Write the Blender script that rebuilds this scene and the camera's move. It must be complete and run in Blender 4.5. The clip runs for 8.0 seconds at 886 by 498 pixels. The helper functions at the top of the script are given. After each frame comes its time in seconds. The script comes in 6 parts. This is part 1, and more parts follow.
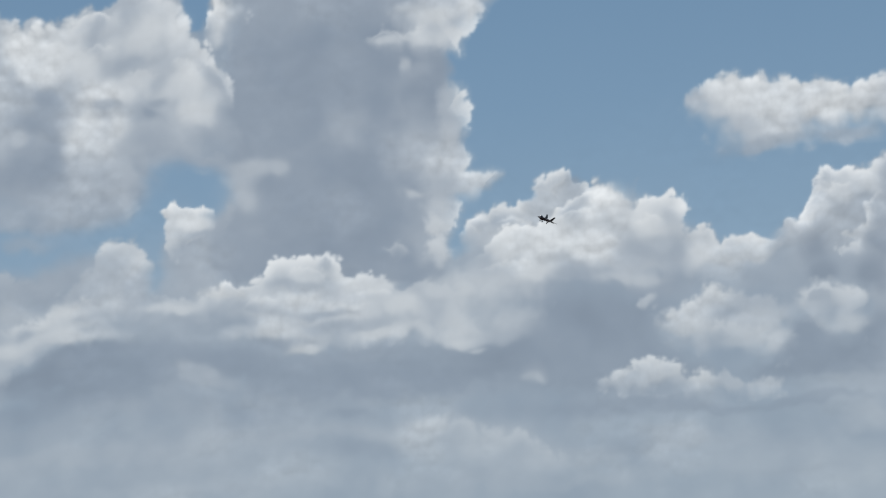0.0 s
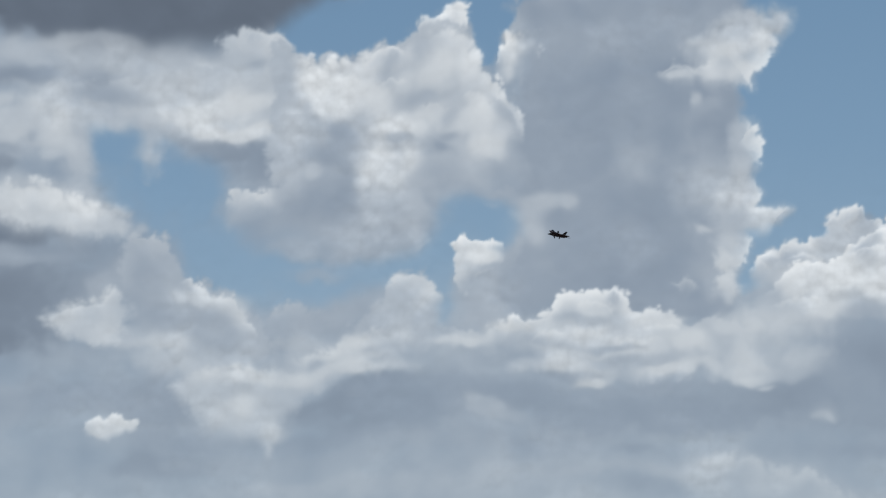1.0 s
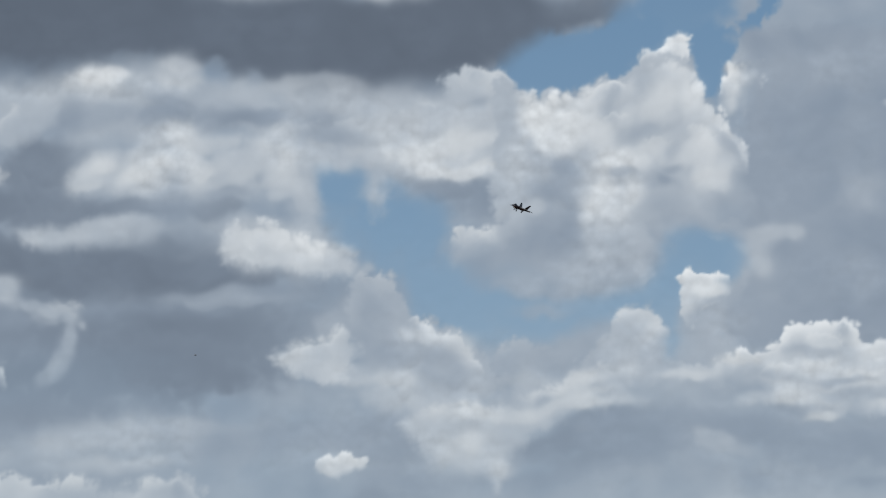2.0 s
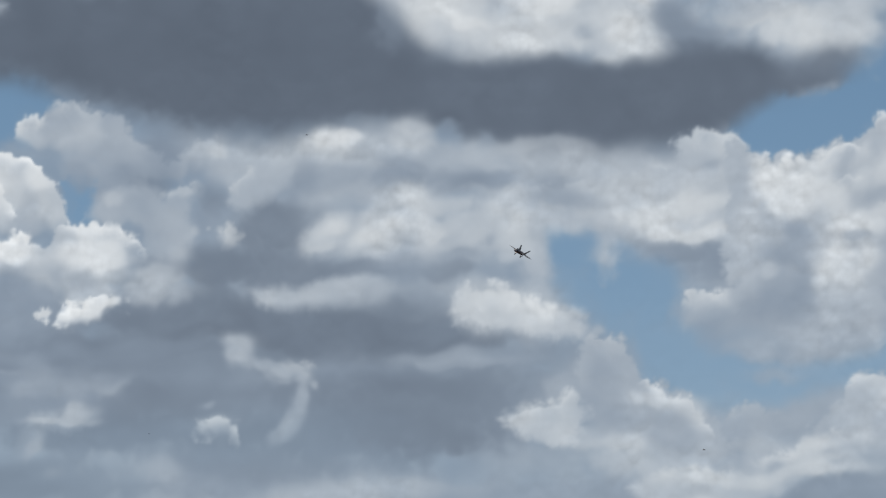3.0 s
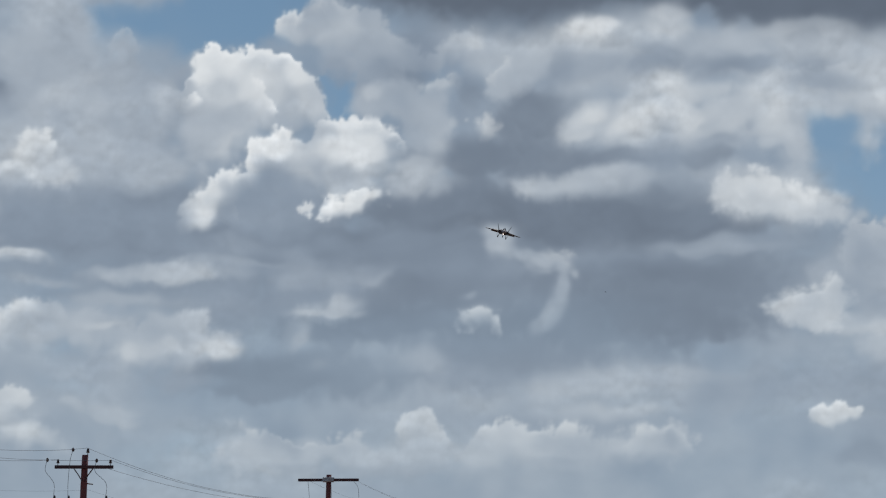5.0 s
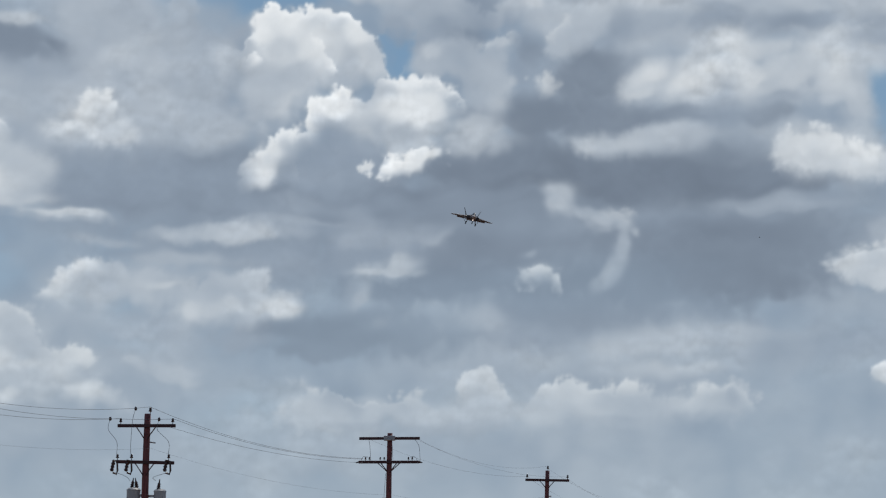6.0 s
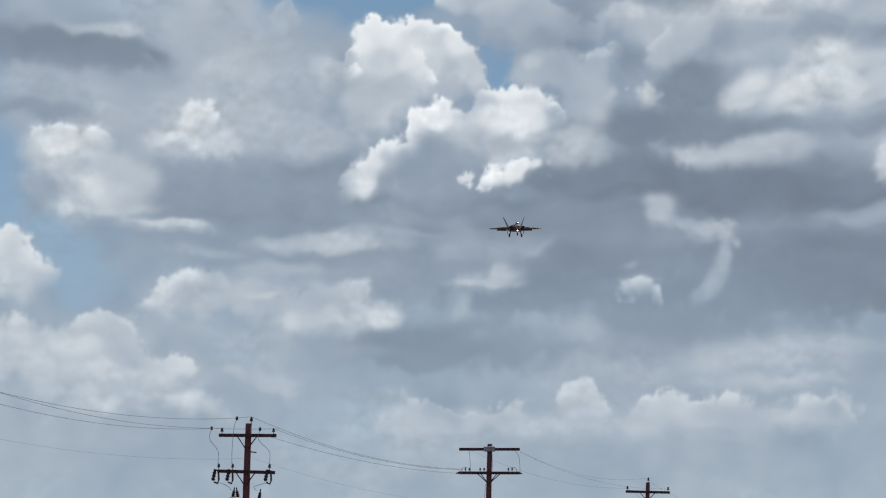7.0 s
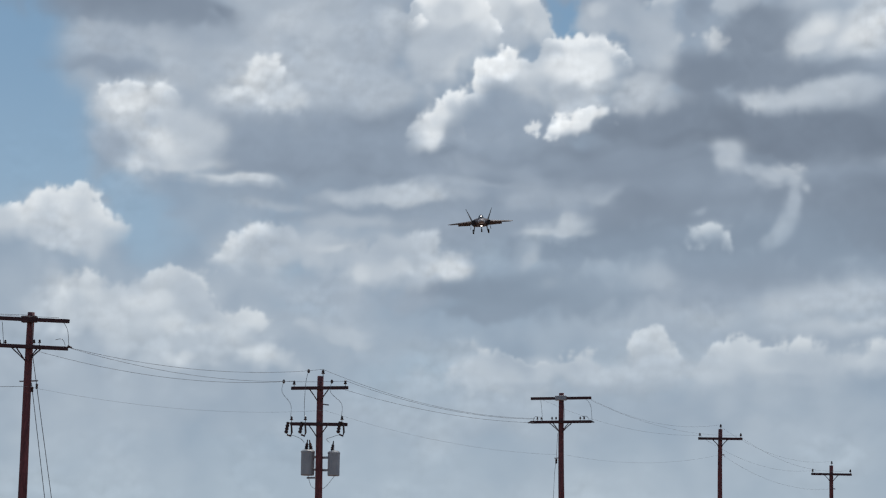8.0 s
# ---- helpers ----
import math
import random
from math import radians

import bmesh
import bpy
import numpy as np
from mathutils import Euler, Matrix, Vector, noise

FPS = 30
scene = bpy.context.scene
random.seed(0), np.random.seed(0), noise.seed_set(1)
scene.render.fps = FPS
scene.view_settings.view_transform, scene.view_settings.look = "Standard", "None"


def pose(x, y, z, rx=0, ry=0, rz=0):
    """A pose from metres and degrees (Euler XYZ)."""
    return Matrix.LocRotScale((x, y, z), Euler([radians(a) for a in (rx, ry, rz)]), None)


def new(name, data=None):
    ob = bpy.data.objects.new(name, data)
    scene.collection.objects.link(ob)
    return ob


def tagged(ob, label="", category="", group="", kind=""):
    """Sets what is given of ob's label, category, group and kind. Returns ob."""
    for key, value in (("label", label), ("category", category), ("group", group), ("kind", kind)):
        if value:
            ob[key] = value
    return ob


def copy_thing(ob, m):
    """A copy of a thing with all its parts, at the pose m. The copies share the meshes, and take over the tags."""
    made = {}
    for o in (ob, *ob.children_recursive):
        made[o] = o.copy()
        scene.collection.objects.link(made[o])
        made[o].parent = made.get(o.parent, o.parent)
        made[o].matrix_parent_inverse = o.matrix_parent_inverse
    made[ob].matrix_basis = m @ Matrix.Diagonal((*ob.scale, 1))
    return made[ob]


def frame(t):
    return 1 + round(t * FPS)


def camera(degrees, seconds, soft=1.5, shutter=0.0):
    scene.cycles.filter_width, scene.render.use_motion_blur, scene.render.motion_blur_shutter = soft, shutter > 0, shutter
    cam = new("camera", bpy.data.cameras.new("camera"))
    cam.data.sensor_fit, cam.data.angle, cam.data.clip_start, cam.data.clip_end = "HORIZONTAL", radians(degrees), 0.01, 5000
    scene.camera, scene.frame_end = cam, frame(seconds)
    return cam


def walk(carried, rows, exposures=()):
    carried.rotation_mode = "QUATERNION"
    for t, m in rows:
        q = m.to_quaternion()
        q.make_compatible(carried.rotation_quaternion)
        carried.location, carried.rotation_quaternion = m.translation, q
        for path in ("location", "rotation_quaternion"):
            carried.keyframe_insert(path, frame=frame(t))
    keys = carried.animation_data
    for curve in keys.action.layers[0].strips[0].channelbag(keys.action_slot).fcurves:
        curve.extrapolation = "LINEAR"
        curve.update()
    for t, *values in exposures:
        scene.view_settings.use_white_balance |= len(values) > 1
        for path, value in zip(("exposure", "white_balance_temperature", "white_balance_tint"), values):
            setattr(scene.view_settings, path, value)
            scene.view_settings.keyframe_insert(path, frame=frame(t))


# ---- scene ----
LENS = 22.18
cam = camera(LENS, 8.0, soft=1.2)
EYE = (0.0, 0.0, 1.6)


def hand_held(yaw, pitch, lean):
    """The camera in the watcher's hands: turned to its left, up, and leaning to its left (degrees)."""
    return pose(*EYE, 0, 0, yaw) @ pose(0, 0, 0, 90 + pitch) @ pose(0, 0, 0, 0, 0, lean)


LOOKS = [
    (0.0, -31.726, 10.475, -3.389),
    (0.5, -27.869, 10.164, -2.537),
    (1.0, -24.329, 11.627, -1.246),
    (1.2, -22.451, 12.172, -0.923),
    (2.3, -16.821, 12.720, -0.638),
    (2.5, -15.198, 12.886, -0.019),
    (3.0, -12.530, 14.232, 0.730),
    (3.5, -9.973, 15.162, 0.652),
    (4.0, -7.223, 14.340, 0.606),
    (4.5, -6.112, 13.023, 0.818),
    (4.7, -5.987, 12.286, 0.968),
    (5.8, -5.006, 10.155, 1.358),
    (6.0, -4.322, 10.237, 1.231),
    (6.5, -2.600, 10.490, 1.642),
    (7.0, -1.735, 10.444, 1.764),
    (7.5, -1.056, 9.992, 1.486),
    (8.0, -0.000, 9.146, 1.100),
]
walk(cam, [(t, hand_held(yaw, pitch, lean)) for t, yaw, pitch, lean in LOOKS],
     exposures=[(0.0, -0.12), (0.5, 0.0), (1.0, -0.07), (2.5, -0.1), (4.5, -0.13), (6.0, -0.01), (8.0, 0.07)])

# ---- light ----
SUN_AZ, SUN_EL = 18.0, 64.0
world = bpy.data.worlds.new("world")
scene.world = world
world.use_nodes = True
wn, wl = world.node_tree.nodes, world.node_tree.links
sky = wn.new("ShaderNodeTexSky")
sky.sky_type, sky.sun_disc = "NISHITA", False
sky.sun_elevation, sky.sun_rotation = radians(SUN_EL), radians(SUN_AZ)
wn["Background"].inputs["Strength"].default_value = 0.09
wl.new(sky.outputs[0], wn["Background"].inputs["Color"])
sun = new("sun", bpy.data.lights.new("sun", "SUN"))
sun.data.energy, sun.data.angle, sun.data.color = 2.6, radians(0.53), (1.0, 0.95, 0.88)
sun.matrix_basis = pose(0, 0, 400, 90 - SUN_EL, 0, 180 - SUN_AZ)


# ---- helpers for building ----
def part(name, bm, material, parent=None, label="", smooth=False):
    """Links a bmesh as one mesh object, under its thing where one is given."""
    me = bpy.data.meshes.new(name)
    bmesh.ops.recalc_face_normals(bm, faces=bm.faces)
    if smooth:
        for f in bm.faces:
            f.smooth = True
    bm.to_mesh(me)
    bm.free()
    me.materials.append(material)
    ob = new(name, me)
    if parent:
        ob.parent = parent
    return tagged(ob, label) if label else ob


def bar(bm, a, b, w, h=None, bevel=0.0):
    """A squared bar from a to b, w wide and h deep."""
    a, b = Vector(a), Vector(b)
    turn = (b - a).to_track_quat("Z", "Y").to_matrix().to_4x4()
    m = Matrix.Translation((a + b) / 2) @ turn @ Matrix.Diagonal((w, h or w, (b - a).length, 1))
    made = bmesh.ops.create_cube(bm, size=1, matrix=m)["verts"]
    if bevel:
        edges = list({e for v in made for e in v.link_edges})
        bmesh.ops.bevel(bm, geom=edges, offset=bevel, segments=2, affect="EDGES", profile=0.6)


def rod(bm, a, b, r1, r2=None, seg=10):
    """A round, tapered rod from a to b."""
    a, b = Vector(a), Vector(b)
    turn = (b - a).to_track_quat("Z", "Y").to_matrix().to_4x4()
    bmesh.ops.create_cone(bm, cap_ends=True, segments=seg, radius1=r1, radius2=r1 if r2 is None else r2, depth=(b - a).length,
                          matrix=Matrix.Translation((a + b) / 2) @ turn)


def tube(bm, points, r, seg=6):
    """A thin round tube along points."""
    rings = []
    pts = [Vector(p) for p in points]
    for i, p in enumerate(pts):
        way = (pts[min(i + 1, len(pts) - 1)] - pts[max(i - 1, 0)]).normalized()
        side = way.orthogonal().normalized() if abs(way.z) > 0.95 else way.cross(Vector((0, 0, 1))).normalized()
        up = way.cross(side)
        rings.append([bm.verts.new(p + r * (math.cos(a) * side + math.sin(a) * up)) for a in [k * math.tau / seg for k in range(seg)]])
    for r1, r2 in zip(rings, rings[1:]):
        for k in range(seg):
            bm.faces.new((r1[k], r1[(k + 1) % seg], r2[(k + 1) % seg], r2[k]))
    bm.faces.new(rings[0]), bm.faces.new(rings[-1])


def turned(bm, profile, m=Matrix(), seg=14):
    """A body of revolution about z: profile of (radius, height)."""
    rings = [[bm.verts.new(m @ Vector((r * math.cos(k * math.tau / seg), r * math.sin(k * math.tau / seg), z))) for k in range(seg)] for r, z in profile]
    for r1, r2 in zip(rings, rings[1:]):
        for k in range(seg):
            bm.faces.new((r1[k], r1[(k + 1) % seg], r2[(k + 1) % seg], r2[k]))
    bm.faces.new(rings[0]), bm.faces.new(rings[-1])


def loft(bm, sections):
    """A closed skin over rings with the same number of points."""
    rings = [[bm.verts.new(p) for p in s] for s in sections]
    n = len(rings[0])
    for r1, r2 in zip(rings, rings[1:]):
        for k in range(n):
            bm.faces.new((r1[k], r1[(k + 1) % n], r2[(k + 1) % n], r2[k]))
    bm.faces.new(rings[0]), bm.faces.new(rings[-1])


# ---- materials ----
def surface(name, dark, light, scale, rough=0.6, metal=0.0, bump=0.3, stretch=(1, 1, 1), spots=None):
    """A procedural surface: two scales of noise between two colours, fine relief."""
    mat = bpy.data.materials.new(name)
    mat.use_nodes = True
    n, l = mat.node_tree.nodes, mat.node_tree.links
    bsdf = n["Principled BSDF"]
    co, mp = n.new("ShaderNodeTexCoord"), n.new("ShaderNodeMapping")
    mp.inputs["Scale"].default_value = stretch
    l.new(co.outputs["Object"], mp.inputs["Vector"])
    big, fine = n.new("ShaderNodeTexNoise"), n.new("ShaderNodeTexNoise")
    big.inputs["Scale"].default_value, fine.inputs["Scale"].default_value = scale, scale * 9
    big.inputs["Detail"].default_value = fine.inputs["Detail"].default_value = 5
    mixed = n.new("ShaderNodeMath")
    mixed.operation = "ADD"
    half = n.new("ShaderNodeMath")
    half.operation, half.inputs[1].default_value = "MULTIPLY", 0.5
    ramp = n.new("ShaderNodeValToRGB")
    ramp.color_ramp.elements[0].position, ramp.color_ramp.elements[1].position = 0.35, 0.65
    ramp.color_ramp.elements[0].color, ramp.color_ramp.elements[1].color = (*dark, 1), (*light, 1)
    for tex in (big, fine):
        l.new(mp.outputs[0], tex.inputs["Vector"])
    l.new(big.outputs[0], mixed.inputs[0])
    l.new(fine.outputs[0], mixed.inputs[1])
    l.new(mixed.outputs[0], half.inputs[0])
    l.new(half.outputs[0], ramp.inputs[0])
    l.new(ramp.outputs[0], bsdf.inputs["Base Color"])
    bp = n.new("ShaderNodeBump")
    bp.inputs["Strength"].default_value, bp.inputs["Distance"].default_value = bump, 0.02
    l.new(fine.outputs[0], bp.inputs["Height"])
    l.new(bp.outputs[0], bsdf.inputs["Normal"])
    bsdf.inputs["Roughness"].default_value, bsdf.inputs["Metallic"].default_value = rough, metal
    return mat


WOOD = surface("treated_pole_wood", (0.045, 0.014, 0.016), (0.23, 0.066, 0.067), 1.5, 0.8, 0, 0.6, (6, 6, 0.6))
ARM_WOOD = surface("crossarm_wood", (0.03, 0.012, 0.014), (0.07, 0.026, 0.029), 2.0, 0.8, 0, 0.5, (2, 2, 2))
STEEL = surface("galvanised_steel", (0.22, 0.22, 0.23), (0.36, 0.36, 0.37), 6.0, 0.45, 0.8, 0.1)
PORCELAIN = surface("brown_porcelain", (0.03, 0.016, 0.014), (0.06, 0.03, 0.025), 8.0, 0.25)
TANK = surface("grey_tank_paint", (0.26, 0.27, 0.28), (0.36, 0.37, 0.38), 3.0, 0.5, 0, 0.1)
CABLE = surface("weathered_cable", (0.12, 0.12, 0.125), (0.22, 0.22, 0.225), 5.0, 0.5, 0.3, 0.1)
JET_GREY = surface("jet_grey_paint", (0.022, 0.014, 0.016), (0.050, 0.032, 0.036), 0.35, 0.55, 0.1, 0.03)
JET_DARK = surface("jet_dark_panel", (0.016, 0.014, 0.016), (0.034, 0.029, 0.032), 0.8, 0.5, 0.1, 0.03)
# near-black that paints the shade inside the intakes
INTAKE_SHADE = surface("intake_shade_black", (0.012, 0.012, 0.014), (0.025, 0.025, 0.028), 1.0, 0.7)
NOZZLE = surface("burnt_nozzle_metal", (0.09, 0.08, 0.075), (0.2, 0.17, 0.15), 2.0, 0.4, 0.9, 0.05)
GEAR_GREY = surface("gear_strut_grey", (0.07, 0.068, 0.07), (0.12, 0.118, 0.12), 4.0, 0.4, 0, 0.05)
# radome grey, paler than the body; sunlight on the nose is painted in
RADOME_LIT = surface("radome_paint_sunlit", (0.16, 0.145, 0.15), (0.24, 0.22, 0.225), 0.6, 0.5, 0.0, 0.03)
RUBBER = surface("tyre_rubber", (0.016, 0.016, 0.017), (0.035, 0.034, 0.033), 5.0, 0.85)
FEATHER = surface("dark_feather", (0.02, 0.018, 0.017), (0.05, 0.045, 0.04), 20.0, 0.8)
# unseen ground; its red is made up, to throw warm light on undersides
BOUNCE_GROUND = surface("red_bounce_ground", (0.12, 0.072, 0.05), (0.24, 0.15, 0.105), 0.05, 0.95, 0, 0.8)
CANOPY = surface("tinted_canopy", (0.07, 0.07, 0.073), (0.1, 0.1, 0.104), 1.0, 0.26, 0.8, 0.0)

LAMP = bpy.data.materials.new("landing_lamp")
LAMP.use_nodes = True
LAMP.node_tree.nodes["Principled BSDF"].inputs["Emission Color"].default_value = (1.0, 0.86, 0.78, 1)
LAMP.node_tree.nodes["Principled BSDF"].inputs["Emission Strength"].default_value = 4.0

# ---- sky ----
SKY_R, STEP = 4600.0, 0.036
AZ0, AZ1, EL0, EL1 = -14.0, 46.0, 0.6, 24.0
az_line = np.arange(AZ0, AZ1, STEP)
el_line = np.arange(EL0, EL1, STEP)
AZ, EL = np.meshgrid(az_line, el_line)


def value_noise(x, y, seed):
    """Smooth noise over the plane, -1 to 1, one cell to a unit."""
    table = np.random.RandomState(seed).uniform(-1, 1, (256, 256))
    xi, yi = np.floor(x).astype(int), np.floor(y).astype(int)
    u, v = x - xi, y - yi
    u, v = u * u * u * (u * (6 * u - 15) + 10), v * v * v * (v * (6 * v - 15) + 10)
    a, b = table[yi & 255, xi & 255], table[yi & 255, (xi + 1) & 255]
    c, d = table[(yi + 1) & 255, xi & 255], table[(yi + 1) & 255, (xi + 1) & 255]
    return (a * (1 - u) + b * u) * (1 - v) + (c * (1 - u) + d * u) * v


def fractal(x, y, size, octaves, seed, keep=0.5):
    total, amp, norm = 0, 1.0, 0
    for k in range(octaves):
        f = 2.03 ** k / size
        total = total + amp * value_noise(x * f + 17.3 * k, y * f - 9.1 * k, seed + k)
        norm, amp = norm + amp, amp * keep
    return total / norm * 1.6


def puffs_field(x, y, size, seed):
    """Rounded lumps: one minus the squared way to the nearest of scattered points."""
    table = np.random.RandomState(seed).uniform(0.1, 0.9, (64, 64, 2))
    x, y = x / size, y / size
    xi, yi = np.floor(x).astype(int), np.floor(y).astype(int)
    near = np.full(x.shape, 9.0)
    for dx in (-1, 0, 1):
        for dy in (-1, 0, 1):
            p = table[(yi + dy) & 63, (xi + dx) & 63]
            near = np.minimum(near, (xi + dx + p[..., 0] - x) ** 2 + (yi + dy + p[..., 1] - y) ** 2)
    return np.clip(1 - near, 0, 1)


def smooth(a, b, x):
    u = np.clip((x - a) / (b - a), 0, 1)
    return u * u * (3 - 2 * u)


BROAD_A, BROAD_B = fractal(AZ, EL, 3.2, 3, 11), fractal(AZ, EL, 3.2, 3, 31)
SOFT = fractal(AZ * 0.6, EL, 2.6, 4, 97, 0.5)
CURL = fractal(AZ * 0.8, EL, 1.3, 5, 103, 0.45)
CURVE_A, CURVE_B = fractal(AZ, EL, 1.7, 3, 107, 0.45), fractal(AZ, EL, 1.7, 3, 117, 0.45)


def billows(sizes):
    """Heaped roundish lumps of several sizes, evened to a mean of 0 and a spread of 1."""
    b = 0
    for size, share, seed in sizes:
        b = b + share * puffs_field(AZ + 0.3 * size * (0.2 * TWIST_A + CURVE_B), EL + 0.3 * size * (0.2 * TWIST_B + CURVE_A), size, seed)
    return (b - b.mean()) / b.std()


def blurred(f, cells):
    """f, evened out over so many cells each way."""
    for axis in (0, 1):
        for k in (cells, cells // 2 + 1):
            f = sum(np.roll(f, d, axis) for d in range(-k, k + 1)) / (2 * k + 1)
    return f


TWIST_A, TWIST_B = fractal(AZ, EL, 0.5, 2, 121), fractal(AZ, EL, 0.5, 2, 127)
ROUND = blurred(billows(((1.1, 0.36, 3), (0.6, 0.33, 5), (0.33, 0.24, 7), (0.18, 0.15, 9))), 1)
KNOBS = billows(((0.22, 0.6, 21), (0.12, 0.4, 23)))
SWELL = blurred(billows(((2.2, 0.28, 13), (1.25, 0.38, 3), (0.72, 0.34, 5))), 4)

# cloud colour by tone, light and shade painted in: grey-blue base to sunlit top
TONES = np.array((60, 95, 120, 150, 180, 210, 238.0))
TINTS = np.array(((54, 66, 79), (92, 102, 116), (114, 126, 142), (140, 154, 171), (173, 183, 194), (206, 211, 215), (235, 238, 240)), float)


def tint(tone):
    return np.stack([np.interp(tone, TONES, TINTS[:, c]) for c in range(3)], -1)


def clear_sky(el):
    stops = (0, 3, 8, 14, 22, 40)
    return np.stack([np.interp(el, stops, c) for c in ((170, 164, 146, 124, 104, 84), (188, 184, 172, 155, 138, 122), (201, 199, 194, 184, 172, 164))], -1)


PICTURE = clear_sky(EL)
# a broken deck of thin cloud over the whole
deck = (0.86 + 0.12 * SOFT)[..., None]
PICTURE += np.clip(deck, 0, 1) * (tint(165 + 8 * SOFT + 7 * CURL + 3 * SWELL) - PICTURE)


def reach(p, pad):
    """The part of the sky that the puffs can touch."""
    i0, i1 = np.searchsorted(el_line, ((p[:, 1] - p[:, 3] * 1.9).min() - pad, (p[:, 1] + p[:, 3] * 1.9).max() + pad))
    j0, j1 = np.searchsorted(az_line, ((p[:, 0] - p[:, 2] * 1.9).min() - pad, (p[:, 0] + p[:, 2] * 1.9).max() + pad))
    return np.s_[i0:i1, j0:j1]


def veil(puffs, ragged):
    p = np.array(puffs, float)
    w = reach(p, 0.5)
    u = AZ[w] + ragged * (0.5 * BROAD_A[w] + 0.42 * CURVE_A[w] + 0.05 * ROUND[w])
    v = EL[w] + ragged * (0.3 * BROAD_B[w] + 0.32 * CURVE_B[w] + 0.05 * ROUND[w])
    clear = np.ones(u.shape)
    for a, e, ra, re in p:
        clear = clear * (1 - 0.97 * np.exp(-1.3 * (((u - a) / ra) ** 2 + ((v - e) / re) ** 2)))
    full = 1 - clear
    rim = 0.15 + 3.4 * full * clear
    return w, smooth(0.02, 0.94, full + rim * (0.17 * CURL[w] + 0.12 * SWELL[w] + 0.08 * ROUND[w]))


def mist(tone, cover, puffs, ragged=0.42):
    """Soft cloud of one tone, lit or shaded by that tone alone, without a firm edge."""
    w, alpha = veil(puffs, ragged)
    PICTURE[w] += (alpha * cover)[..., None] * (tint(tone + min(1, max(0.35, (tone - 70) / 90)) * (5 * SOFT[w] + 5 * CURL[w] + 2.5 * SWELL[w])) - PICTURE[w])


def gap(cover, puffs, ragged=0.5):
    """Blue sky through a hole in the deck."""
    w, alpha = veil(puffs, ragged)
    PICTURE[w] += (alpha * cover)[..., None] * (clear_sky(EL[w]) - PICTURE[w])


def outline(points, closed):
    """Points of an outline, rounded off between."""
    p = np.array(points, float)
    n = len(p)
    made = []
    for k in range(n if closed else n - 1):
        q = [p[i % n] if closed else p[min(max(i, 0), n - 1)] for i in (k - 1, k, k + 1, k + 2)]
        for u in (0, 1 / 3, 2 / 3):
            made.append(0.5 * (2 * q[1] + (q[2] - q[0]) * u + (2 * q[0] - 5 * q[1] + 4 * q[2] - q[3]) * u * u + (3 * q[1] - q[0] - 3 * q[2] + q[3]) * u ** 3))
    return np.array(made + [made[0] if closed else p[-1]])


def window(p, pad):
    """The part of the sky round an outline."""
    i0, i1 = np.searchsorted(el_line, (p[:, 1].min() - pad, p[:, 1].max() + pad))
    j0, j1 = np.searchsorted(az_line, (p[:, 0].min() - pad, p[:, 0].max() + pad))
    return np.s_[i0:i1, j0:j1]


def way_to(p, w, closed):
    """How far each place is from the outline, positive inside it or on the right of its run, how far along the run that is (0 to 1), and the plain distance."""
    x, y = AZ[w] * 0.975, EL[w]
    best, perp, side, along = np.full(x.shape, 1e9), np.zeros(x.shape), np.ones(x.shape), np.zeros(x.shape)
    inside = np.zeros(x.shape, bool)
    steps = np.hypot(*(np.diff(p, axis=0).T))
    run = np.concatenate([[0], np.cumsum(steps)]) / max(steps.sum(), 1e-9)
    for k in range(len(p) - 1):
        (ax, ay), (bx, by) = p[k] * (0.975, 1), p[k + 1] * (0.975, 1)
        dx, dy = bx - ax, by - ay
        size = math.hypot(dx, dy)
        if size < 1e-9:
            continue
        u = np.clip(((x - ax) * dx + (y - ay) * dy) / size ** 2, 0, 1)
        d = np.hypot(x - ax - u * dx, y - ay - u * dy)
        right = ((x - ax) * dy - (y - ay) * dx) / size
        take = (d < best - 1e-9) | ((d < best + 1e-6) & (np.abs(right) > perp))
        best, perp = np.where(take, d, best), np.where(take, np.abs(right), perp)
        side, along = np.where(take, np.sign(right), side), np.where(take, run[k] + u * (run[k + 1] - run[k]), along)
        if closed and abs(dy) > 1e-9:
            inside ^= ((ay > y) != (by > y)) & (x < ax + (y - ay) * dx / dy)
    return best * np.where(inside, 1, -1) if closed else best * side, along, best


def knobbly(w, soft):
    """How far an edge swells and shrinks: in round knobs where it is crisp, in long curves where it is soft."""
    crisp = float(smooth(0.4, 0.08, soft))
    return crisp * (0.08 * ROUND[w] + 0.026 * KNOBS[w]) + (0.05 + 0.25 * min(soft, 0.5)) * (0.6 * CURL[w] + 0.3 * SOFT[w])


def mass(tone, soft, cover, points):
    """A body of cloud inside its outline, in one tone that holds its light or shade, with an edge so soft, in degrees;
    a crisp one melts away towards its foot.
    """
    p = outline(points, True)
    w = window(p, soft + 0.4)
    d, _, _ = way_to(p, w, True)
    d = d + knobbly(w, soft)
    alpha = cover * smooth(-soft, soft, d)
    if soft <= 0.16:
        turn = np.sign(np.sum(p[:-1, 0] * p[1:, 1] - p[1:, 0] * p[:-1, 1]))
        run = np.diff(p, axis=0) * turn
        foot = [k for k in range(len(run)) if run[k, 0] > 0.25 * np.hypot(*run[k])]
        rise = np.full(d.shape, 9.0)
        for k in foot:
            rise = np.minimum(rise, way_to(p[k:k + 2], w, False)[2])
        fade = min(0.6, 0.33 * (p[:, 1].max() - p[:, 1].min()))
        alpha = alpha * smooth(-0.12, fade, rise + 0.12 * CURL[w] + 0.08 * ROUND[w] - 0.05)
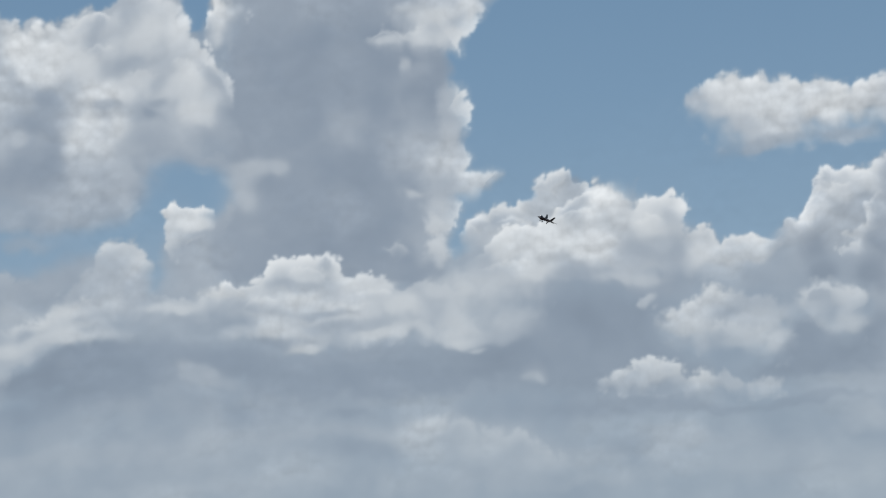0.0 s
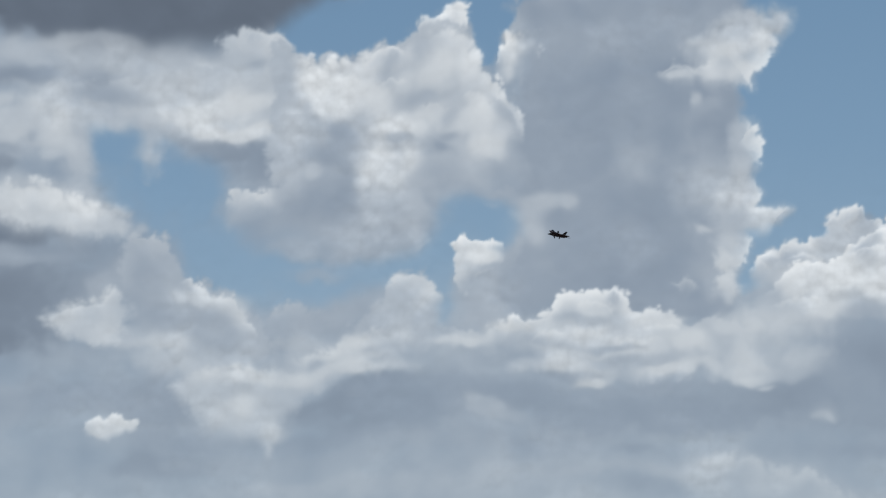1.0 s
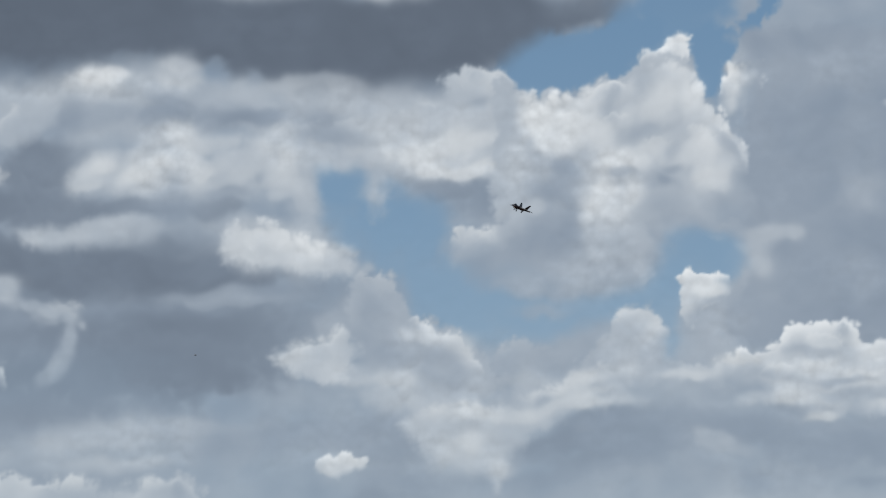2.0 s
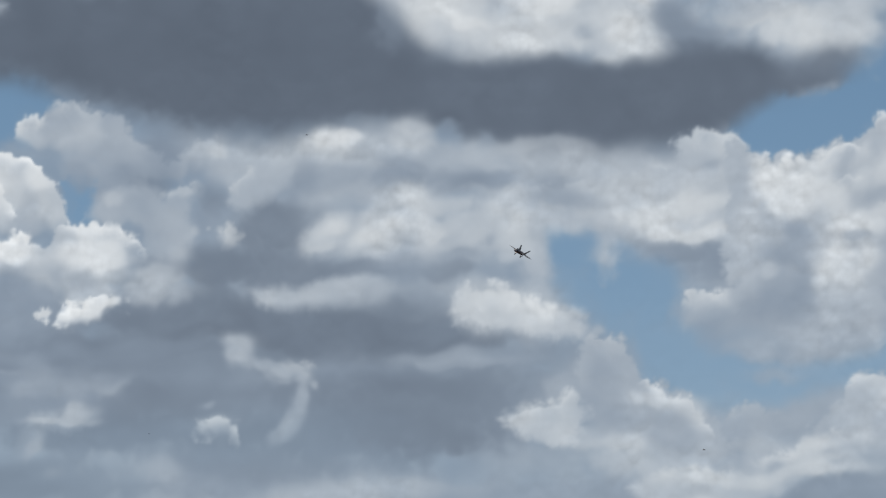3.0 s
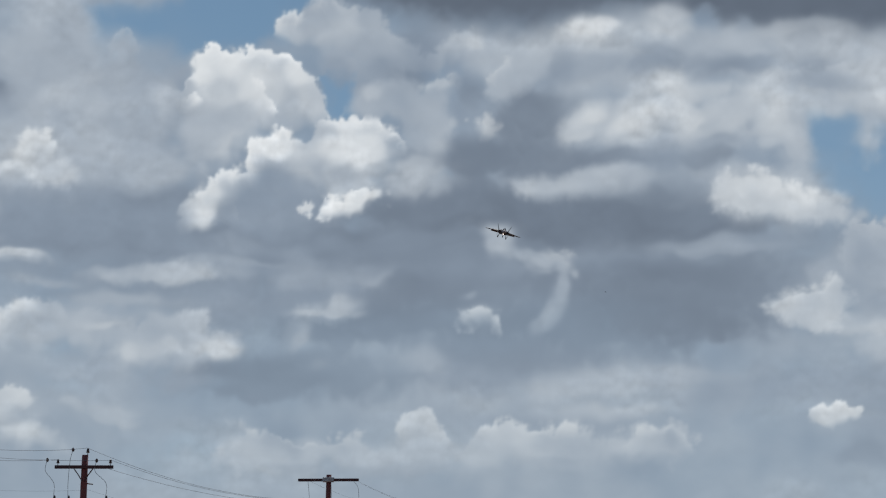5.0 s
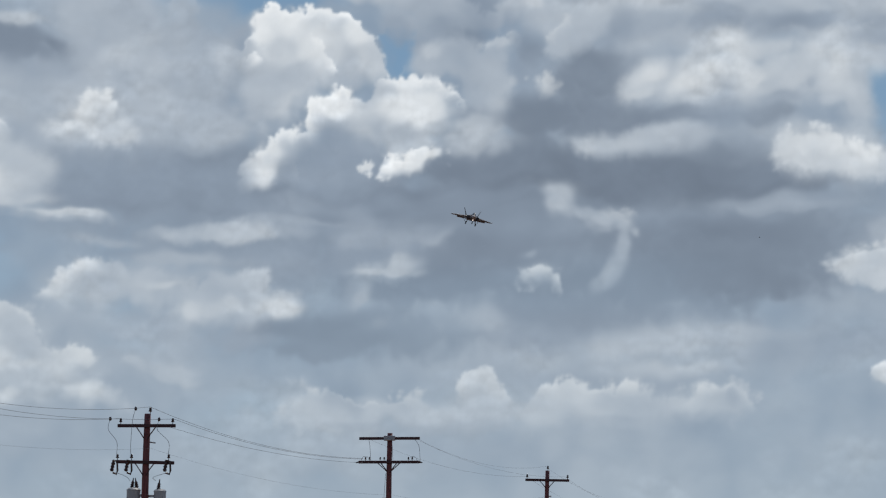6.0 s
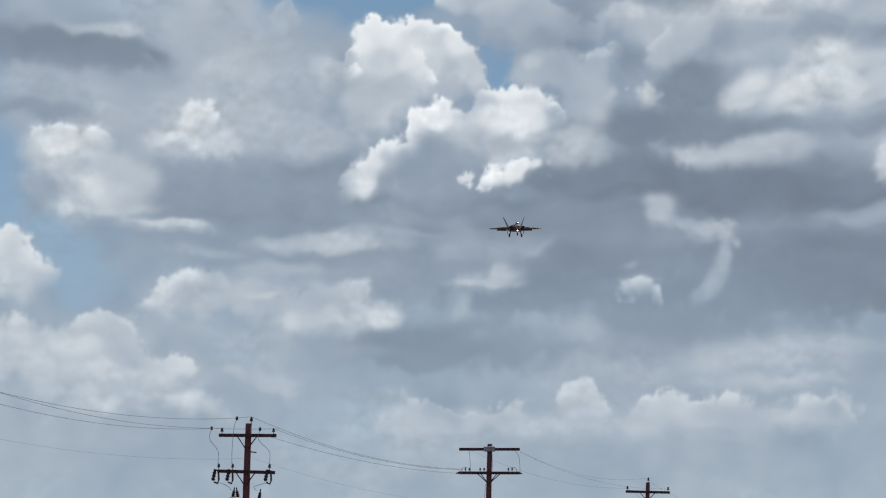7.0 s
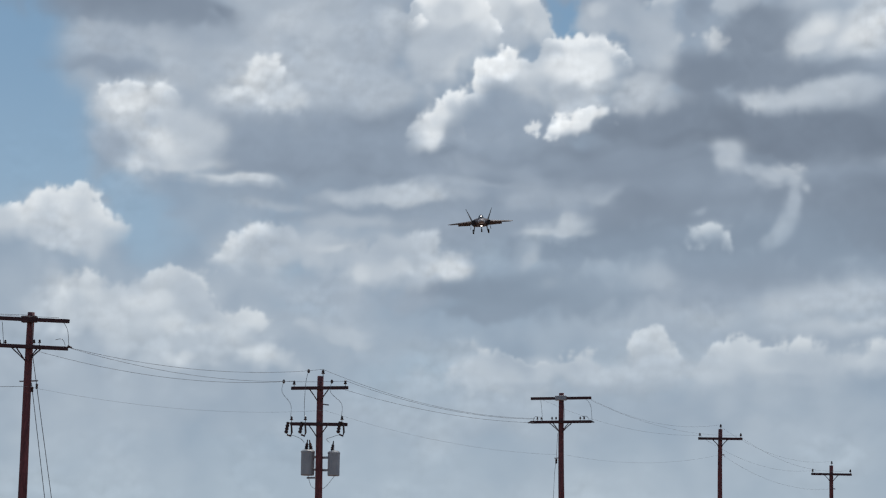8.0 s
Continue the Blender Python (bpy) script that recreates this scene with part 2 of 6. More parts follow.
    PICTURE[w] += alpha[..., None] * (tint(tone + min(1, max(0.35, (tone - 70) / 90)) * (5 * SOFT[w] + 5 * CURL[w] + 3 * SWELL[w])) - PICTURE[w])


def crest(tone, depth, soft, cover, points):
    """The sunlit brow of a heap, painted as a lighter tone: crisp along its run, fading into the cloud on the right of
    it.
    """
    p = outline(points, False)
    w = window(p, depth * 2 + 0.3)
    d, along, _ = way_to(p, w, False)
    taper = smooth(0, 0.22, along) * smooth(0, 0.22, 1 - along)
    d = d + knobbly(w, soft)
    deep = np.maximum(depth * (0.45 + 0.55 * taper) * (1.1 + 0.5 * SWELL[w] + 0.3 * CURL[w]), 0.05)
    alpha = (cover * taper * smooth(-soft, soft, d) * np.exp(-np.maximum(d / deep, 0) ** 1.4) * np.clip(0.92 + 0.14 * ROUND[w], 0, 1))[..., None]
    PICTURE[w] += alpha * (tint(tone + 6 + 3 * CURL[w] + 4 * ROUND[w] + 2 * KNOBS[w]) - PICTURE[w])


def hole(soft, cover, points):
    """Clear sky inside an outline."""
    p = outline(points, True)
    w = window(p, soft + 0.4)
    d, _, _ = way_to(p, w, True)
    PICTURE[w] += cover * smooth(-soft, soft, d + knobbly(w, soft))[..., None] * (clear_sky(EL[w]) - PICTURE[w])


# blue holes
gap(1, [(35.50, 14.45, 2.96, 2.15), (33.81, 13.15, 1.91, 1.86), (37.24, 12.61, 2.50, 1.58), (32.98, 11.49, 0.88, 1.00), (38.87, 15.15, 3.26, 1.58), (39.18, 11.89, 1.76, 1.00), (35.03, 16.04, 2.98, 1.15)])
gap(1, [(38.91, 15.40, 4.46, 1.43), (41.79, 15.12, 2.97, 1.15), (39.31, 11.53, 1.61, 0.86), (41.52, 12.18, 1.76, 0.72), (35.11, 13.71, 2.65, 1.72)])
gap(0.9, [(25.60, 16.61, 0.33, 0.57), (21.45, 16.93, 1.20, 0.32)])
gap(0.7, [(25.14, 12.72, 0.88, 0.54), (24.30, 11.60, 0.80, 0.86), (20.17, 11.49, 1.75, 0.79), (17.48, 13.28, 1.03, 0.86), (20.87, 10.62, 1.75, 0.37), (23.34, 11.20, 0.88, 0.57)])
gap(0.9, [(15.87, 14.26, 0.53, 0.72), (17.33, 12.97, 1.32, 0.86), (19.05, 11.25, 1.75, 0.72), (20.47, 10.81, 1.31, 0.37), (16.89, 13.83, 0.89, 0.57)])
gap(1, [(22.08, 17.28, 1.50, 0.79), (21.05, 16.82, 0.90, 0.43), (23.12, 17.67, 0.90, 0.86)])
gap(1, [(1.58, 17.74, 1.20, 0.66), (3.03, 15.29, 0.42, 0.72), (1.05, 16.93, 0.90, 0.57)])
gap(0.95, [(-0.16, 16.94, 1.80, 0.69), (-2.21, 16.76, 1.05, 0.57), (2.86, 15.13, 0.39, 0.66), (0.73, 16.76, 0.90, 0.57)])
gap(0.7, [(16.27, 14.56, 0.89, 0.86), (17.23, 13.26, 1.32, 0.86), (18.18, 11.96, 0.88, 0.57)])
gap(0.6, [(-7.77, 9.24, 0.73, 0.86), (-7.38, 9.97, 0.87, 0.43), (-3.57, 8.14, 0.87, 0.86), (-0.90, 5.80, 1.30, 0.72)])
gap(0.95, [(-2.27, 15.96, 0.74, 0.43), (2.85, 15.47, 0.36, 0.64)])
mist(134, 0.85, [(6.26, 11.24, 6.57, 2.44), (12.08, 10.52, 5.10, 1.86)])
mist(140, 0.75, [(-1.21, 11.28, 5.84, 1.86), (4.60, 10.31, 5.82, 1.72)])
mist(168, 0.7, [(-7.22, 6.72, 6.06, 1.72), (2.85, 5.05, 9.35, 1.00), (-8.53, 5.11, 5.75, 1.15)])
# high bright tops and the dark bank
mist(205, 1, [(12.39, 20.38, 1.83, 0.72), (13.76, 19.97, 2.74, 0.79), (16.48, 19.82, 2.28, 0.86), (20.98, 20.00, 1.98, 0.72), (22.89, 19.64, 1.52, 0.86), (12.08, 20.23, 1.37, 0.52)])
mist(140, 0.85, [(19.48, 19.48, 1.22, 0.57), (18.59, 20.07, 0.76, 0.57)])
mist(190, 0.8, [(23.05, 20.05, 1.07, 0.86)])
mist(112, 0.85, [(20.21, 18.68, 2.72, 0.57), (22.27, 18.68, 1.06, 0.57), (18.73, 19.08, 1.21, 0.43)])
mist(128, 0.8, [(5.84, 21.16, 5.07, 1.15), (2.15, 20.37, 3.06, 1.15)])
mist(103, 1, [(4.14, 19.24, 4.70, 1.15), (8.20, 18.65, 4.69, 0.95), (9.99, 19.20, 1.82, 0.86), (2.69, 18.73, 1.81, 0.80), (12.72, 17.97, 1.81, 0.57)])
mist(106, 0.92, [(3.95, 19.94, 3.05, 0.80), (6.67, 20.04, 3.05, 0.66), (2.18, 19.36, 1.52, 0.72)])
mist(108, 0.95, [(1.59, 19.91, 3.05, 0.72), (3.66, 19.84, 3.05, 0.57)])
mist(108, 1, [(13.92, 17.83, 2.26, 0.63), (15.72, 17.48, 2.25, 0.52), (18.71, 18.15, 3.17, 0.72), (20.79, 18.17, 1.66, 0.63), (16.47, 18.40, 3.17, 0.66)])
mist(103, 0.95, [(4.02, 18.43, 3.93, 1.00), (7.78, 17.84, 3.61, 0.63), (12.26, 17.88, 3.61, 0.66), (15.93, 17.78, 3.01, 0.86), (10.77, 18.61, 4.53, 0.57)])
# mid deck under the bank
mist(185, 0.8, [(9.76, 16.34, 3.28, 0.72), (14.23, 16.62, 3.44, 0.52), (17.21, 16.40, 2.24, 0.57), (11.53, 17.17, 1.20, 0.49), (7.53, 16.27, 1.64, 0.64)])
mist(226, 0.75, [(9.23, 16.68, 0.69, 0.26), (9.90, 16.85, 0.54, 0.20), (11.83, 17.31, 0.60, 0.23)])
mist(140, 0.75, [(13.19, 15.90, 0.89, 0.26), (11.26, 15.95, 0.89, 0.23), (10.37, 15.64, 1.04, 0.29), (15.42, 15.84, 0.89, 0.23)])
mist(124, 0.8, [(8.17, 14.87, 1.19, 0.86), (7.48, 13.70, 2.21, 0.66), (6.17, 13.44, 1.18, 0.63), (8.95, 13.60, 1.18, 0.49)])
mist(196, 0.85, [(9.81, 14.48, 0.89, 0.52), (11.13, 14.65, 1.18, 0.54), (12.47, 14.39, 0.89, 0.57), (13.50, 14.83, 1.04, 0.72), (14.69, 14.05, 0.53, 0.66), (11.71, 15.45, 1.19, 0.34)])
mist(178, 0.85, [(9.55, 13.05, 1.62, 0.32), (10.72, 13.13, 1.03, 0.26), (8.38, 13.02, 0.88, 0.17)], 0.12)
mist(115, 0.85, [(9.28, 12.18, 2.49, 0.52), (11.33, 12.05, 2.20, 0.46), (7.67, 12.35, 1.61, 0.52), (13.23, 11.89, 1.32, 0.23), (6.67, 11.82, 1.76, 0.29)])
mist(188, 0.7, [(14.10, 12.83, 1.62, 0.52), (15.42, 12.41, 0.88, 0.34)])
mist(200, 0.8, [(17.35, 15.33, 2.08, 0.52), (19.11, 14.95, 1.63, 0.40), (18.67, 15.60, 1.64, 0.37), (15.72, 14.98, 0.74, 0.57)])
mist(165, 0.8, [(16.46, 16.12, 1.79, 0.29), (18.39, 16.24, 1.19, 0.29)])
mist(130, 0.7, [(11.37, 9.94, 2.62, 0.86), (5.53, 11.43, 4.09, 0.26), (8.16, 10.58, 1.89, 0.43), (13.39, 10.68, 1.17, 0.57), (4.77, 12.32, 1.76, 0.34), (4.19, 9.47, 2.18, 0.57)])
mist(150, 0.7, [(3.01, 10.41, 2.33, 0.57), (5.57, 10.65, 2.19, 0.43), (10.62, 11.07, 1.75, 0.29), (13.97, 11.40, 1.17, 0.29)])
mist(130, 0.65, [(4.93, 10.16, 2.04, 1.00), (11.46, 10.06, 2.91, 0.72), (7.13, 8.33, 3.62, 0.34), (11.46, 10.92, 1.75, 0.43), (8.57, 9.34, 2.90, 0.43)])
mist(126, 0.6, [(5.80, 9.34, 2.90, 0.66), (10.37, 9.15, 2.90, 0.57)])
mist(178, 0.75, [(7.20, 11.55, 0.67, 0.43), (8.05, 11.23, 0.58, 0.20), (8.66, 11.06, 0.61, 0.40), (8.94, 10.35, 0.23, 0.57), (8.67, 9.60, 0.26, 0.34), (6.86, 9.58, 0.52, 0.32)], 0.2)
mist(142, 0.45, [(4.97, 8.02, 1.59, 0.72), (7.56, 8.41, 2.17, 0.37)])
gap(1, [(34.77, 17.57, 1.95, 0.86), (35.87, 16.78, 1.50, 1.00), (34.40, 18.71, 3.02, 0.86)])
gap(0.95, [(25.01, 17.76, 0.90, 0.63), (25.33, 18.46, 1.36, 0.63), (24.12, 18.21, 1.21, 0.72)])
# western edge of the tower, and the middle
mist(150, 0.6, [(28.57, 13.87, 2.07, 3.58), (29.31, 10.97, 2.04, 1.58), (27.68, 10.47, 1.46, 1.15), (29.80, 14.95, 1.63, 2.15), (29.07, 12.13, 2.20, 2.15)])
mist(138, 0.5, [(27.38, 13.64, 0.88, 2.15), (28.98, 10.27, 1.31, 0.72)])
mist(168, 0.6, [(30.57, 12.77, 1.03, 2.15), (31.04, 10.60, 0.87, 0.86), (29.30, 13.84, 0.89, 0.86)])
# the white mass west of it
mist(182, 0.5, [(18.07, 15.11, 2.97, 1.00), (20.69, 15.38, 2.67, 1.00), (22.69, 14.07, 1.77, 1.15), (24.32, 14.45, 1.63, 1.43), (17.51, 16.09, 2.39, 0.72)])
mist(138, 0.75, [(20.21, 13.66, 1.47, 0.66), (20.91, 12.61, 1.17, 0.57), (18.92, 14.26, 1.48, 0.49), (21.50, 13.10, 0.88, 0.86), (22.34, 11.94, 0.73, 0.37)])
mist(150, 0.7, [(23.36, 11.92, 0.88, 0.43), (22.05, 11.95, 1.32, 0.57), (25.56, 12.28, 0.59, 0.43)])
mist(208, 0.5, [(20.25, 15.31, 2.08, 0.43), (17.65, 15.46, 1.63, 0.52), (18.36, 14.90, 1.33, 0.23), (17.08, 15.80, 0.89, 0.37)])
gap(0.85, [(25.64, 12.42, 0.88, 0.49), (24.39, 11.71, 0.79, 0.49)])
gap(0.85, [(21.96, 17.01, 1.50, 0.34)])
mist(148, 0.5, [(21.40, 14.86, 0.74, 0.86), (21.50, 13.17, 1.03, 0.86)])
mist(165, 0.6, [(25.81, 11.12, 0.73, 0.72), (24.76, 10.16, 0.58, 0.57)])
mist(188, 0.8, [(19.38, 7.75, 1.01, 0.72), (18.67, 7.62, 0.87, 0.72), (19.65, 6.96, 0.52, 0.34), (21.24, 8.41, 2.03, 0.32), (17.43, 8.78, 1.45, 0.43)])
mist(142, 0.7, [(21.23, 7.77, 2.17, 0.29), (17.13, 7.66, 1.01, 0.86), (22.52, 8.09, 1.30, 0.26), (22.49, 6.95, 1.73, 0.43), (16.98, 6.26, 1.44, 0.43)])
# the middle heap, its base and the low bands
mist(146, 0.75, [(25.68, 7.83, 2.89, 0.57), (29.42, 7.39, 3.32, 0.72), (33.03, 7.63, 2.02, 0.86), (35.06, 8.08, 1.88, 1.15), (36.26, 6.87, 2.60, 0.57), (22.51, 7.52, 2.89, 0.52)])
mist(190, 0.75, [(32.07, 8.32, 0.87, 0.29), (28.02, 8.45, 1.16, 0.34), (29.91, 8.51, 1.30, 0.32), (26.59, 8.73, 1.16, 0.23)])
mist(158, 0.5, [(28.77, 8.92, 1.30, 0.26), (29.45, 7.96, 2.31, 0.26)])
# east heaps
mist(205, 0.7, [(33.62, 10.16, 1.31, 0.52), (32.73, 9.79, 0.73, 0.72), (35.79, 10.31, 1.60, 0.43), (37.91, 10.16, 0.87, 0.43)])
mist(165, 0.8, [(35.74, 9.60, 1.74, 0.52), (33.85, 9.29, 1.02, 0.57), (37.15, 9.36, 1.02, 0.52)])
mist(186, 0.5, [(32.88, 10.79, 0.44, 0.43), (33.79, 11.17, 0.58, 0.20)])
mist(200, 0.5, [(34.55, 9.95, 1.89, 0.57), (32.31, 9.02, 1.31, 0.72), (33.28, 8.32, 0.87, 0.34)])
mist(145, 0.6, [(41.49, 7.15, 1.30, 0.43), (42.51, 7.56, 0.72, 0.66), (40.21, 7.04, 1.15, 0.23), (40.97, 7.69, 0.43, 0.43)])
mist(184, 0.8, [(33.73, 7.28, 0.38, 0.26)])
mist(178, 0.7, [(25.81, 7.26, 0.49, 0.32), (25.53, 7.58, 0.32, 0.20), (32.49, 8.23, 0.43, 0.23)])
mist(156, 0.6, [(20.78, 6.72, 2.88, 0.43), (26.50, 6.66, 3.61, 0.37), (35.08, 6.23, 3.17, 0.34)])
mist(175, 0.7, [(27.91, 5.88, 3.60, 0.29), (22.17, 5.54, 4.32, 0.29), (31.50, 6.00, 1.30, 0.23), (33.33, 5.55, 0.86, 0.32), (34.45, 5.20, 1.15, 0.29), (37.56, 5.45, 1.15, 0.32), (24.99, 4.72, 4.31, 0.29), (33.55, 4.47, 4.31, 0.34)])
mist(150, 0.5, [(36.21, 5.06, 1.29, 0.43), (29.36, 5.47, 1.30, 0.34), (40.81, 4.25, 1.72, 0.23)])
mist(168, 0.8, [(40.56, 12.70, 1.91, 0.37), (42.98, 12.53, 1.32, 0.43)])
mist(146, 0.55, [(21.16, 13.54, 1.03, 0.72), (20.44, 14.13, 0.89, 0.34)])
# heaps right of the hook
mist(175, 0.8, [(16.58, 10.55, 0.87, 0.86), (17.88, 9.98, 1.31, 0.72), (15.72, 10.55, 0.87, 0.52)])
mist(190, 0.7, [(16.58, 9.41, 1.16, 0.43), (18.59, 9.55, 0.87, 0.37), (15.71, 9.55, 0.73, 0.29), (20.44, 9.12, 1.74, 0.29)])
mist(158, 0.5, [(19.58, 9.12, 0.87, 0.43), (21.87, 9.66, 0.87, 0.57)])
# far west
mist(172, 0.85, [(-3.54, 14.42, 1.92, 1.29), (-6.16, 14.15, 2.95, 0.64), (-1.22, 15.37, 1.04, 1.00), (-2.61, 13.04, 1.62, 0.72)])
mist(124, 0.85, [(-8.38, 15.17, 2.82, 0.49), (-9.66, 14.91, 1.63, 0.49), (-6.76, 14.68, 1.48, 0.32), (-5.76, 15.02, 0.89, 0.23)])
mist(195, 0.7, [(-7.24, 15.50, 1.64, 0.23), (-7.60, 14.14, 1.48, 0.29), (-9.05, 14.32, 1.33, 0.20), (-4.45, 15.23, 0.45, 0.57)])
mist(136, 0.75, [(-3.15, 12.02, 2.49, 0.63), (-4.86, 11.30, 2.04, 0.43), (1.98, 11.32, 2.34, 0.26), (-1.68, 11.64, 1.75, 0.40), (-5.61, 11.91, 0.73, 0.57)])
mist(145, 0.7, [(-8.76, 11.73, 0.73, 0.86), (-8.28, 13.32, 1.62, 0.32), (-1.74, 13.36, 0.88, 0.72)])
gap(0.95, [(-10.36, 12.34, 1.17, 1.58), (-10.27, 10.93, 1.17, 0.72), (-10.73, 13.85, 1.18, 1.43), (-11.91, 12.51, 1.91, 2.58)])
gap(0.6, [(-7.80, 9.66, 0.67, 0.72), (-8.41, 10.48, 0.58, 0.57)])
mist(205, 0.9, [(-7.31, 11.25, 1.02, 0.40), (-6.76, 11.71, 0.73, 0.63), (-6.15, 11.17, 0.58, 0.29), (-5.27, 10.81, 1.17, 0.13)])
mist(190, 0.8, [(-9.32, 9.16, 1.45, 0.37), (-10.15, 8.97, 0.87, 0.43)])
mist(180, 0.7, [(-3.75, 8.99, 2.03, 0.52), (-1.57, 8.50, 1.16, 0.57), (-4.90, 8.95, 0.87, 0.37), (-0.69, 8.10, 0.72, 0.57), (0.16, 8.84, 0.72, 0.32)])
mist(178, 0.75, [(-2.07, 10.48, 1.46, 0.26), (-0.91, 10.49, 0.87, 0.20), (-4.23, 10.12, 0.87, 0.17), (0.68, 10.86, 1.75, 0.14)], 0.12)
mist(150, 0.5, [(-3.07, 9.88, 2.18, 0.23), (0.71, 9.85, 1.31, 0.29), (-3.29, 8.15, 1.01, 0.72)])
mist(190, 0.65, [(3.18, 9.74, 0.49, 0.17), (3.10, 10.08, 0.26, 0.20), (2.33, 9.01, 0.23, 0.37), (2.85, 8.19, 0.38, 0.26), (3.62, 9.63, 0.29, 0.14)], 0.25)
mist(180, 0.7, [(4.04, 10.64, 0.87, 0.32), (5.09, 8.37, 0.58, 0.52), (3.18, 9.91, 0.58, 0.34)])
mist(188, 0.8, [(-8.66, 7.36, 1.59, 0.57), (-7.36, 6.71, 1.73, 0.63), (-6.42, 7.88, 0.87, 0.52), (-5.81, 6.92, 1.15, 0.52), (-9.66, 7.73, 0.87, 0.52), (-4.07, 6.27, 0.49, 0.29)])
mist(180, 0.7, [(-2.53, 7.04, 1.01, 0.19), (-6.48, 6.11, 1.15, 0.19), (-3.53, 7.14, 0.29, 0.14)], 0.12)
mist(138, 0.75, [(1.35, 7.72, 2.60, 0.40), (-0.11, 8.11, 1.59, 0.29), (8.52, 8.62, 4.06, 0.34), (4.93, 9.08, 2.18, 0.34), (2.05, 8.45, 1.30, 0.29)])
mist(190, 0.7, [(1.39, 6.08, 0.86, 0.43), (2.82, 6.33, 1.15, 0.37), (4.26, 6.07, 1.30, 0.29), (5.83, 6.24, 0.86, 0.29), (8.11, 6.42, 1.15, 0.29), (11.34, 6.52, 1.01, 0.23)])
mist(186, 0.7, [(9.10, 7.85, 1.01, 0.29), (10.65, 7.99, 1.30, 0.26), (12.05, 8.28, 1.16, 0.29), (10.22, 7.29, 1.73, 0.20)])
# grey walls behind the bright heap
mist(172, 0.85, [(-3.44, 15.56, 1.64, 1.58), (-2.59, 15.75, 0.39, 0.72), (-3.06, 13.89, 1.92, 1.15), (3.87, 16.01, 1.64, 0.86)])
mist(140, 0.75, [(-3.76, 15.96, 0.60, 1.00), (-1.93, 14.37, 0.89, 0.86), (-2.89, 13.47, 1.77, 0.57), (4.77, 15.89, 0.89, 0.86)])
mist(160, 0.8, [(5.09, 14.47, 1.04, 0.72), (3.88, 15.58, 0.89, 0.43), (5.95, 16.34, 0.90, 0.72), (6.27, 14.92, 0.59, 0.86)])
mist(140, 0.8, [(5.20, 16.47, 0.69, 0.72), (6.56, 15.35, 0.59, 0.57), (5.11, 13.46, 0.88, 0.57)])
mist(190, 0.45, [(-4.10, 14.96, 1.63, 1.43), (-2.48, 14.34, 1.18, 0.86)])
mist(172, 0.4, [(0.13, 14.45, 1.04, 0.72), (1.59, 14.79, 0.59, 0.57), (-0.87, 14.13, 0.74, 0.57)])
mist(150, 0.55, [(-0.41, 13.44, 1.18, 0.43), (-1.99, 13.08, 1.32, 0.52), (1.07, 12.92, 0.88, 0.57)])
mist(148, 0.7, [(1.37, 12.50, 0.88, 0.52), (0.52, 11.90, 1.17, 0.34), (2.24, 12.95, 0.44, 0.34)])
mist(214, 0.85, [(-0.39, 12.32, 0.44, 0.40), (-0.75, 11.88, 0.32, 0.40)], 0.15)
mist(124, 0.75, [(-2.54, 12.22, 2.34, 0.52), (0.23, 11.27, 3.51, 0.29), (3.98, 11.58, 2.34, 0.34), (6.01, 12.62, 1.61, 0.43), (-3.21, 11.48, 2.05, 0.37), (4.85, 12.17, 1.17, 0.34)])
mist(190, 0.8, [(5.12, 13.18, 1.03, 0.34), (5.40, 13.76, 0.59, 0.43)])
mist(195, 0.85, [(-1.56, 18.49, 1.36, 0.49), (-3.83, 19.61, 1.06, 0.49), (-3.01, 18.12, 1.66, 0.34), (-0.26, 19.13, 0.91, 0.49), (0.16, 19.71, 0.91, 0.29)])
mist(105, 0.95, [(-1.95, 20.30, 1.53, 0.37), (-2.86, 20.66, 1.53, 0.52)])
mist(172, 0.75, [(-0.89, 10.62, 1.89, 0.20), (-2.59, 10.52, 0.87, 0.16)], 0.12)
mist(182, 0.75, [(-3.23, 9.21, 1.60, 0.49), (-1.38, 9.28, 1.02, 0.34), (-1.78, 8.56, 0.67, 0.52), (0.21, 8.76, 0.58, 0.29), (-2.55, 9.80, 1.74, 0.26)])
mist(128, 0.8, [(2.96, 7.84, 3.04, 0.49), (4.23, 9.29, 2.61, 0.52), (1.56, 11.15, 3.36, 0.26), (1.37, 8.23, 1.74, 0.43), (3.46, 10.84, 1.90, 0.29)])
mist(165, 0.6, [(5.40, 8.31, 0.58, 0.52), (-0.76, 7.88, 1.74, 0.29), (-3.31, 8.08, 1.74, 0.43)])

# clear blue between the heaps
hole(0.25, 0.9, [(-3.53, 16.96), (-2.21, 16.90), (-1.22, 17.52), (0.38, 18.03), (2.18, 17.67), (2.64, 17.48), (2.05, 17.17), (1.46, 17.22), (1.19, 16.50), (0.02, 16.16), (-0.71, 15.99), (-1.41, 15.46), (-2.14, 15.49), (-2.33, 16.33), (-2.77, 16.45), (-3.01, 15.58), (-3.32, 15.85)])
hole(0.12, 0.8, [(2.52, 15.62), (3.43, 15.72), (3.38, 15.00), (3.02, 14.67), (2.72, 14.69), (2.56, 15.12)])
hole(0.5, 0.9, [(-12.43, 15.70), (-10.73, 15.82), (-10.07, 14.19), (-9.88, 13.07), (-9.14, 12.55), (-9.24, 11.70), (-9.06, 10.86), (-8.62, 10.46), (-9.60, 10.27), (-10.44, 10.08), (-12.11, 9.85)])
hole(0.4, 0.5, [(-8.57, 9.46), (-7.01, 9.67), (-6.14, 9.28), (-6.97, 8.54), (-7.83, 8.64)])
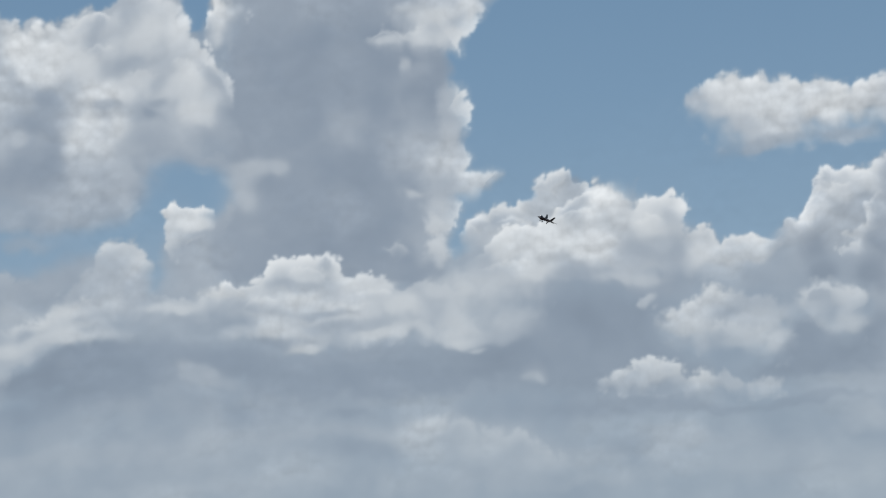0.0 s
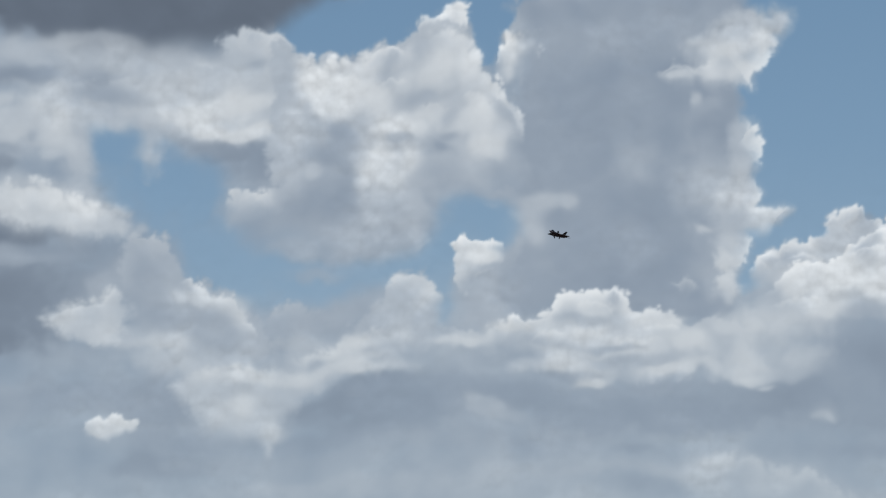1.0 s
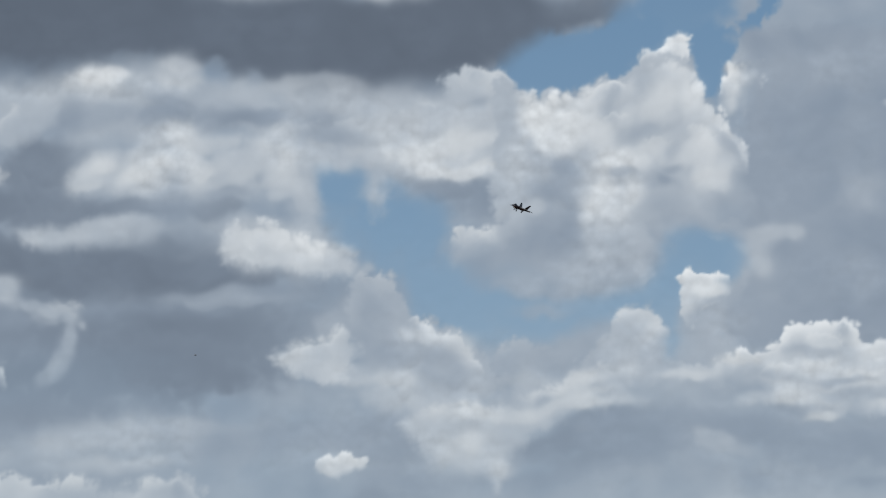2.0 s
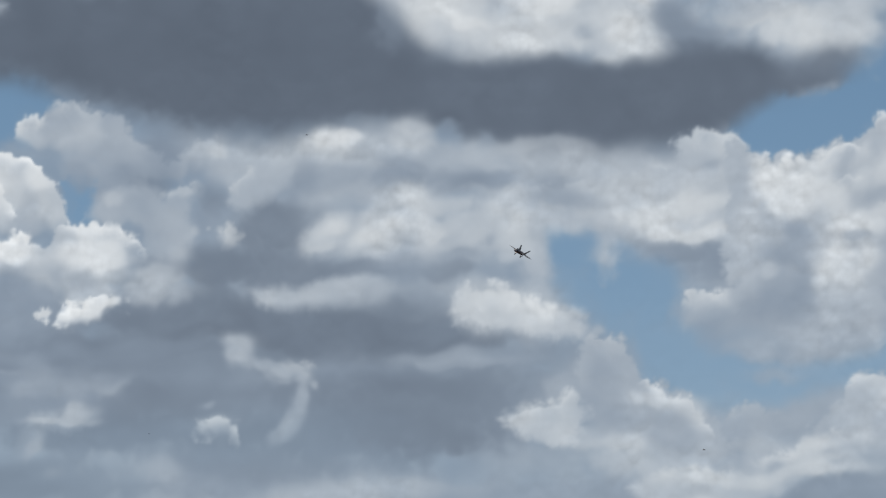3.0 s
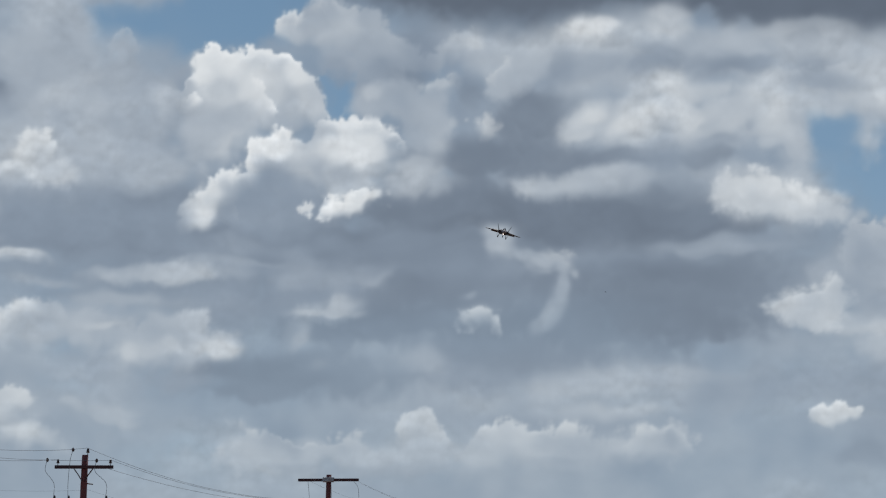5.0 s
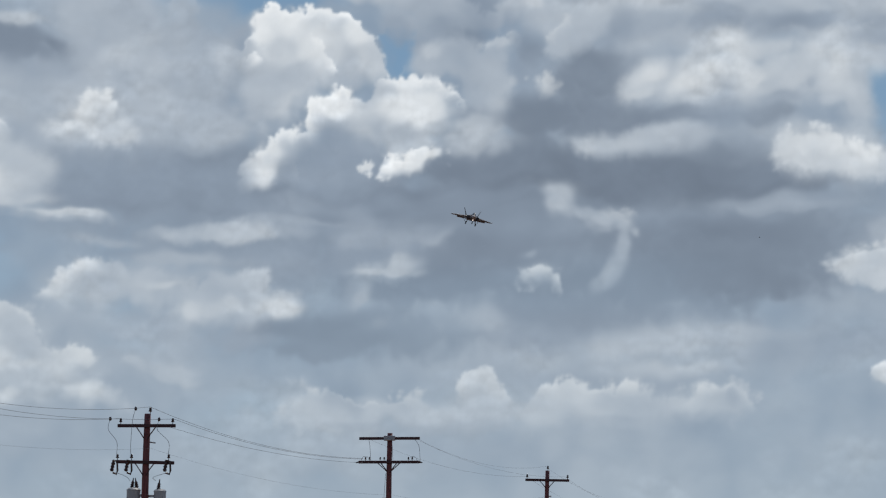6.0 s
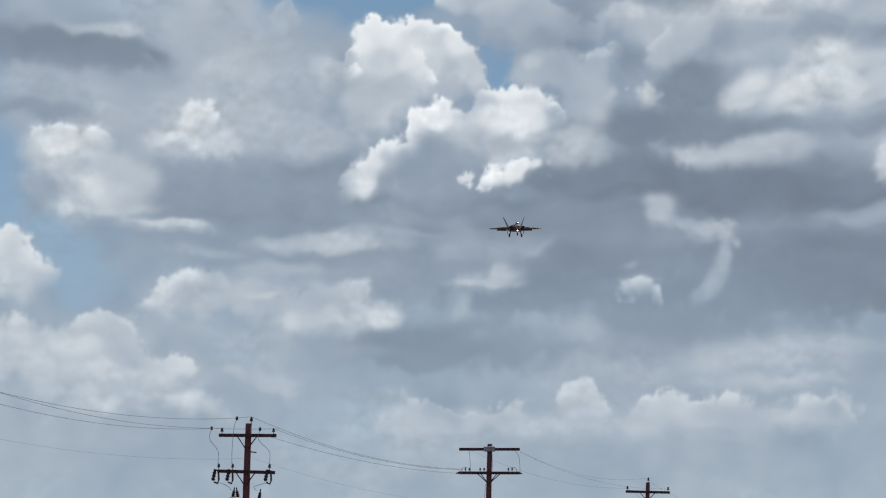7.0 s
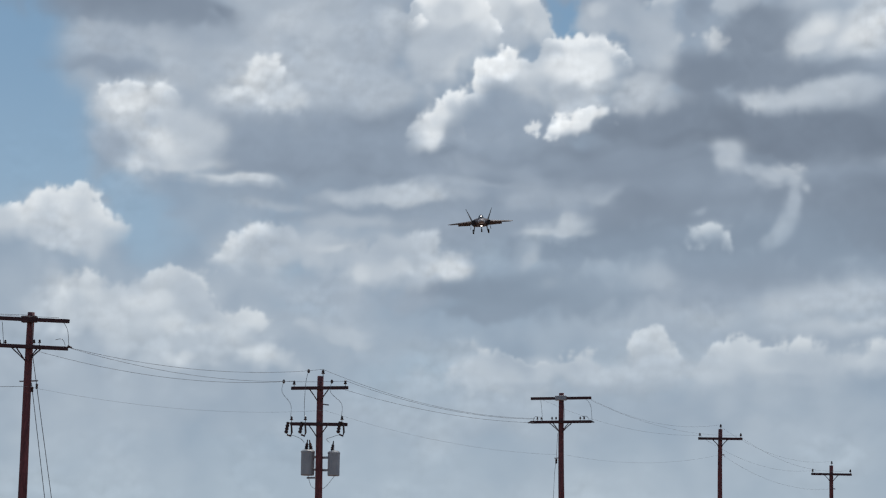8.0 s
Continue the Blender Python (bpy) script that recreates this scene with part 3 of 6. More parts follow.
hole(0.15, 1, [(20.09, 17.07), (22.18, 17.62), (22.79, 18.03), (24.29, 18.14), (24.58, 17.85), (23.98, 17.44), (23.52, 17.03), (23.06, 16.68), (22.17, 16.48), (21.27, 16.38), (20.68, 16.64)])
hole(0.1, 1, [(24.96, 17.84), (26.38, 17.94), (27.31, 18.89), (27.44, 18.32), (26.51, 17.51), (25.90, 16.82), (25.51, 16.19), (25.26, 16.27), (25.16, 16.99)])
hole(0.3, 0.75, [(15.37, 14.62), (16.39, 14.49), (16.83, 13.64), (18.30, 13.93), (18.59, 13.51), (18.44, 12.79), (19.03, 12.22), (20.34, 12.07), (22.09, 11.62), (23.41, 11.60), (24.14, 11.72), (24.60, 12.57), (25.34, 12.70), (26.21, 12.53), (26.05, 11.96), (24.72, 11.71), (24.56, 11.00), (24.69, 10.14), (24.24, 9.86), (23.83, 10.87), (22.66, 10.75), (21.20, 10.20), (19.74, 10.07), (18.29, 10.79), (17.71, 11.51), (16.84, 12.08), (15.97, 12.78), (15.38, 13.49)])
hole(0.2, 1, [(32.57, 17.86), (44.82, 16.74), (44.25, 11.07), (41.38, 10.63), (39.18, 9.97), (37.55, 11.24), (34.98, 12.00), (32.85, 10.71), (31.81, 10.48), (32.17, 13.90)])
hole(0.15, 1, [(25.25, 17.88), (26.02, 17.86), (25.88, 16.46), (25.58, 16.19), (25.29, 16.34)])
hole(0.2, 0.9, [(20.33, 17.93), (23.52, 17.92), (23.34, 16.94), (22.31, 16.53), (21.01, 16.47), (20.30, 16.69)])
hole(0.4, 0.4, [(20.46, 11.65), (21.88, 11.47), (23.29, 11.15), (23.00, 10.88), (22.14, 10.62), (21.28, 10.36), (20.44, 10.38)])
hole(0.25, 0.75, [(24.36, 12.82), (25.95, 12.77), (26.37, 12.33), (26.13, 11.91), (25.76, 11.64), (24.75, 11.81), (24.16, 11.41), (23.72, 11.00), (23.43, 11.15), (23.89, 11.84)])
# grey low deck
mist(150, 0.55, [(6.83, 8.10, 3.61, 0.43), (13.27, 7.75, 1.73, 0.57), (8.28, 7.00, 3.60, 0.36)], 0.4)
# the dark bank, the bright heap and the hook
mass(104, 0.68, 1, [(-0.25, 18.85), (0.03, 19.43), (0.90, 19.89), (1.62, 20.77), (3.12, 21.39), (8.91, 21.35), (10.44, 21.20), (11.04, 20.63), (11.79, 19.63), (12.68, 19.05), (16.39, 18.79), (18.73, 18.55), (19.88, 18.35), (19.82, 17.09), (16.33, 16.79), (14.87, 16.84), (12.81, 17.48), (10.42, 17.51), (8.93, 17.16), (7.43, 17.08), (5.93, 17.20), (4.43, 17.53), (2.93, 17.70), (1.42, 18.07), (0.37, 18.31)])
mist(112, 0.6, [(14.89, 17.86, 3.00, 0.86)], 0.4)
mist(100, 0.4, [(5.90, 18.91, 3.02, 1.00)], 0.4)
mist(125, 0.5, [(2.09, 20.44, 1.22, 0.29)], 0.4)
mass(182, 0.25, 0.9, [(-5.53, 20.87), (-3.18, 21.06), (-3.04, 19.95), (-3.23, 19.37), (-2.62, 18.99), (-2.04, 19.17), (-1.03, 19.65), (0.45, 20.01), (0.91, 19.82), (0.03, 19.35), (-0.25, 18.85), (-0.07, 18.29), (-0.35, 17.85), (-1.52, 17.72), (-2.70, 17.79), (-3.55, 17.39), (-5.28, 17.27)])
mist(210, 0.7, [(-3.99, 19.74, 0.91, 0.57), (-2.02, 18.68, 0.60, 0.43), (-1.70, 18.20, 0.90, 0.29)], 0.4)
mist(162, 0.6, [(-3.61, 18.37, 0.60, 0.43), (-0.98, 18.67, 0.60, 0.29)], 0.4)
mist(105, 0.9, [(-1.50, 20.16, 1.67, 0.31)], 0.4)
mass(172, 0.3, 0.85, [(-5.25, 16.85), (-3.68, 17.03), (-3.25, 15.99), (-2.72, 15.46), (-1.70, 15.37), (-1.36, 14.40), (-1.60, 13.53), (-3.28, 12.75), (-4.98, 12.65)])
crest(185, 0.15, 0.08, 0.6, [(-2.80, 15.60), (-2.79, 16.23), (-2.63, 16.43), (-2.40, 16.33), (-2.26, 15.63)])
mist(185, 0.5, [(-3.92, 13.84, 0.88, 0.71), (-3.85, 12.79, 0.37, 0.21), (-2.47, 13.63, 0.88, 0.57)], 0.4)
mass(178, 0.12, 1, [(1.15, 16.57), (1.46, 17.08), (2.05, 17.17), (2.41, 17.51), (2.93, 17.56), (3.84, 17.37), (4.44, 16.88), (5.05, 16.33), (5.80, 16.48), (6.09, 16.77), (6.54, 16.78), (6.54, 16.35), (5.96, 15.63), (5.67, 15.48), (5.07, 15.61), (4.47, 15.60), (3.88, 15.58), (3.44, 15.36), (3.31, 14.85), (2.84, 15.84), (1.79, 16.23), (1.19, 16.28)])
crest(212, 0.25, 0.07, 0.9, [(1.18, 16.57), (1.39, 16.96), (1.61, 17.20), (2.05, 17.10), (2.23, 17.11)])
crest(196, 0.3, 0.1, 0.7, [(2.23, 17.18), (2.46, 17.51), (3.08, 17.53), (3.84, 17.35)])
mist(190, 0.6, [(3.25, 16.85, 0.60, 0.43), (1.92, 16.74, 0.45, 0.29)], 0.4)
mist(155, 0.6, [(5.20, 16.33, 0.60, 0.57), (2.98, 15.99, 0.45, 0.43), (4.16, 16.16, 0.59, 0.36)], 0.4)
mass(196, 0.08, 1, [(-1.57, 14.39), (-1.53, 15.03), (-0.97, 15.48), (-0.78, 15.99), (-0.28, 16.32), (0.02, 16.23), (0.46, 16.30), (1.12, 16.38), (1.50, 16.15), (2.09, 16.03), (2.43, 15.54), (2.65, 14.84), (2.74, 14.27), (2.16, 14.11), (1.42, 14.22), (0.85, 13.78), (0.15, 13.04), (-1.01, 13.28), (-1.48, 13.96)])
crest(238, 0.35, 0.05, 1, [(-1.52, 14.67), (-1.47, 15.10), (-0.90, 15.48), (-0.73, 15.96), (-0.28, 16.29), (0.09, 16.20), (0.53, 16.30), (1.12, 16.35), (1.50, 16.15), (2.09, 16.03), (2.40, 15.61), (2.60, 14.98)])
mist(222, 0.7, [(0.19, 15.74, 0.74, 0.36), (0.80, 15.20, 0.44, 0.57), (1.96, 15.60, 0.44, 0.36), (-0.47, 15.57, 0.37, 0.36)], 0.4)
mist(174, 0.65, [(-0.78, 14.42, 0.74, 0.57), (0.10, 14.32, 0.88, 0.43), (1.69, 14.80, 0.30, 0.57), (-0.74, 13.57, 0.73, 0.43), (0.53, 14.62, 0.44, 0.29), (1.99, 14.53, 0.37, 0.29)], 0.4)
mist(184, 0.7, [(-1.85, 14.09, 0.88, 1.00), (-1.44, 13.12, 1.03, 0.50), (-2.47, 13.49, 0.88, 0.57)], 0.4)
crest(228, 0.2, 0.06, 0.85, [(0.63, 15.55), (1.08, 15.42), (1.32, 14.93), (1.38, 14.44)])
crest(230, 0.2, 0.05, 0.8, [(-1.45, 14.89), (-0.95, 15.05), (-0.50, 14.79)])
mass(190, 0.08, 1, [(-1.01, 11.57), (-0.97, 12.43), (-0.41, 12.73), (0.15, 13.11), (0.57, 13.41), (0.85, 13.85), (1.57, 14.23), (2.00, 14.24), (2.31, 13.97), (2.73, 14.55), (3.61, 14.65), (4.35, 14.59), (4.73, 14.24), (4.74, 13.46), (4.39, 12.88), (4.26, 12.30), (3.39, 12.14), (2.80, 12.13), (2.64, 12.55), (1.92, 12.53), (1.32, 12.94), (0.89, 12.71), (0.20, 12.05), (-0.50, 11.52), (-0.85, 11.37)])
mist(152, 0.75, [(1.61, 13.09, 0.73, 0.50), (2.06, 12.53, 0.73, 0.43), (0.91, 12.14, 0.88, 0.57)], 0.4)
mist(170, 0.6, [(1.44, 13.51, 0.59, 0.21), (3.36, 13.14, 0.59, 0.36), (2.62, 13.26, 0.29, 0.43)], 0.4)
crest(240, 0.28, 0.05, 1, [(0.17, 12.75), (0.58, 13.34), (0.85, 13.80), (1.35, 14.05), (1.64, 14.26), (2.08, 14.13), (2.38, 13.90)])
crest(236, 0.3, 0.05, 1, [(2.47, 14.26), (2.88, 14.56), (3.61, 14.65), (4.35, 14.52), (4.73, 14.17), (4.70, 13.60)])
crest(222, 0.35, 0.1, 0.9, [(-0.97, 11.72), (-0.94, 12.29), (-0.41, 12.66), (0.15, 13.11), (0.81, 13.06)])
mass(224, 0.1, 0.9, [(2.73, 12.12), (2.94, 12.41), (3.52, 12.64), (4.32, 12.80), (4.18, 12.37), (3.53, 12.12), (3.10, 12.02)])
crest(234, 0.15, 0.06, 0.9, [(2.64, 12.62), (2.93, 12.70), (3.09, 12.42), (3.66, 12.72), (4.25, 12.80)])
mass(212, 0.06, 0.9, [(2.10, 12.32), (2.28, 12.43), (2.53, 12.38), (2.48, 12.23), (2.19, 12.22)])
mist(224, 0.7, [(3.77, 14.15, 0.74, 0.36), (3.04, 13.85, 0.59, 0.43), (1.58, 13.87, 0.59, 0.29), (-0.26, 12.45, 0.44, 0.29), (4.08, 13.73, 0.44, 0.43), (-0.59, 11.87, 0.29, 0.36)], 0.4)
mist(188, 0.7, [(5.12, 12.89, 1.03, 0.36), (4.95, 14.03, 0.59, 0.71), (5.23, 14.90, 0.74, 0.43)], 0.4)
mass(181, 0.22, 0.85, [(3.30, 15.28), (3.88, 15.58), (4.77, 15.68), (5.22, 15.47), (5.81, 15.70), (6.11, 15.63), (5.97, 14.91), (6.13, 14.34), (5.69, 13.90), (5.10, 13.89), (4.80, 14.32), (4.35, 14.59), (3.46, 14.72)])
crest(200, 0.2, 0.08, 0.8, [(5.07, 15.32), (5.37, 15.62), (5.81, 15.77), (6.11, 15.63)])
mist(194, 0.6, [(5.81, 15.48, 0.37, 0.21), (5.98, 14.48, 0.22, 0.29)], 0.4)
mass(203, 0.1, 0.9, [(6.50, 14.49), (6.64, 14.66), (7.08, 14.78), (7.16, 14.35), (7.24, 14.07), (6.80, 13.95), (6.58, 14.13)])
mass(180, 0.2, 0.85, [(6.86, 15.35), (7.29, 16.07), (7.59, 16.22), (8.19, 16.22), (8.63, 16.37), (8.49, 15.80), (7.90, 15.36), (7.30, 15.07)])
crest(198, 0.2, 0.1, 0.7, [(6.93, 15.43), (7.37, 16.10), (7.66, 16.22)])
mist(182, 0.6, [(6.39, 16.49, 0.45, 0.36)], 0.4)
mist(176, 0.6, [(3.86, 16.44, 0.60, 0.36), (4.79, 14.89, 0.74, 0.43), (3.89, 15.16, 0.44, 0.29), (7.59, 15.72, 0.59, 0.36), (6.99, 16.36, 0.45, 0.21)], 0.4)
mist(198, 0.6, [(5.44, 15.55, 0.42, 0.20), (3.89, 15.44, 0.37, 0.20), (6.62, 16.57, 0.37, 0.20)], 0.4)
mist(122, 0.5, [(8.42, 15.01, 0.89, 0.71), (7.83, 14.29, 1.18, 0.71), (7.03, 13.56, 1.32, 0.46), (6.00, 13.31, 0.88, 0.31)], 0.4)
mass(178, 0.3, 0.8, [(8.33, 16.37), (9.83, 16.66), (11.02, 16.51), (11.91, 17.07), (12.65, 16.91), (14.86, 16.44), (16.33, 16.54), (18.36, 16.60), (19.78, 16.25), (19.71, 14.72), (17.71, 14.51), (16.56, 14.55), (15.41, 15.01), (14.25, 15.46), (12.78, 15.63), (11.31, 15.50), (9.82, 15.37), (8.93, 15.37), (8.64, 15.80)])
mass(190, 0.25, 0.9, [(8.63, 16.80), (9.23, 17.08), (9.83, 17.01), (9.97, 16.65), (9.53, 16.44), (8.78, 16.51)])
mist(213, 0.7, [(9.38, 16.77, 0.52, 0.26)], 0.4)
mist(143, 0.6, [(13.38, 15.98, 1.49, 0.26), (11.16, 15.93, 0.89, 0.29), (8.93, 15.94, 0.59, 0.43), (16.01, 15.84, 0.89, 0.29)], 0.4)
mist(150, 0.5, [(8.93, 15.65, 0.89, 0.43), (9.97, 15.94, 0.89, 0.29)], 0.4)
mist(198, 0.6, [(11.91, 16.85, 0.90, 0.29), (17.02, 15.60, 1.48, 0.36), (11.60, 15.64, 0.59, 0.26), (18.35, 16.32, 0.60, 0.43)], 0.4)
mass(186, 0.25, 0.9, [(8.86, 14.37), (9.23, 14.87), (10.12, 15.01), (11.30, 15.08), (12.19, 15.00), (12.77, 14.92), (13.36, 14.91), (14.24, 15.03), (14.97, 14.88), (15.25, 14.30), (15.23, 13.59), (14.65, 13.46), (14.37, 14.04), (13.05, 13.77), (12.17, 13.93), (11.29, 13.79), (10.41, 13.94), (9.09, 14.01)])
mist(210, 0.7, [(10.41, 14.37, 0.74, 0.31), (12.33, 14.57, 0.52, 0.31), (9.68, 14.65, 0.44, 0.26), (11.15, 14.79, 0.59, 0.21)], 0.4)
mist(198, 0.6, [(14.67, 14.60, 0.30, 0.57), (13.50, 14.34, 0.44, 0.43), (9.38, 14.22, 0.44, 0.21)], 0.4)
mist(165, 0.6, [(11.52, 14.22, 0.29, 0.36), (13.94, 14.33, 0.22, 0.29)], 0.4)
mist(127, 0.65, [(10.41, 13.51, 1.76, 0.26), (13.05, 13.49, 0.88, 0.29)], 0.4)
mass(180, 0.2, 0.85, [(7.77, 12.86), (8.94, 13.22), (10.41, 13.36), (11.00, 13.22), (11.29, 12.86), (10.41, 12.71), (8.94, 12.72)])
mass(118, 0.35, 0.85, [(7.19, 12.21), (8.21, 12.57), (10.41, 12.65), (11.87, 12.64), (12.88, 12.28), (13.02, 11.92), (11.86, 11.50), (9.68, 11.39), (8.22, 11.57)])
mass(184, 0.3, 0.8, [(12.89, 12.78), (13.19, 13.20), (13.92, 13.33), (14.78, 13.03), (15.35, 12.74), (16.20, 12.37), (15.91, 12.09), (14.76, 12.18), (13.75, 12.05), (13.17, 12.20)])
crest(217, 0.3, 0.15, 0.9, [(12.92, 12.85), (13.26, 13.23), (13.92, 13.30), (14.92, 12.89), (15.78, 12.59)])
mist(135, 0.6, [(11.85, 10.79, 1.45, 0.57), (11.26, 9.80, 1.74, 0.57), (9.82, 9.23, 1.16, 0.43), (5.18, 10.04, 0.87, 0.86), (7.22, 8.93, 1.45, 0.29)], 0.4)
mist(165, 0.5, [(12.58, 11.50, 1.75, 0.21)], 0.4)
mist(186, 0.8, [(7.05, 11.70, 0.66, 0.31), (6.91, 11.35, 0.36, 0.17)], 0.4)
mist(186, 0.65, [(8.44, 11.10, 0.52, 0.26), (8.95, 10.90, 0.41, 0.31), (9.31, 10.69, 0.23, 0.14)], 0.4)
mist(172, 0.6, [(8.95, 10.29, 0.32, 0.40), (8.81, 9.76, 0.32, 0.43), (8.49, 9.29, 0.35, 0.26)], 0.4)
crest(200, 0.16, 0.12, 0.5, [(8.22, 11.29), (8.87, 11.29), (9.27, 10.93)])
mass(190, 0.12, 0.9, [(6.32, 9.56), (6.56, 9.77), (7.00, 9.89), (7.36, 9.78), (7.48, 9.28), (7.37, 9.14), (7.15, 9.35), (6.78, 9.42), (6.35, 9.34)])
crest(205, 0.18, 0.08, 0.8, [(6.32, 9.56), (6.63, 9.80), (7.07, 9.88), (7.39, 9.71), (7.48, 9.21)])
mist(172, 0.6, [(6.56, 10.03, 0.22, 0.14)], 0.4)
mist(135, 0.7, [(-3.23, 11.76, 1.90, 0.57)], 0.4)
mist(145, 0.5, [(0.23, 11.27, 2.91, 0.26), (4.57, 11.45, 2.19, 0.36)], 0.4)
mist(176, 0.7, [(-1.17, 10.51, 1.74, 0.21)], 0.4)
mass(172, 0.2, 0.7, [(2.01, 9.69), (2.58, 9.91), (3.30, 10.07), (3.53, 9.58), (2.74, 9.49)])
mist(176, 0.4, [(2.18, 9.12, 0.36, 0.57), (0.18, 8.86, 0.58, 0.36), (-1.10, 9.03, 1.16, 0.57), (-2.51, 8.98, 1.16, 0.57), (-3.52, 9.50, 0.72, 0.29)], 0.4)
# bright tops over the bank
mist(138, 0.7, [(5.57, 21.24, 3.07, 0.31), (7.85, 21.31, 1.23, 0.29)], 0.4)
mist(160, 0.35, [(3.01, 20.67, 1.98, 0.26)], 0.4)
mass(198, 0.45, 0.95, [(9.21, 22.29), (9.99, 21.03), (11.07, 20.33), (12.13, 19.48), (13.19, 19.19), (15.45, 19.30), (18.13, 19.02), (18.45, 19.64), (18.17, 20.50), (19.27, 22.13)])
mist(174, 0.7, [(14.11, 20.60, 0.76, 0.43), (12.43, 21.04, 0.61, 0.29), (16.21, 19.71, 0.46, 0.29)], 0.4)
mist(216, 0.75, [(13.19, 20.04, 0.91, 0.36), (15.47, 20.58, 1.07, 0.43), (17.26, 19.82, 0.76, 0.43), (10.91, 21.04, 0.77, 0.29), (17.58, 20.80, 0.61, 0.36)], 0.4)
mist(138, 0.7, [(18.97, 19.90, 0.61, 0.86)], 0.4)
mist(176, 0.65, [(20.40, 20.40, 0.91, 0.71)], 0.4)
mist(196, 0.6, [(20.98, 20.23, 0.61, 0.36), (19.97, 20.84, 0.46, 0.29)], 0.4)
mist(150, 0.4, [(11.07, 19.90, 0.61, 0.86)], 0.4)
# grey low deck
mass(174, 0.16, 0.8, [(16.03, 15.05), (17.44, 14.96), (17.18, 14.32), (16.94, 13.44), (16.61, 13.53), (16.35, 14.19)])
mist(182, 0.5, [(15.14, 14.48, 0.32, 0.71), (14.84, 13.76, 0.37, 0.36)], 0.4)
# the west, low over the power line
mass(168, 0.4, 0.8, [(-5.81, 16.10), (-1.39, 16.26), (-1.05, 14.57), (-1.31, 13.28), (-2.76, 12.53), (-4.95, 12.46), (-5.98, 12.98), (-5.44, 14.14), (-5.33, 15.00)])
mass(158, 0.4, 0.8, [(-9.93, 14.20), (-8.66, 14.69), (-6.48, 14.66), (-5.16, 14.44), (-6.01, 13.83), (-7.90, 13.89), (-9.61, 13.37)])
mist(131, 0.75, [(-8.23, 14.83, 2.81, 0.49)], 0.4)
mist(138, 0.7, [(-8.60, 13.36, 1.47, 0.26)], 0.4)
mist(185, 0.6, [(-3.71, 14.92, 1.18, 0.57), (-1.35, 14.70, 0.44, 0.71)], 0.4)
mass(147, 0.4, 0.7, [(-5.66, 12.14), (-4.51, 12.54), (-3.05, 12.52), (-1.88, 12.27), (-1.01, 12.57), (-0.69, 11.72), (-0.10, 11.16), (1.65, 11.33), (3.11, 11.49), (4.56, 11.64), (3.11, 11.06), (0.20, 10.95), (-2.72, 10.96), (-4.90, 11.03), (-5.78, 11.29)])
mist(160, 0.7, [(-8.67, 11.59, 0.51, 0.43)], 0.4)
mass(184, 0.28, 0.9, [(-9.13, 12.41), (-8.94, 12.92), (-8.15, 13.03), (-7.15, 13.15), (-6.76, 12.53), (-6.40, 12.40), (-5.81, 12.14), (-5.65, 11.72), (-6.05, 10.99), (-6.91, 10.74), (-7.64, 10.93), (-8.02, 11.48), (-8.25, 11.89), (-8.83, 12.07)])
crest(214, 0.3, 0.1, 0.8, [(-9.10, 12.41), (-8.87, 12.92), (-8.01, 13.03), (-7.15, 13.12), (-6.77, 12.60)])
mist(205, 0.65, [(-6.95, 11.81, 0.58, 0.43), (-8.00, 12.75, 0.73, 0.21), (-6.78, 11.17, 0.58, 0.29)], 0.4)
mist(165, 0.6, [(-7.41, 12.35, 0.37, 0.21)], 0.4)
mass(188, 0.2, 0.9, [(-6.05, 12.91), (-5.70, 13.14), (-5.13, 13.45), (-4.85, 13.81), (-4.41, 13.76), (-4.17, 13.20), (-3.80, 13.00), (-3.79, 12.64), (-4.52, 12.61), (-5.11, 12.95), (-5.69, 12.83)])
crest(208, 0.25, 0.1, 0.8, [(-6.01, 12.91), (-5.41, 13.18), (-5.05, 13.45), (-4.82, 13.78), (-4.38, 13.76), (-4.13, 13.20)])
mass(196, 0.12, 1, [(-12.11, 9.71), (-11.27, 9.76), (-10.86, 9.92), (-10.45, 10.29), (-9.89, 10.39), (-9.33, 10.42), (-8.98, 10.61), (-8.78, 10.38), (-8.74, 9.95), (-8.30, 9.69), (-7.89, 9.35), (-8.06, 9.06), (-8.97, 8.88), (-10.38, 8.82), (-12.06, 8.87)])
crest(214, 0.3, 0.08, 0.9, [(-11.83, 9.70), (-10.86, 9.89), (-10.38, 10.30), (-9.82, 10.37), (-9.05, 10.60), (-8.78, 10.31), (-8.67, 9.96), (-8.23, 9.65), (-7.89, 9.35)])
mist(180, 0.5, [(-9.83, 9.05, 1.16, 0.21), (-5.61, 10.69, 1.74, 0.14)], 0.4)
mist(160, 0.55, [(1.66, 10.83, 2.18, 0.36), (3.84, 10.78, 1.45, 0.29), (0.92, 11.25, 1.17, 0.29)], 0.4)
mist(166, 0.5, [(2.53, 10.56, 1.60, 0.29)], 0.4)
mass(184, 0.2, 0.8, [(-2.85, 10.45), (-2.13, 10.69), (-1.25, 10.71), (-0.09, 10.52), (-0.95, 10.26), (-2.41, 10.22)])
mist(140, 0.7, [(1.71, 7.61, 1.44, 0.36), (3.14, 7.92, 1.15, 0.36), (0.55, 7.59, 0.86, 0.21)], 0.4)
mist(138, 0.65, [(6.73, 8.80, 3.18, 0.29), (5.30, 9.36, 1.16, 0.43), (10.00, 9.21, 1.16, 0.57)], 0.4)
hole(0.5, 0.15, [(1.68, 9.47), (4.57, 9.79), (10.29, 10.06), (12.24, 9.47), (12.23, 8.63), (6.02, 8.65), (4.59, 7.36), (0.27, 7.30), (-0.04, 8.01)])
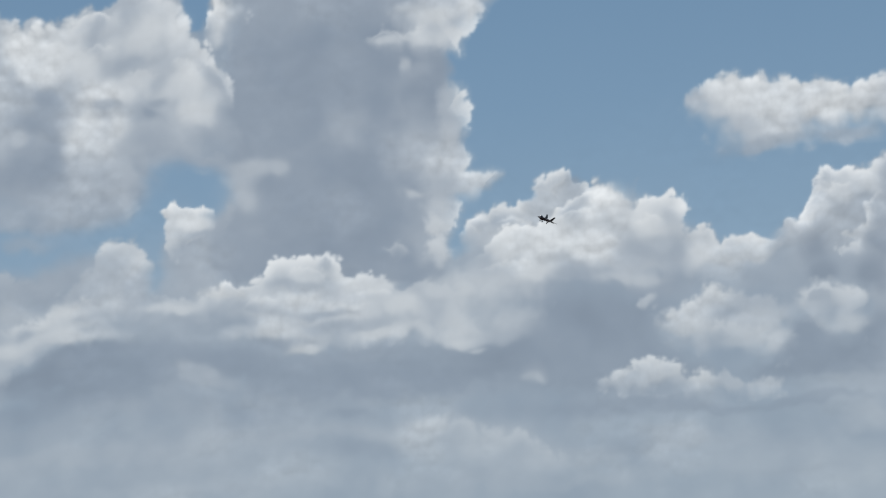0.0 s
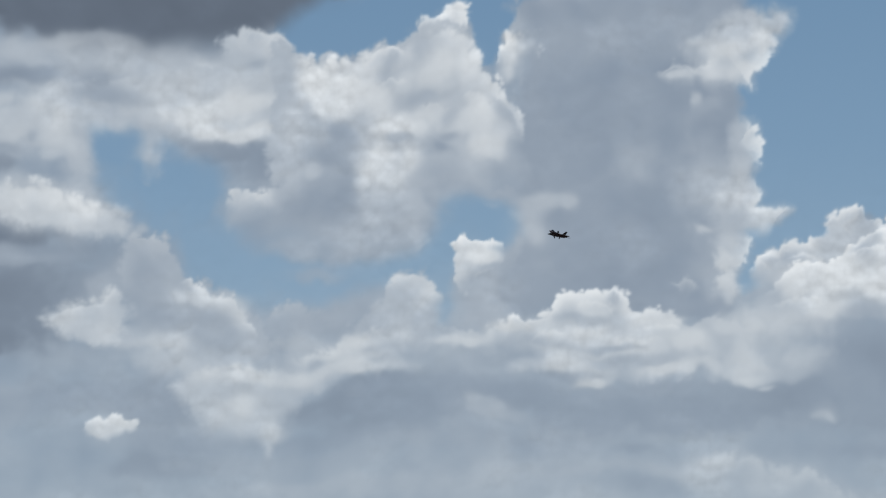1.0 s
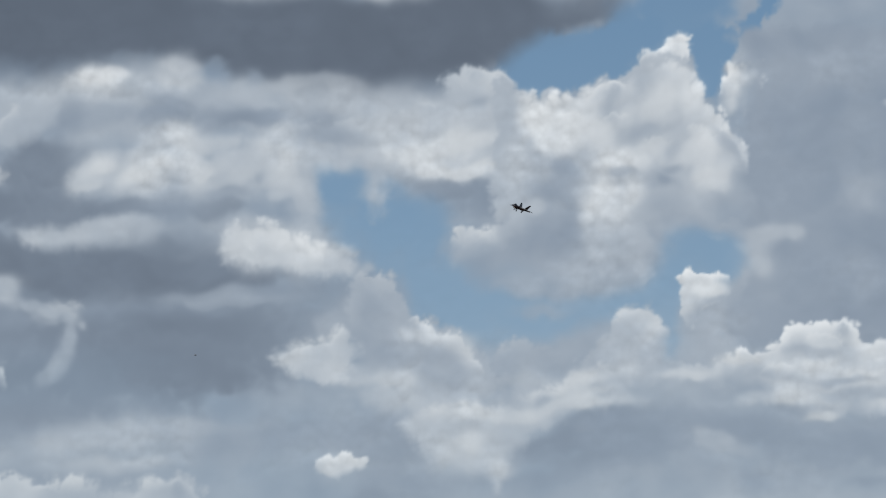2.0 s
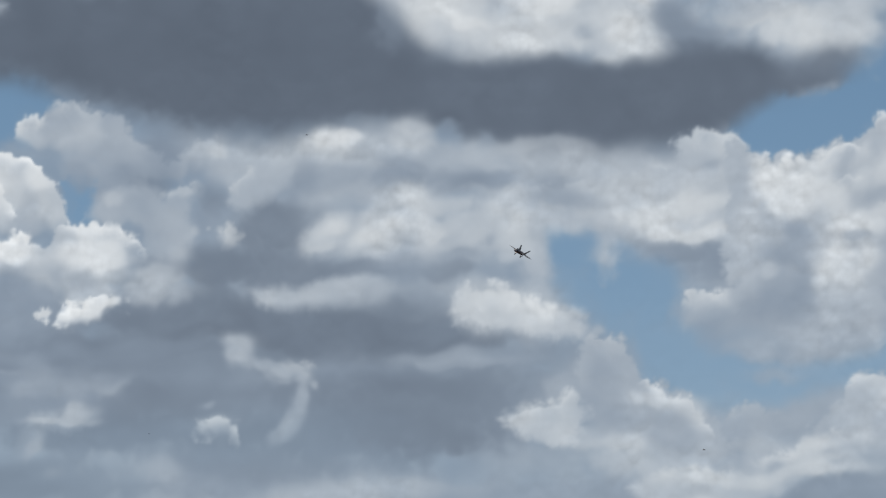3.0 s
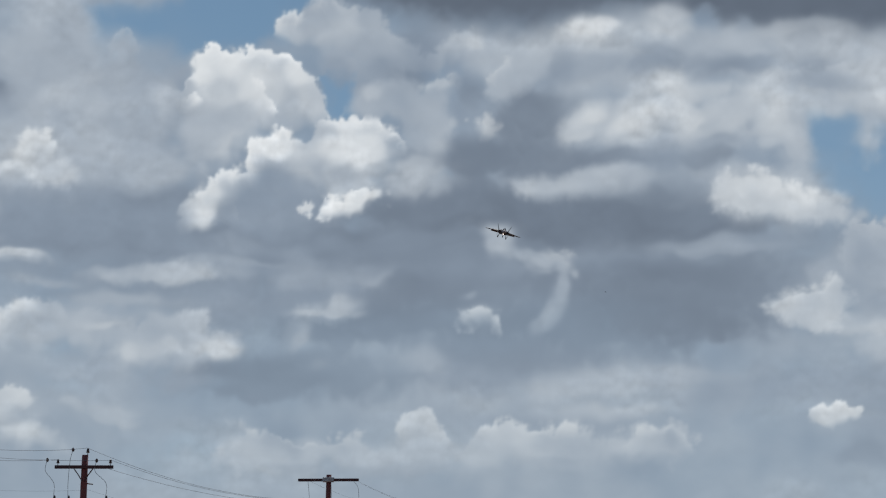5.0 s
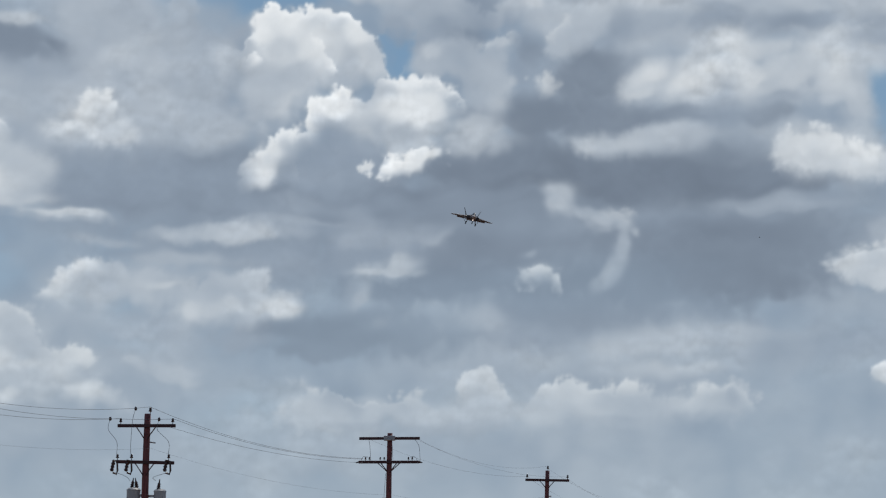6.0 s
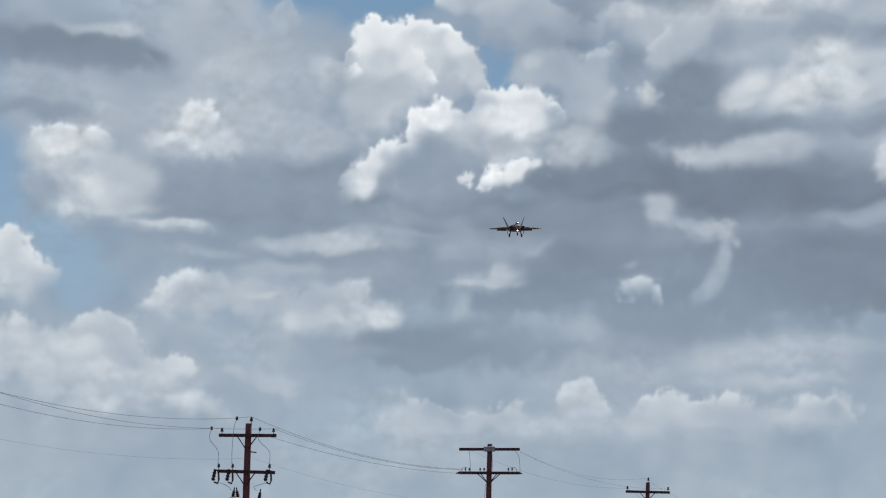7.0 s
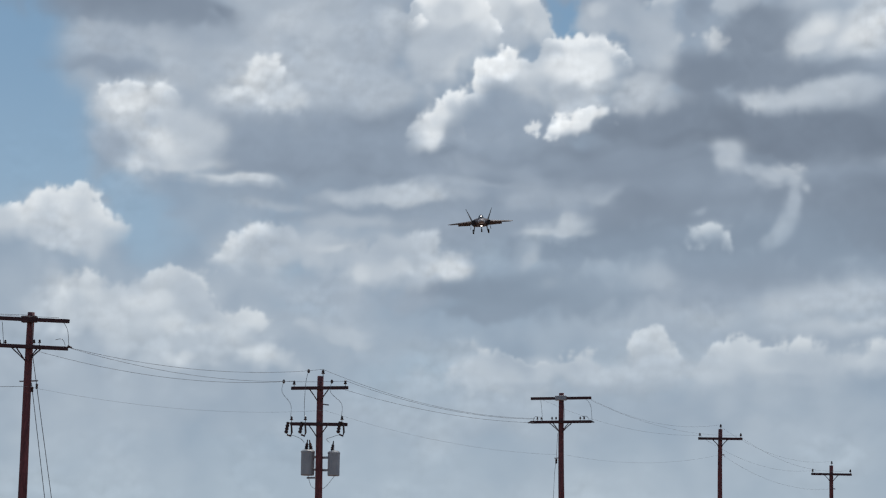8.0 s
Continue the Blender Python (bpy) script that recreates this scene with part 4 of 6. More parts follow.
mist(172, 0.55, [(5.44, 8.37, 0.51, 0.50), (2.27, 8.91, 0.22, 0.29)], 0.4)
mist(175, 0.5, [(9.85, 8.08, 1.30, 0.31), (9.14, 7.73, 0.58, 0.20)], 0.4)
mist(186, 0.6, [(3.12, 9.92, 0.51, 0.26), (2.69, 9.70, 0.87, 0.11)], 0.4)
mass(184, 0.15, 0.9, [(-6.11, 8.49), (-5.77, 9.01), (-5.27, 9.31), (-4.85, 9.58), (-3.84, 9.64), (-3.54, 9.36), (-3.11, 9.52), (-2.38, 9.25), (-1.52, 9.41), (-0.65, 9.51), (-0.14, 9.44), (-0.06, 9.02), (0.67, 9.03), (0.82, 8.60), (-0.04, 8.30), (-0.61, 7.86), (-1.34, 8.06), (-2.06, 7.97), (-2.50, 8.39), (-3.22, 8.23), (-4.39, 8.76), (-5.11, 8.74)])
crest(206, 0.3, 0.12, 0.8, [(-6.08, 8.50), (-5.77, 8.98), (-5.27, 9.28), (-4.78, 9.57), (-3.91, 9.61)])
mist(204, 0.7, [(-2.07, 8.47, 0.58, 0.29), (0.24, 8.81, 0.51, 0.21), (-1.21, 8.71, 0.58, 0.36), (-2.81, 9.10, 0.58, 0.21)], 0.4)
mist(166, 0.6, [(-4.54, 9.05, 0.87, 0.29)], 0.4)
mass(190, 0.16, 0.9, [(-10.05, 7.70), (-9.10, 8.45), (-8.51, 8.05), (-7.67, 8.22), (-6.68, 8.55), (-6.10, 8.28), (-5.79, 7.51), (-5.07, 7.53), (-4.35, 7.34), (-4.12, 7.06), (-4.62, 6.76), (-4.32, 6.48), (-3.74, 6.21), (-3.44, 5.79), (-5.16, 5.89), (-6.45, 6.13), (-7.46, 6.53), (-8.59, 6.63), (-9.74, 7.01)])
crest(200, 0.3, 0.1, 0.7, [(-9.91, 7.71), (-9.09, 8.39), (-8.58, 8.07)])
crest(200, 0.3, 0.1, 0.7, [(-7.81, 8.19), (-6.68, 8.55), (-6.07, 8.25)])
crest(200, 0.25, 0.1, 0.7, [(-6.53, 8.41), (-6.10, 8.21), (-5.79, 7.72)])
crest(203, 0.25, 0.1, 0.8, [(-5.71, 7.30), (-5.07, 7.49), (-4.35, 7.34), (-4.12, 7.09)])
mist(204, 0.7, [(-6.91, 7.11, 0.58, 0.36), (-6.05, 6.86, 0.58, 0.29), (-4.92, 7.25, 0.58, 0.26), (-4.46, 6.34, 0.72, 0.21), (-7.37, 7.81, 0.72, 0.36), (-6.59, 6.20, 0.43, 0.17), (-9.35, 7.87, 0.58, 0.36)], 0.4)
mist(184, 0.6, [(-2.39, 6.89, 1.01, 0.17)], 0.4)
mass(181, 0.12, 1, [(0.15, 5.73), (0.29, 6.16), (0.65, 6.31), (0.49, 6.74), (1.29, 6.78), (2.15, 6.41), (2.87, 6.56), (3.73, 6.64), (4.17, 6.29), (4.74, 6.37), (5.02, 6.94), (5.59, 7.09), (6.02, 6.66), (6.45, 6.45), (6.87, 6.67), (7.30, 7.02), (7.73, 7.12), (8.29, 6.88), (8.86, 6.96), (9.42, 6.89), (9.98, 6.60), (10.54, 6.81), (12.20, 6.95), (12.19, 5.83), (10.25, 5.69), (7.44, 5.68), (4.60, 5.58), (1.74, 5.47)])
crest(201, 0.25, 0.08, 0.8, [(0.57, 6.31), (1.00, 6.74), (1.50, 6.78), (2.15, 6.41), (2.87, 6.52), (3.73, 6.64), (4.19, 6.25)])
crest(198, 0.25, 0.08, 0.5, [(4.74, 6.29), (5.02, 6.91), (5.59, 7.09), (6.09, 6.63), (6.45, 6.38)])
crest(202, 0.25, 0.08, 0.8, [(6.66, 6.45), (7.30, 7.00), (7.73, 7.10), (8.29, 6.84), (9.00, 6.93), (9.84, 6.65)])
crest(200, 0.25, 0.1, 0.8, [(10.25, 6.39), (10.82, 6.78), (11.93, 6.88)])
mist(190, 0.6, [(1.15, 6.18, 0.72, 0.36), (3.16, 6.21, 0.86, 0.29), (7.58, 6.67, 0.58, 0.29), (10.81, 6.39, 0.58, 0.29)], 0.4)
mist(166, 0.6, [(4.60, 5.80, 1.44, 0.21), (8.85, 6.11, 1.44, 0.21), (2.31, 5.77, 0.86, 0.17)], 0.4)
# the white mass and the heaps under the blue hole
mass(104, 0.35, 1, [(12.38, 18.63), (12.83, 18.09), (13.58, 17.41), (14.61, 17.09), (16.82, 16.98), (18.30, 17.21), (19.79, 17.32), (20.99, 17.84), (21.30, 18.62), (20.71, 19.33), (18.30, 18.91), (15.32, 18.86)])
mass(182, 0.12, 1, [(18.67, 16.93), (18.97, 17.14), (19.64, 17.17), (20.38, 17.00), (20.68, 16.64), (21.27, 16.35), (22.17, 16.51), (22.92, 16.75), (23.51, 16.46), (23.47, 14.89), (22.57, 14.19), (21.24, 13.78), (19.77, 14.22), (18.30, 14.65), (16.83, 14.50), (15.37, 14.62), (14.63, 15.18), (13.90, 15.59), (15.36, 15.76), (16.82, 16.06), (18.60, 16.36)])
mass(185, 0.1, 1, [(23.44, 17.03), (23.82, 17.38), (24.35, 17.36), (24.66, 17.85), (24.96, 17.77), (25.08, 16.99), (25.29, 16.27), (25.72, 15.97), (26.29, 15.24), (26.56, 14.38), (24.20, 14.16), (23.33, 14.89), (23.20, 15.89), (23.06, 16.68)])
crest(222, 0.3, 0.07, 0.9, [(23.44, 16.96), (23.85, 17.37), (24.35, 17.41), (24.66, 17.85), (24.95, 17.73), (25.09, 17.06), (25.29, 16.24), (25.72, 16.00), (26.15, 15.46), (26.54, 14.59)])
crest(205, 0.35, 0.12, 0.8, [(18.67, 16.86), (18.97, 17.11), (19.79, 17.14), (20.38, 16.92), (20.75, 16.57), (21.27, 16.35), (22.17, 16.48), (22.99, 16.75)])
mist(185, 0.6, [(11.84, 17.21, 0.90, 0.43), (15.05, 16.81, 1.79, 0.29), (13.01, 16.55, 1.19, 0.29), (17.12, 15.92, 1.49, 0.36)], 0.4)
mist(148, 0.6, [(13.31, 16.07, 1.49, 0.26), (11.57, 16.22, 0.89, 0.29), (15.80, 15.48, 0.89, 0.43), (11.49, 13.55, 0.88, 0.57), (13.21, 13.88, 0.88, 0.29)], 0.4)
mist(194, 0.7, [(11.90, 14.69, 0.89, 0.57), (13.63, 14.59, 0.59, 0.57), (14.65, 14.19, 0.44, 0.43), (12.46, 15.34, 1.19, 0.26)], 0.4)
mist(208, 0.7, [(19.19, 15.43, 1.19, 0.36), (20.96, 15.42, 0.74, 0.36), (17.86, 15.22, 1.04, 0.43), (19.18, 14.72, 1.18, 0.21), (21.27, 15.92, 0.89, 0.29)], 0.4)
mist(147, 0.6, [(19.33, 13.79, 0.88, 0.57), (21.53, 13.63, 0.59, 0.43), (21.85, 15.20, 0.44, 0.71), (21.52, 12.49, 0.88, 0.43), (20.51, 14.21, 0.88, 0.29), (20.93, 12.78, 0.59, 0.43)], 0.4)
mist(165, 0.6, [(19.63, 16.36, 0.45, 0.21)], 0.4)
mist(166, 0.6, [(21.80, 11.48, 1.60, 0.36), (20.34, 11.78, 0.88, 0.29), (21.06, 10.92, 1.16, 0.29)], 0.4)
mist(182, 0.5, [(16.61, 14.00, 0.37, 0.36)], 0.4)
mass(158, 0.3, 0.7, [(20.35, 12.78), (21.82, 13.06), (23.86, 12.45), (24.00, 12.01), (23.26, 11.60), (21.79, 11.34), (19.75, 11.64), (19.17, 12.08)])
mass(180, 0.12, 0.9, [(18.52, 12.79), (18.96, 13.33), (19.32, 13.00), (20.50, 13.50), (21.24, 13.71), (21.09, 13.28), (20.35, 12.93), (20.05, 12.50), (19.17, 12.36), (18.73, 12.08)])
crest(205, 0.2, 0.08, 0.8, [(18.52, 12.72), (18.74, 13.11), (19.00, 13.29), (19.47, 12.96), (20.06, 13.19)])
crest(200, 0.2, 0.1, 0.7, [(20.20, 13.29), (20.65, 13.57), (21.24, 13.71)])
mist(125, 0.7, [(11.66, 12.71, 1.46, 0.43), (12.24, 12.16, 1.46, 0.29), (11.99, 10.74, 2.18, 0.43), (12.01, 9.62, 2.17, 0.71)], 0.4)
mist(168, 0.5, [(13.25, 11.33, 2.19, 0.21)], 0.4)
mass(195, 0.2, 0.9, [(12.80, 12.74), (13.22, 13.24), (14.22, 13.26), (14.95, 12.77), (15.39, 12.85), (15.97, 12.64), (16.33, 12.22), (16.12, 11.93), (15.10, 12.06), (13.95, 12.19), (13.09, 12.32)])
crest(214, 0.35, 0.15, 0.8, [(12.80, 12.74), (13.22, 13.20), (14.15, 13.26), (14.95, 12.77), (15.53, 12.85), (16.04, 12.57)])
mass(175, 0.1, 0.95, [(16.12, 11.64), (16.41, 12.07), (16.84, 12.08), (17.42, 12.01), (17.64, 11.36), (17.71, 10.94), (18.29, 10.86), (18.88, 10.65), (19.16, 10.36), (19.60, 9.93), (19.74, 9.36), (20.02, 8.78), (18.29, 8.51), (17.43, 9.08), (16.57, 9.37), (15.99, 9.94)])
crest(216, 0.22, 0.06, 0.9, [(17.50, 10.86), (18.00, 10.86), (18.58, 10.65), (19.09, 10.43), (19.38, 9.93), (19.59, 9.36)])
crest(195, 0.2, 0.06, 0.7, [(16.12, 11.86), (16.48, 12.07), (16.91, 12.08), (17.42, 11.96), (17.64, 11.44)])
mass(200, 0.17, 0.85, [(14.20, 9.93), (14.70, 10.28), (15.41, 10.43), (15.84, 10.65), (16.42, 10.22), (16.13, 9.79), (15.85, 9.37), (15.14, 9.36), (14.56, 9.57)])
crest(214, 0.25, 0.14, 0.5, [(14.34, 9.93), (14.84, 10.24), (15.48, 10.43), (15.91, 10.65), (16.42, 10.22)])
mist(198, 0.7, [(15.99, 10.08, 0.44, 0.36), (15.42, 9.58, 0.58, 0.29), (17.14, 9.23, 0.72, 0.29), (18.87, 10.22, 0.44, 0.43), (18.00, 10.51, 0.44, 0.29)], 0.4)
mist(160, 0.6, [(16.85, 10.93, 0.58, 0.57), (18.29, 9.65, 0.58, 0.57), (17.14, 9.94, 0.58, 0.43)], 0.4)
mist(190, 0.65, [(16.33, 12.43, 0.37, 0.20), (16.77, 12.07, 0.29, 0.17)], 0.4)
mass(168, 0.15, 0.8, [(19.60, 9.93), (20.03, 10.21), (20.62, 10.23), (21.34, 9.98), (21.19, 9.48), (20.32, 9.35), (19.74, 9.50)])
crest(185, 0.2, 0.1, 0.6, [(19.67, 9.86), (20.03, 10.18), (20.62, 10.22), (21.31, 9.98)])
mist(150, 0.6, [(15.43, 7.95, 1.73, 0.43), (21.17, 7.49, 1.44, 0.43), (17.44, 6.81, 1.44, 0.29), (23.48, 8.16, 1.15, 0.17)], 0.4)
mass(186, 0.2, 0.8, [(17.43, 8.23), (18.01, 8.65), (19.16, 8.79), (20.60, 8.63), (21.47, 8.48), (21.17, 8.20), (20.30, 7.64), (19.87, 7.22), (19.72, 6.51), (19.44, 7.08), (18.58, 7.23), (18.01, 7.52)])
crest(200, 0.3, 0.15, 0.7, [(17.58, 8.30), (18.29, 8.65), (19.73, 8.64), (20.89, 8.63)])
mist(203, 0.6, [(18.87, 7.80, 0.58, 0.36), (19.73, 8.50, 1.44, 0.21), (19.58, 7.08, 0.29, 0.43), (22.33, 8.47, 1.44, 0.21)], 0.4)
mass(196, 0.06, 1, [(15.16, 7.17), (15.44, 7.41), (16.08, 7.45), (16.51, 7.24), (16.55, 7.10), (16.15, 6.93), (15.59, 6.89), (15.23, 7.03)])
crest(212, 0.15, 0.08, 0.8, [(15.23, 7.17), (15.51, 7.38), (16.08, 7.43), (16.49, 7.24)])
mist(166, 0.5, [(12.61, 8.08, 1.15, 0.71), (13.32, 7.38, 0.58, 0.57), (11.49, 8.07, 0.43, 0.43), (11.80, 6.53, 0.72, 0.29)], 0.4)
crest(188, 0.25, 0.1, 0.7, [(11.24, 6.88), (11.80, 6.84), (12.29, 6.53), (12.37, 6.12)])
mist(164, 0.5, [(21.15, 6.21, 2.16, 0.29), (24.02, 6.45, 2.16, 0.29), (18.29, 6.24, 1.44, 0.29)], 0.4)
# the tall tower and the east
mass(157, 0.2, 1, [(26.46, 17.85), (26.87, 16.99), (26.50, 15.31), (26.37, 14.18), (26.99, 13.16), (26.66, 12.31), (26.03, 11.34), (25.70, 10.35), (26.41, 10.04), (27.58, 10.27), (29.02, 10.06), (30.45, 9.63), (31.76, 9.63), (31.69, 10.78), (32.04, 11.76), (32.37, 12.32), (32.35, 13.18), (32.19, 14.19), (32.24, 15.04), (32.15, 15.90), (32.41, 17.59)])
mist(149, 0.6, [(27.80, 14.98, 1.18, 1.71), (27.38, 12.28, 0.88, 1.14), (28.63, 10.94, 1.75, 0.86), (29.72, 12.32, 0.88, 1.29)], 0.4)
mist(180, 0.6, [(31.26, 13.53, 0.88, 1.57), (31.25, 10.80, 0.73, 1.00), (29.51, 13.76, 0.88, 0.57), (31.35, 14.95, 0.44, 0.29)], 0.4)
mist(160, 0.5, [(28.77, 16.50, 0.89, 0.86)], 0.4)
mass(186, 0.22, 0.9, [(30.84, 16.40), (31.30, 16.66), (32.09, 17.32), (33.58, 17.23), (33.22, 16.40), (32.75, 16.01), (32.49, 15.38), (31.97, 15.48), (31.39, 15.66), (30.79, 15.55), (30.06, 15.80), (30.67, 15.98)])
crest(222, 0.35, 0.08, 0.9, [(33.46, 16.67), (33.06, 16.13), (32.58, 15.73), (32.49, 15.38), (32.12, 15.41)])
mist(206, 0.75, [(31.73, 16.35, 0.74, 0.36), (32.64, 16.58, 0.60, 0.36), (31.10, 15.79, 0.59, 0.21), (30.66, 15.81, 0.52, 0.17), (32.14, 15.76, 0.37, 0.29)], 0.4)
crest(214, 0.3, 0.12, 0.8, [(29.92, 15.81), (30.53, 16.13), (31.12, 16.03), (31.72, 16.21)])
mass(184, 0.22, 0.85, [(31.92, 14.63), (32.43, 14.53), (32.65, 14.02), (32.36, 13.32), (32.61, 12.73), (32.45, 12.45), (33.33, 12.40), (33.23, 12.12), (32.78, 11.86), (32.19, 11.83), (32.24, 11.46), (31.99, 11.05), (31.57, 10.07), (31.41, 11.08), (31.33, 12.09), (31.68, 13.07), (31.73, 13.93)])
crest(218, 0.25, 0.06, 0.9, [(32.21, 14.54), (32.47, 14.46), (32.66, 14.09), (32.57, 13.74), (32.36, 13.32)])
crest(212, 0.3, 0.08, 0.8, [(32.35, 13.25), (32.60, 12.80), (32.49, 12.45), (33.25, 12.43), (33.31, 12.23)])
crest(215, 0.2, 0.06, 0.8, [(32.26, 11.82), (32.20, 11.47), (31.99, 11.05), (31.76, 10.77)])
mass(203, 0.15, 0.8, [(31.42, 11.22), (31.79, 11.27), (31.81, 10.48), (31.92, 9.90), (31.62, 9.63), (31.35, 10.08)])
mist(198, 0.7, [(31.16, 11.81, 0.36, 0.17), (31.06, 15.11, 0.22, 0.26)], 0.4)
mass(200, 0.08, 1, [(26.05, 17.02), (26.87, 16.99), (26.77, 16.43), (26.44, 15.74), (26.00, 15.68), (25.72, 16.18), (25.96, 16.46)])
crest(225, 0.2, 0.06, 0.9, [(25.80, 16.18), (25.99, 16.60), (26.20, 17.09)])
mass(178, 0.12, 1, [(20.01, 16.55), (20.59, 16.76), (21.15, 16.26), (21.44, 16.54), (22.45, 16.46), (22.90, 16.81), (23.40, 16.66), (23.64, 17.21), (25.10, 17.18), (25.22, 16.34), (25.58, 16.12), (25.91, 15.47), (26.28, 15.32), (26.49, 14.46), (26.37, 14.04), (25.99, 13.76), (25.68, 13.21), (26.25, 12.97), (25.95, 12.77), (25.23, 12.94), (24.64, 12.81), (24.19, 12.26), (23.74, 11.78), (23.17, 11.86), (22.04, 12.32), (21.77, 12.89), (19.93, 12.92)])
crest(215, 0.4, 0.1, 0.9, [(20.30, 16.62), (20.72, 16.55), (21.22, 16.19), (21.73, 16.43), (22.45, 16.46), (22.97, 16.73), (23.40, 16.66), (23.71, 17.07)])
crest(218, 0.35, 0.12, 0.7, [(23.70, 17.00), (24.37, 17.13), (25.02, 16.98), (25.25, 16.34), (25.57, 16.05), (25.95, 15.54), (26.32, 15.31), (26.49, 14.60), (26.37, 14.11)])
mist(150, 0.75, [(21.82, 14.72, 0.44, 0.57), (21.37, 13.88, 0.88, 0.57), (21.13, 12.90, 1.03, 0.71), (22.07, 13.30, 0.44, 0.86), (23.24, 13.98, 0.29, 0.57), (24.55, 14.23, 0.59, 0.36)], 0.4)
mist(211, 0.7, [(24.19, 16.22, 0.89, 0.57), (21.71, 15.70, 1.04, 0.57), (23.01, 15.68, 0.59, 0.43), (24.30, 15.23, 0.59, 0.43), (25.31, 14.92, 0.89, 0.64), (20.99, 15.85, 0.59, 0.57), (23.41, 14.83, 0.74, 0.57)], 0.4)
mist(204, 0.7, [(22.94, 13.57, 0.66, 0.86), (23.66, 13.69, 0.44, 0.57), (25.72, 14.34, 0.59, 0.43)], 0.4)
mist(190, 0.5, [(20.94, 13.61, 0.44, 0.20)], 0.4)
mist(170, 0.6, [(24.53, 13.53, 0.88, 0.57), (23.19, 12.43, 0.88, 0.43), (21.89, 11.90, 1.17, 0.57)], 0.4)
mist(187, 0.7, [(26.97, 12.87, 0.81, 0.36), (26.52, 12.46, 0.59, 0.57), (27.55, 12.78, 0.29, 0.26)], 0.4)
mass(165, 0.2, 0.7, [(24.72, 11.10), (25.59, 11.21), (25.42, 10.51), (24.83, 9.96), (24.53, 9.69), (24.48, 10.26)])
mass(195, 0.06, 1, [(24.57, 11.71), (24.90, 11.88), (25.40, 11.79), (25.65, 11.90), (25.78, 11.49), (25.59, 11.21), (25.16, 11.09), (25.00, 10.81), (24.70, 10.39), (24.69, 10.82), (24.61, 11.25)])
crest(225, 0.2, 0.05, 0.9, [(24.57, 11.61), (24.75, 11.81), (25.19, 11.83), (25.40, 11.76), (25.65, 11.87), (25.78, 11.56)])
mist(150, 0.6, [(22.49, 8.06, 1.44, 0.14), (24.89, 7.97, 2.16, 0.57)], 0.4)
mass(178, 0.1, 0.9, [(22.12, 10.05), (22.55, 10.18), (22.91, 10.52), (23.14, 11.01), (23.50, 11.07), (23.86, 10.99), (24.02, 10.56), (24.27, 10.41), (24.18, 9.84), (23.80, 9.15), (23.21, 8.60), (21.79, 8.30), (20.39, 8.30), (19.84, 8.43), (19.85, 9.27), (20.69, 9.25), (21.25, 9.02), (21.82, 9.43)])
mist(165, 0.6, [(22.40, 9.97, 0.44, 0.29), (23.74, 9.72, 0.36, 0.57), (20.84, 9.81, 0.87, 0.57), (21.83, 9.92, 0.36, 0.43)], 0.4)
crest(202, 0.25, 0.07, 0.8, [(22.87, 10.46), (23.14, 10.94), (23.50, 11.03), (23.86, 10.96), (24.02, 10.56), (24.27, 10.34)])
crest(206, 0.35, 0.15, 0.8, [(20.12, 8.91), (20.82, 9.03), (21.39, 9.02), (21.89, 9.42), (22.53, 9.55), (23.09, 9.24)])
mist(204, 0.7, [(22.52, 9.19, 0.87, 0.36), (21.23, 8.60, 1.16, 0.26), (22.22, 8.50, 0.87, 0.21)], 0.4)
mist(147, 0.6, [(30.31, 7.13, 2.88, 0.43), (33.22, 7.39, 1.73, 0.29), (27.21, 8.43, 0.87, 0.21)], 0.4)
mass(186, 0.1, 1, [(24.38, 9.55), (25.09, 9.45), (25.82, 9.71), (26.70, 9.96), (27.14, 10.15), (27.44, 10.42), (28.17, 10.46), (29.04, 10.35), (29.38, 9.97), (30.32, 9.78), (30.60, 9.62), (31.91, 9.69), (32.29, 8.73), (32.82, 7.99), (32.23, 7.81), (31.53, 8.13), (30.38, 8.27), (29.22, 8.26), (28.36, 8.38), (27.91, 8.04), (27.49, 8.42), (26.35, 8.62), (25.80, 9.07), (24.65, 9.11)])
crest(226, 0.3, 0.07, 0.95, [(25.09, 9.45), (25.82, 9.71), (26.70, 9.93), (27.14, 10.15), (27.44, 10.42), (28.17, 10.48), (29.04, 10.35), (29.38, 10.02), (30.32, 9.79), (30.62, 9.58)])
crest(208, 0.3, 0.2, 0.7, [(27.11, 9.44), (27.69, 9.55), (28.41, 9.45), (28.97, 9.13), (30.14, 9.29)])
mist(208, 0.6, [(28.44, 10.09, 0.73, 0.29), (26.10, 9.55, 0.87, 0.26), (24.94, 9.25, 0.87, 0.21), (30.43, 9.13, 0.87, 0.36), (29.73, 9.74, 0.72, 0.17), (27.78, 8.26, 0.43, 0.17), (32.11, 8.17, 0.58, 0.21)], 0.4)
mist(166, 0.6, [(27.85, 9.83, 0.87, 0.17), (28.38, 8.81, 1.30, 0.17), (29.53, 8.68, 0.87, 0.17), (26.67, 9.24, 0.87, 0.17)], 0.4)
mist(200, 0.7, [(31.62, 9.63, 0.72, 0.43), (31.86, 8.76, 0.72, 0.50), (27.08, 8.80, 0.72, 0.23), (29.81, 8.42, 0.72, 0.17), (30.97, 8.52, 0.72, 0.26), (32.46, 7.98, 0.36, 0.14)], 0.4)
mass(150, 0.5, 0.85, [(34.20, 9.05), (36.22, 8.98), (37.35, 8.68), (37.01, 7.99), (37.52, 7.24), (36.09, 7.20), (33.94, 7.34), (32.81, 7.84), (33.71, 8.22)])
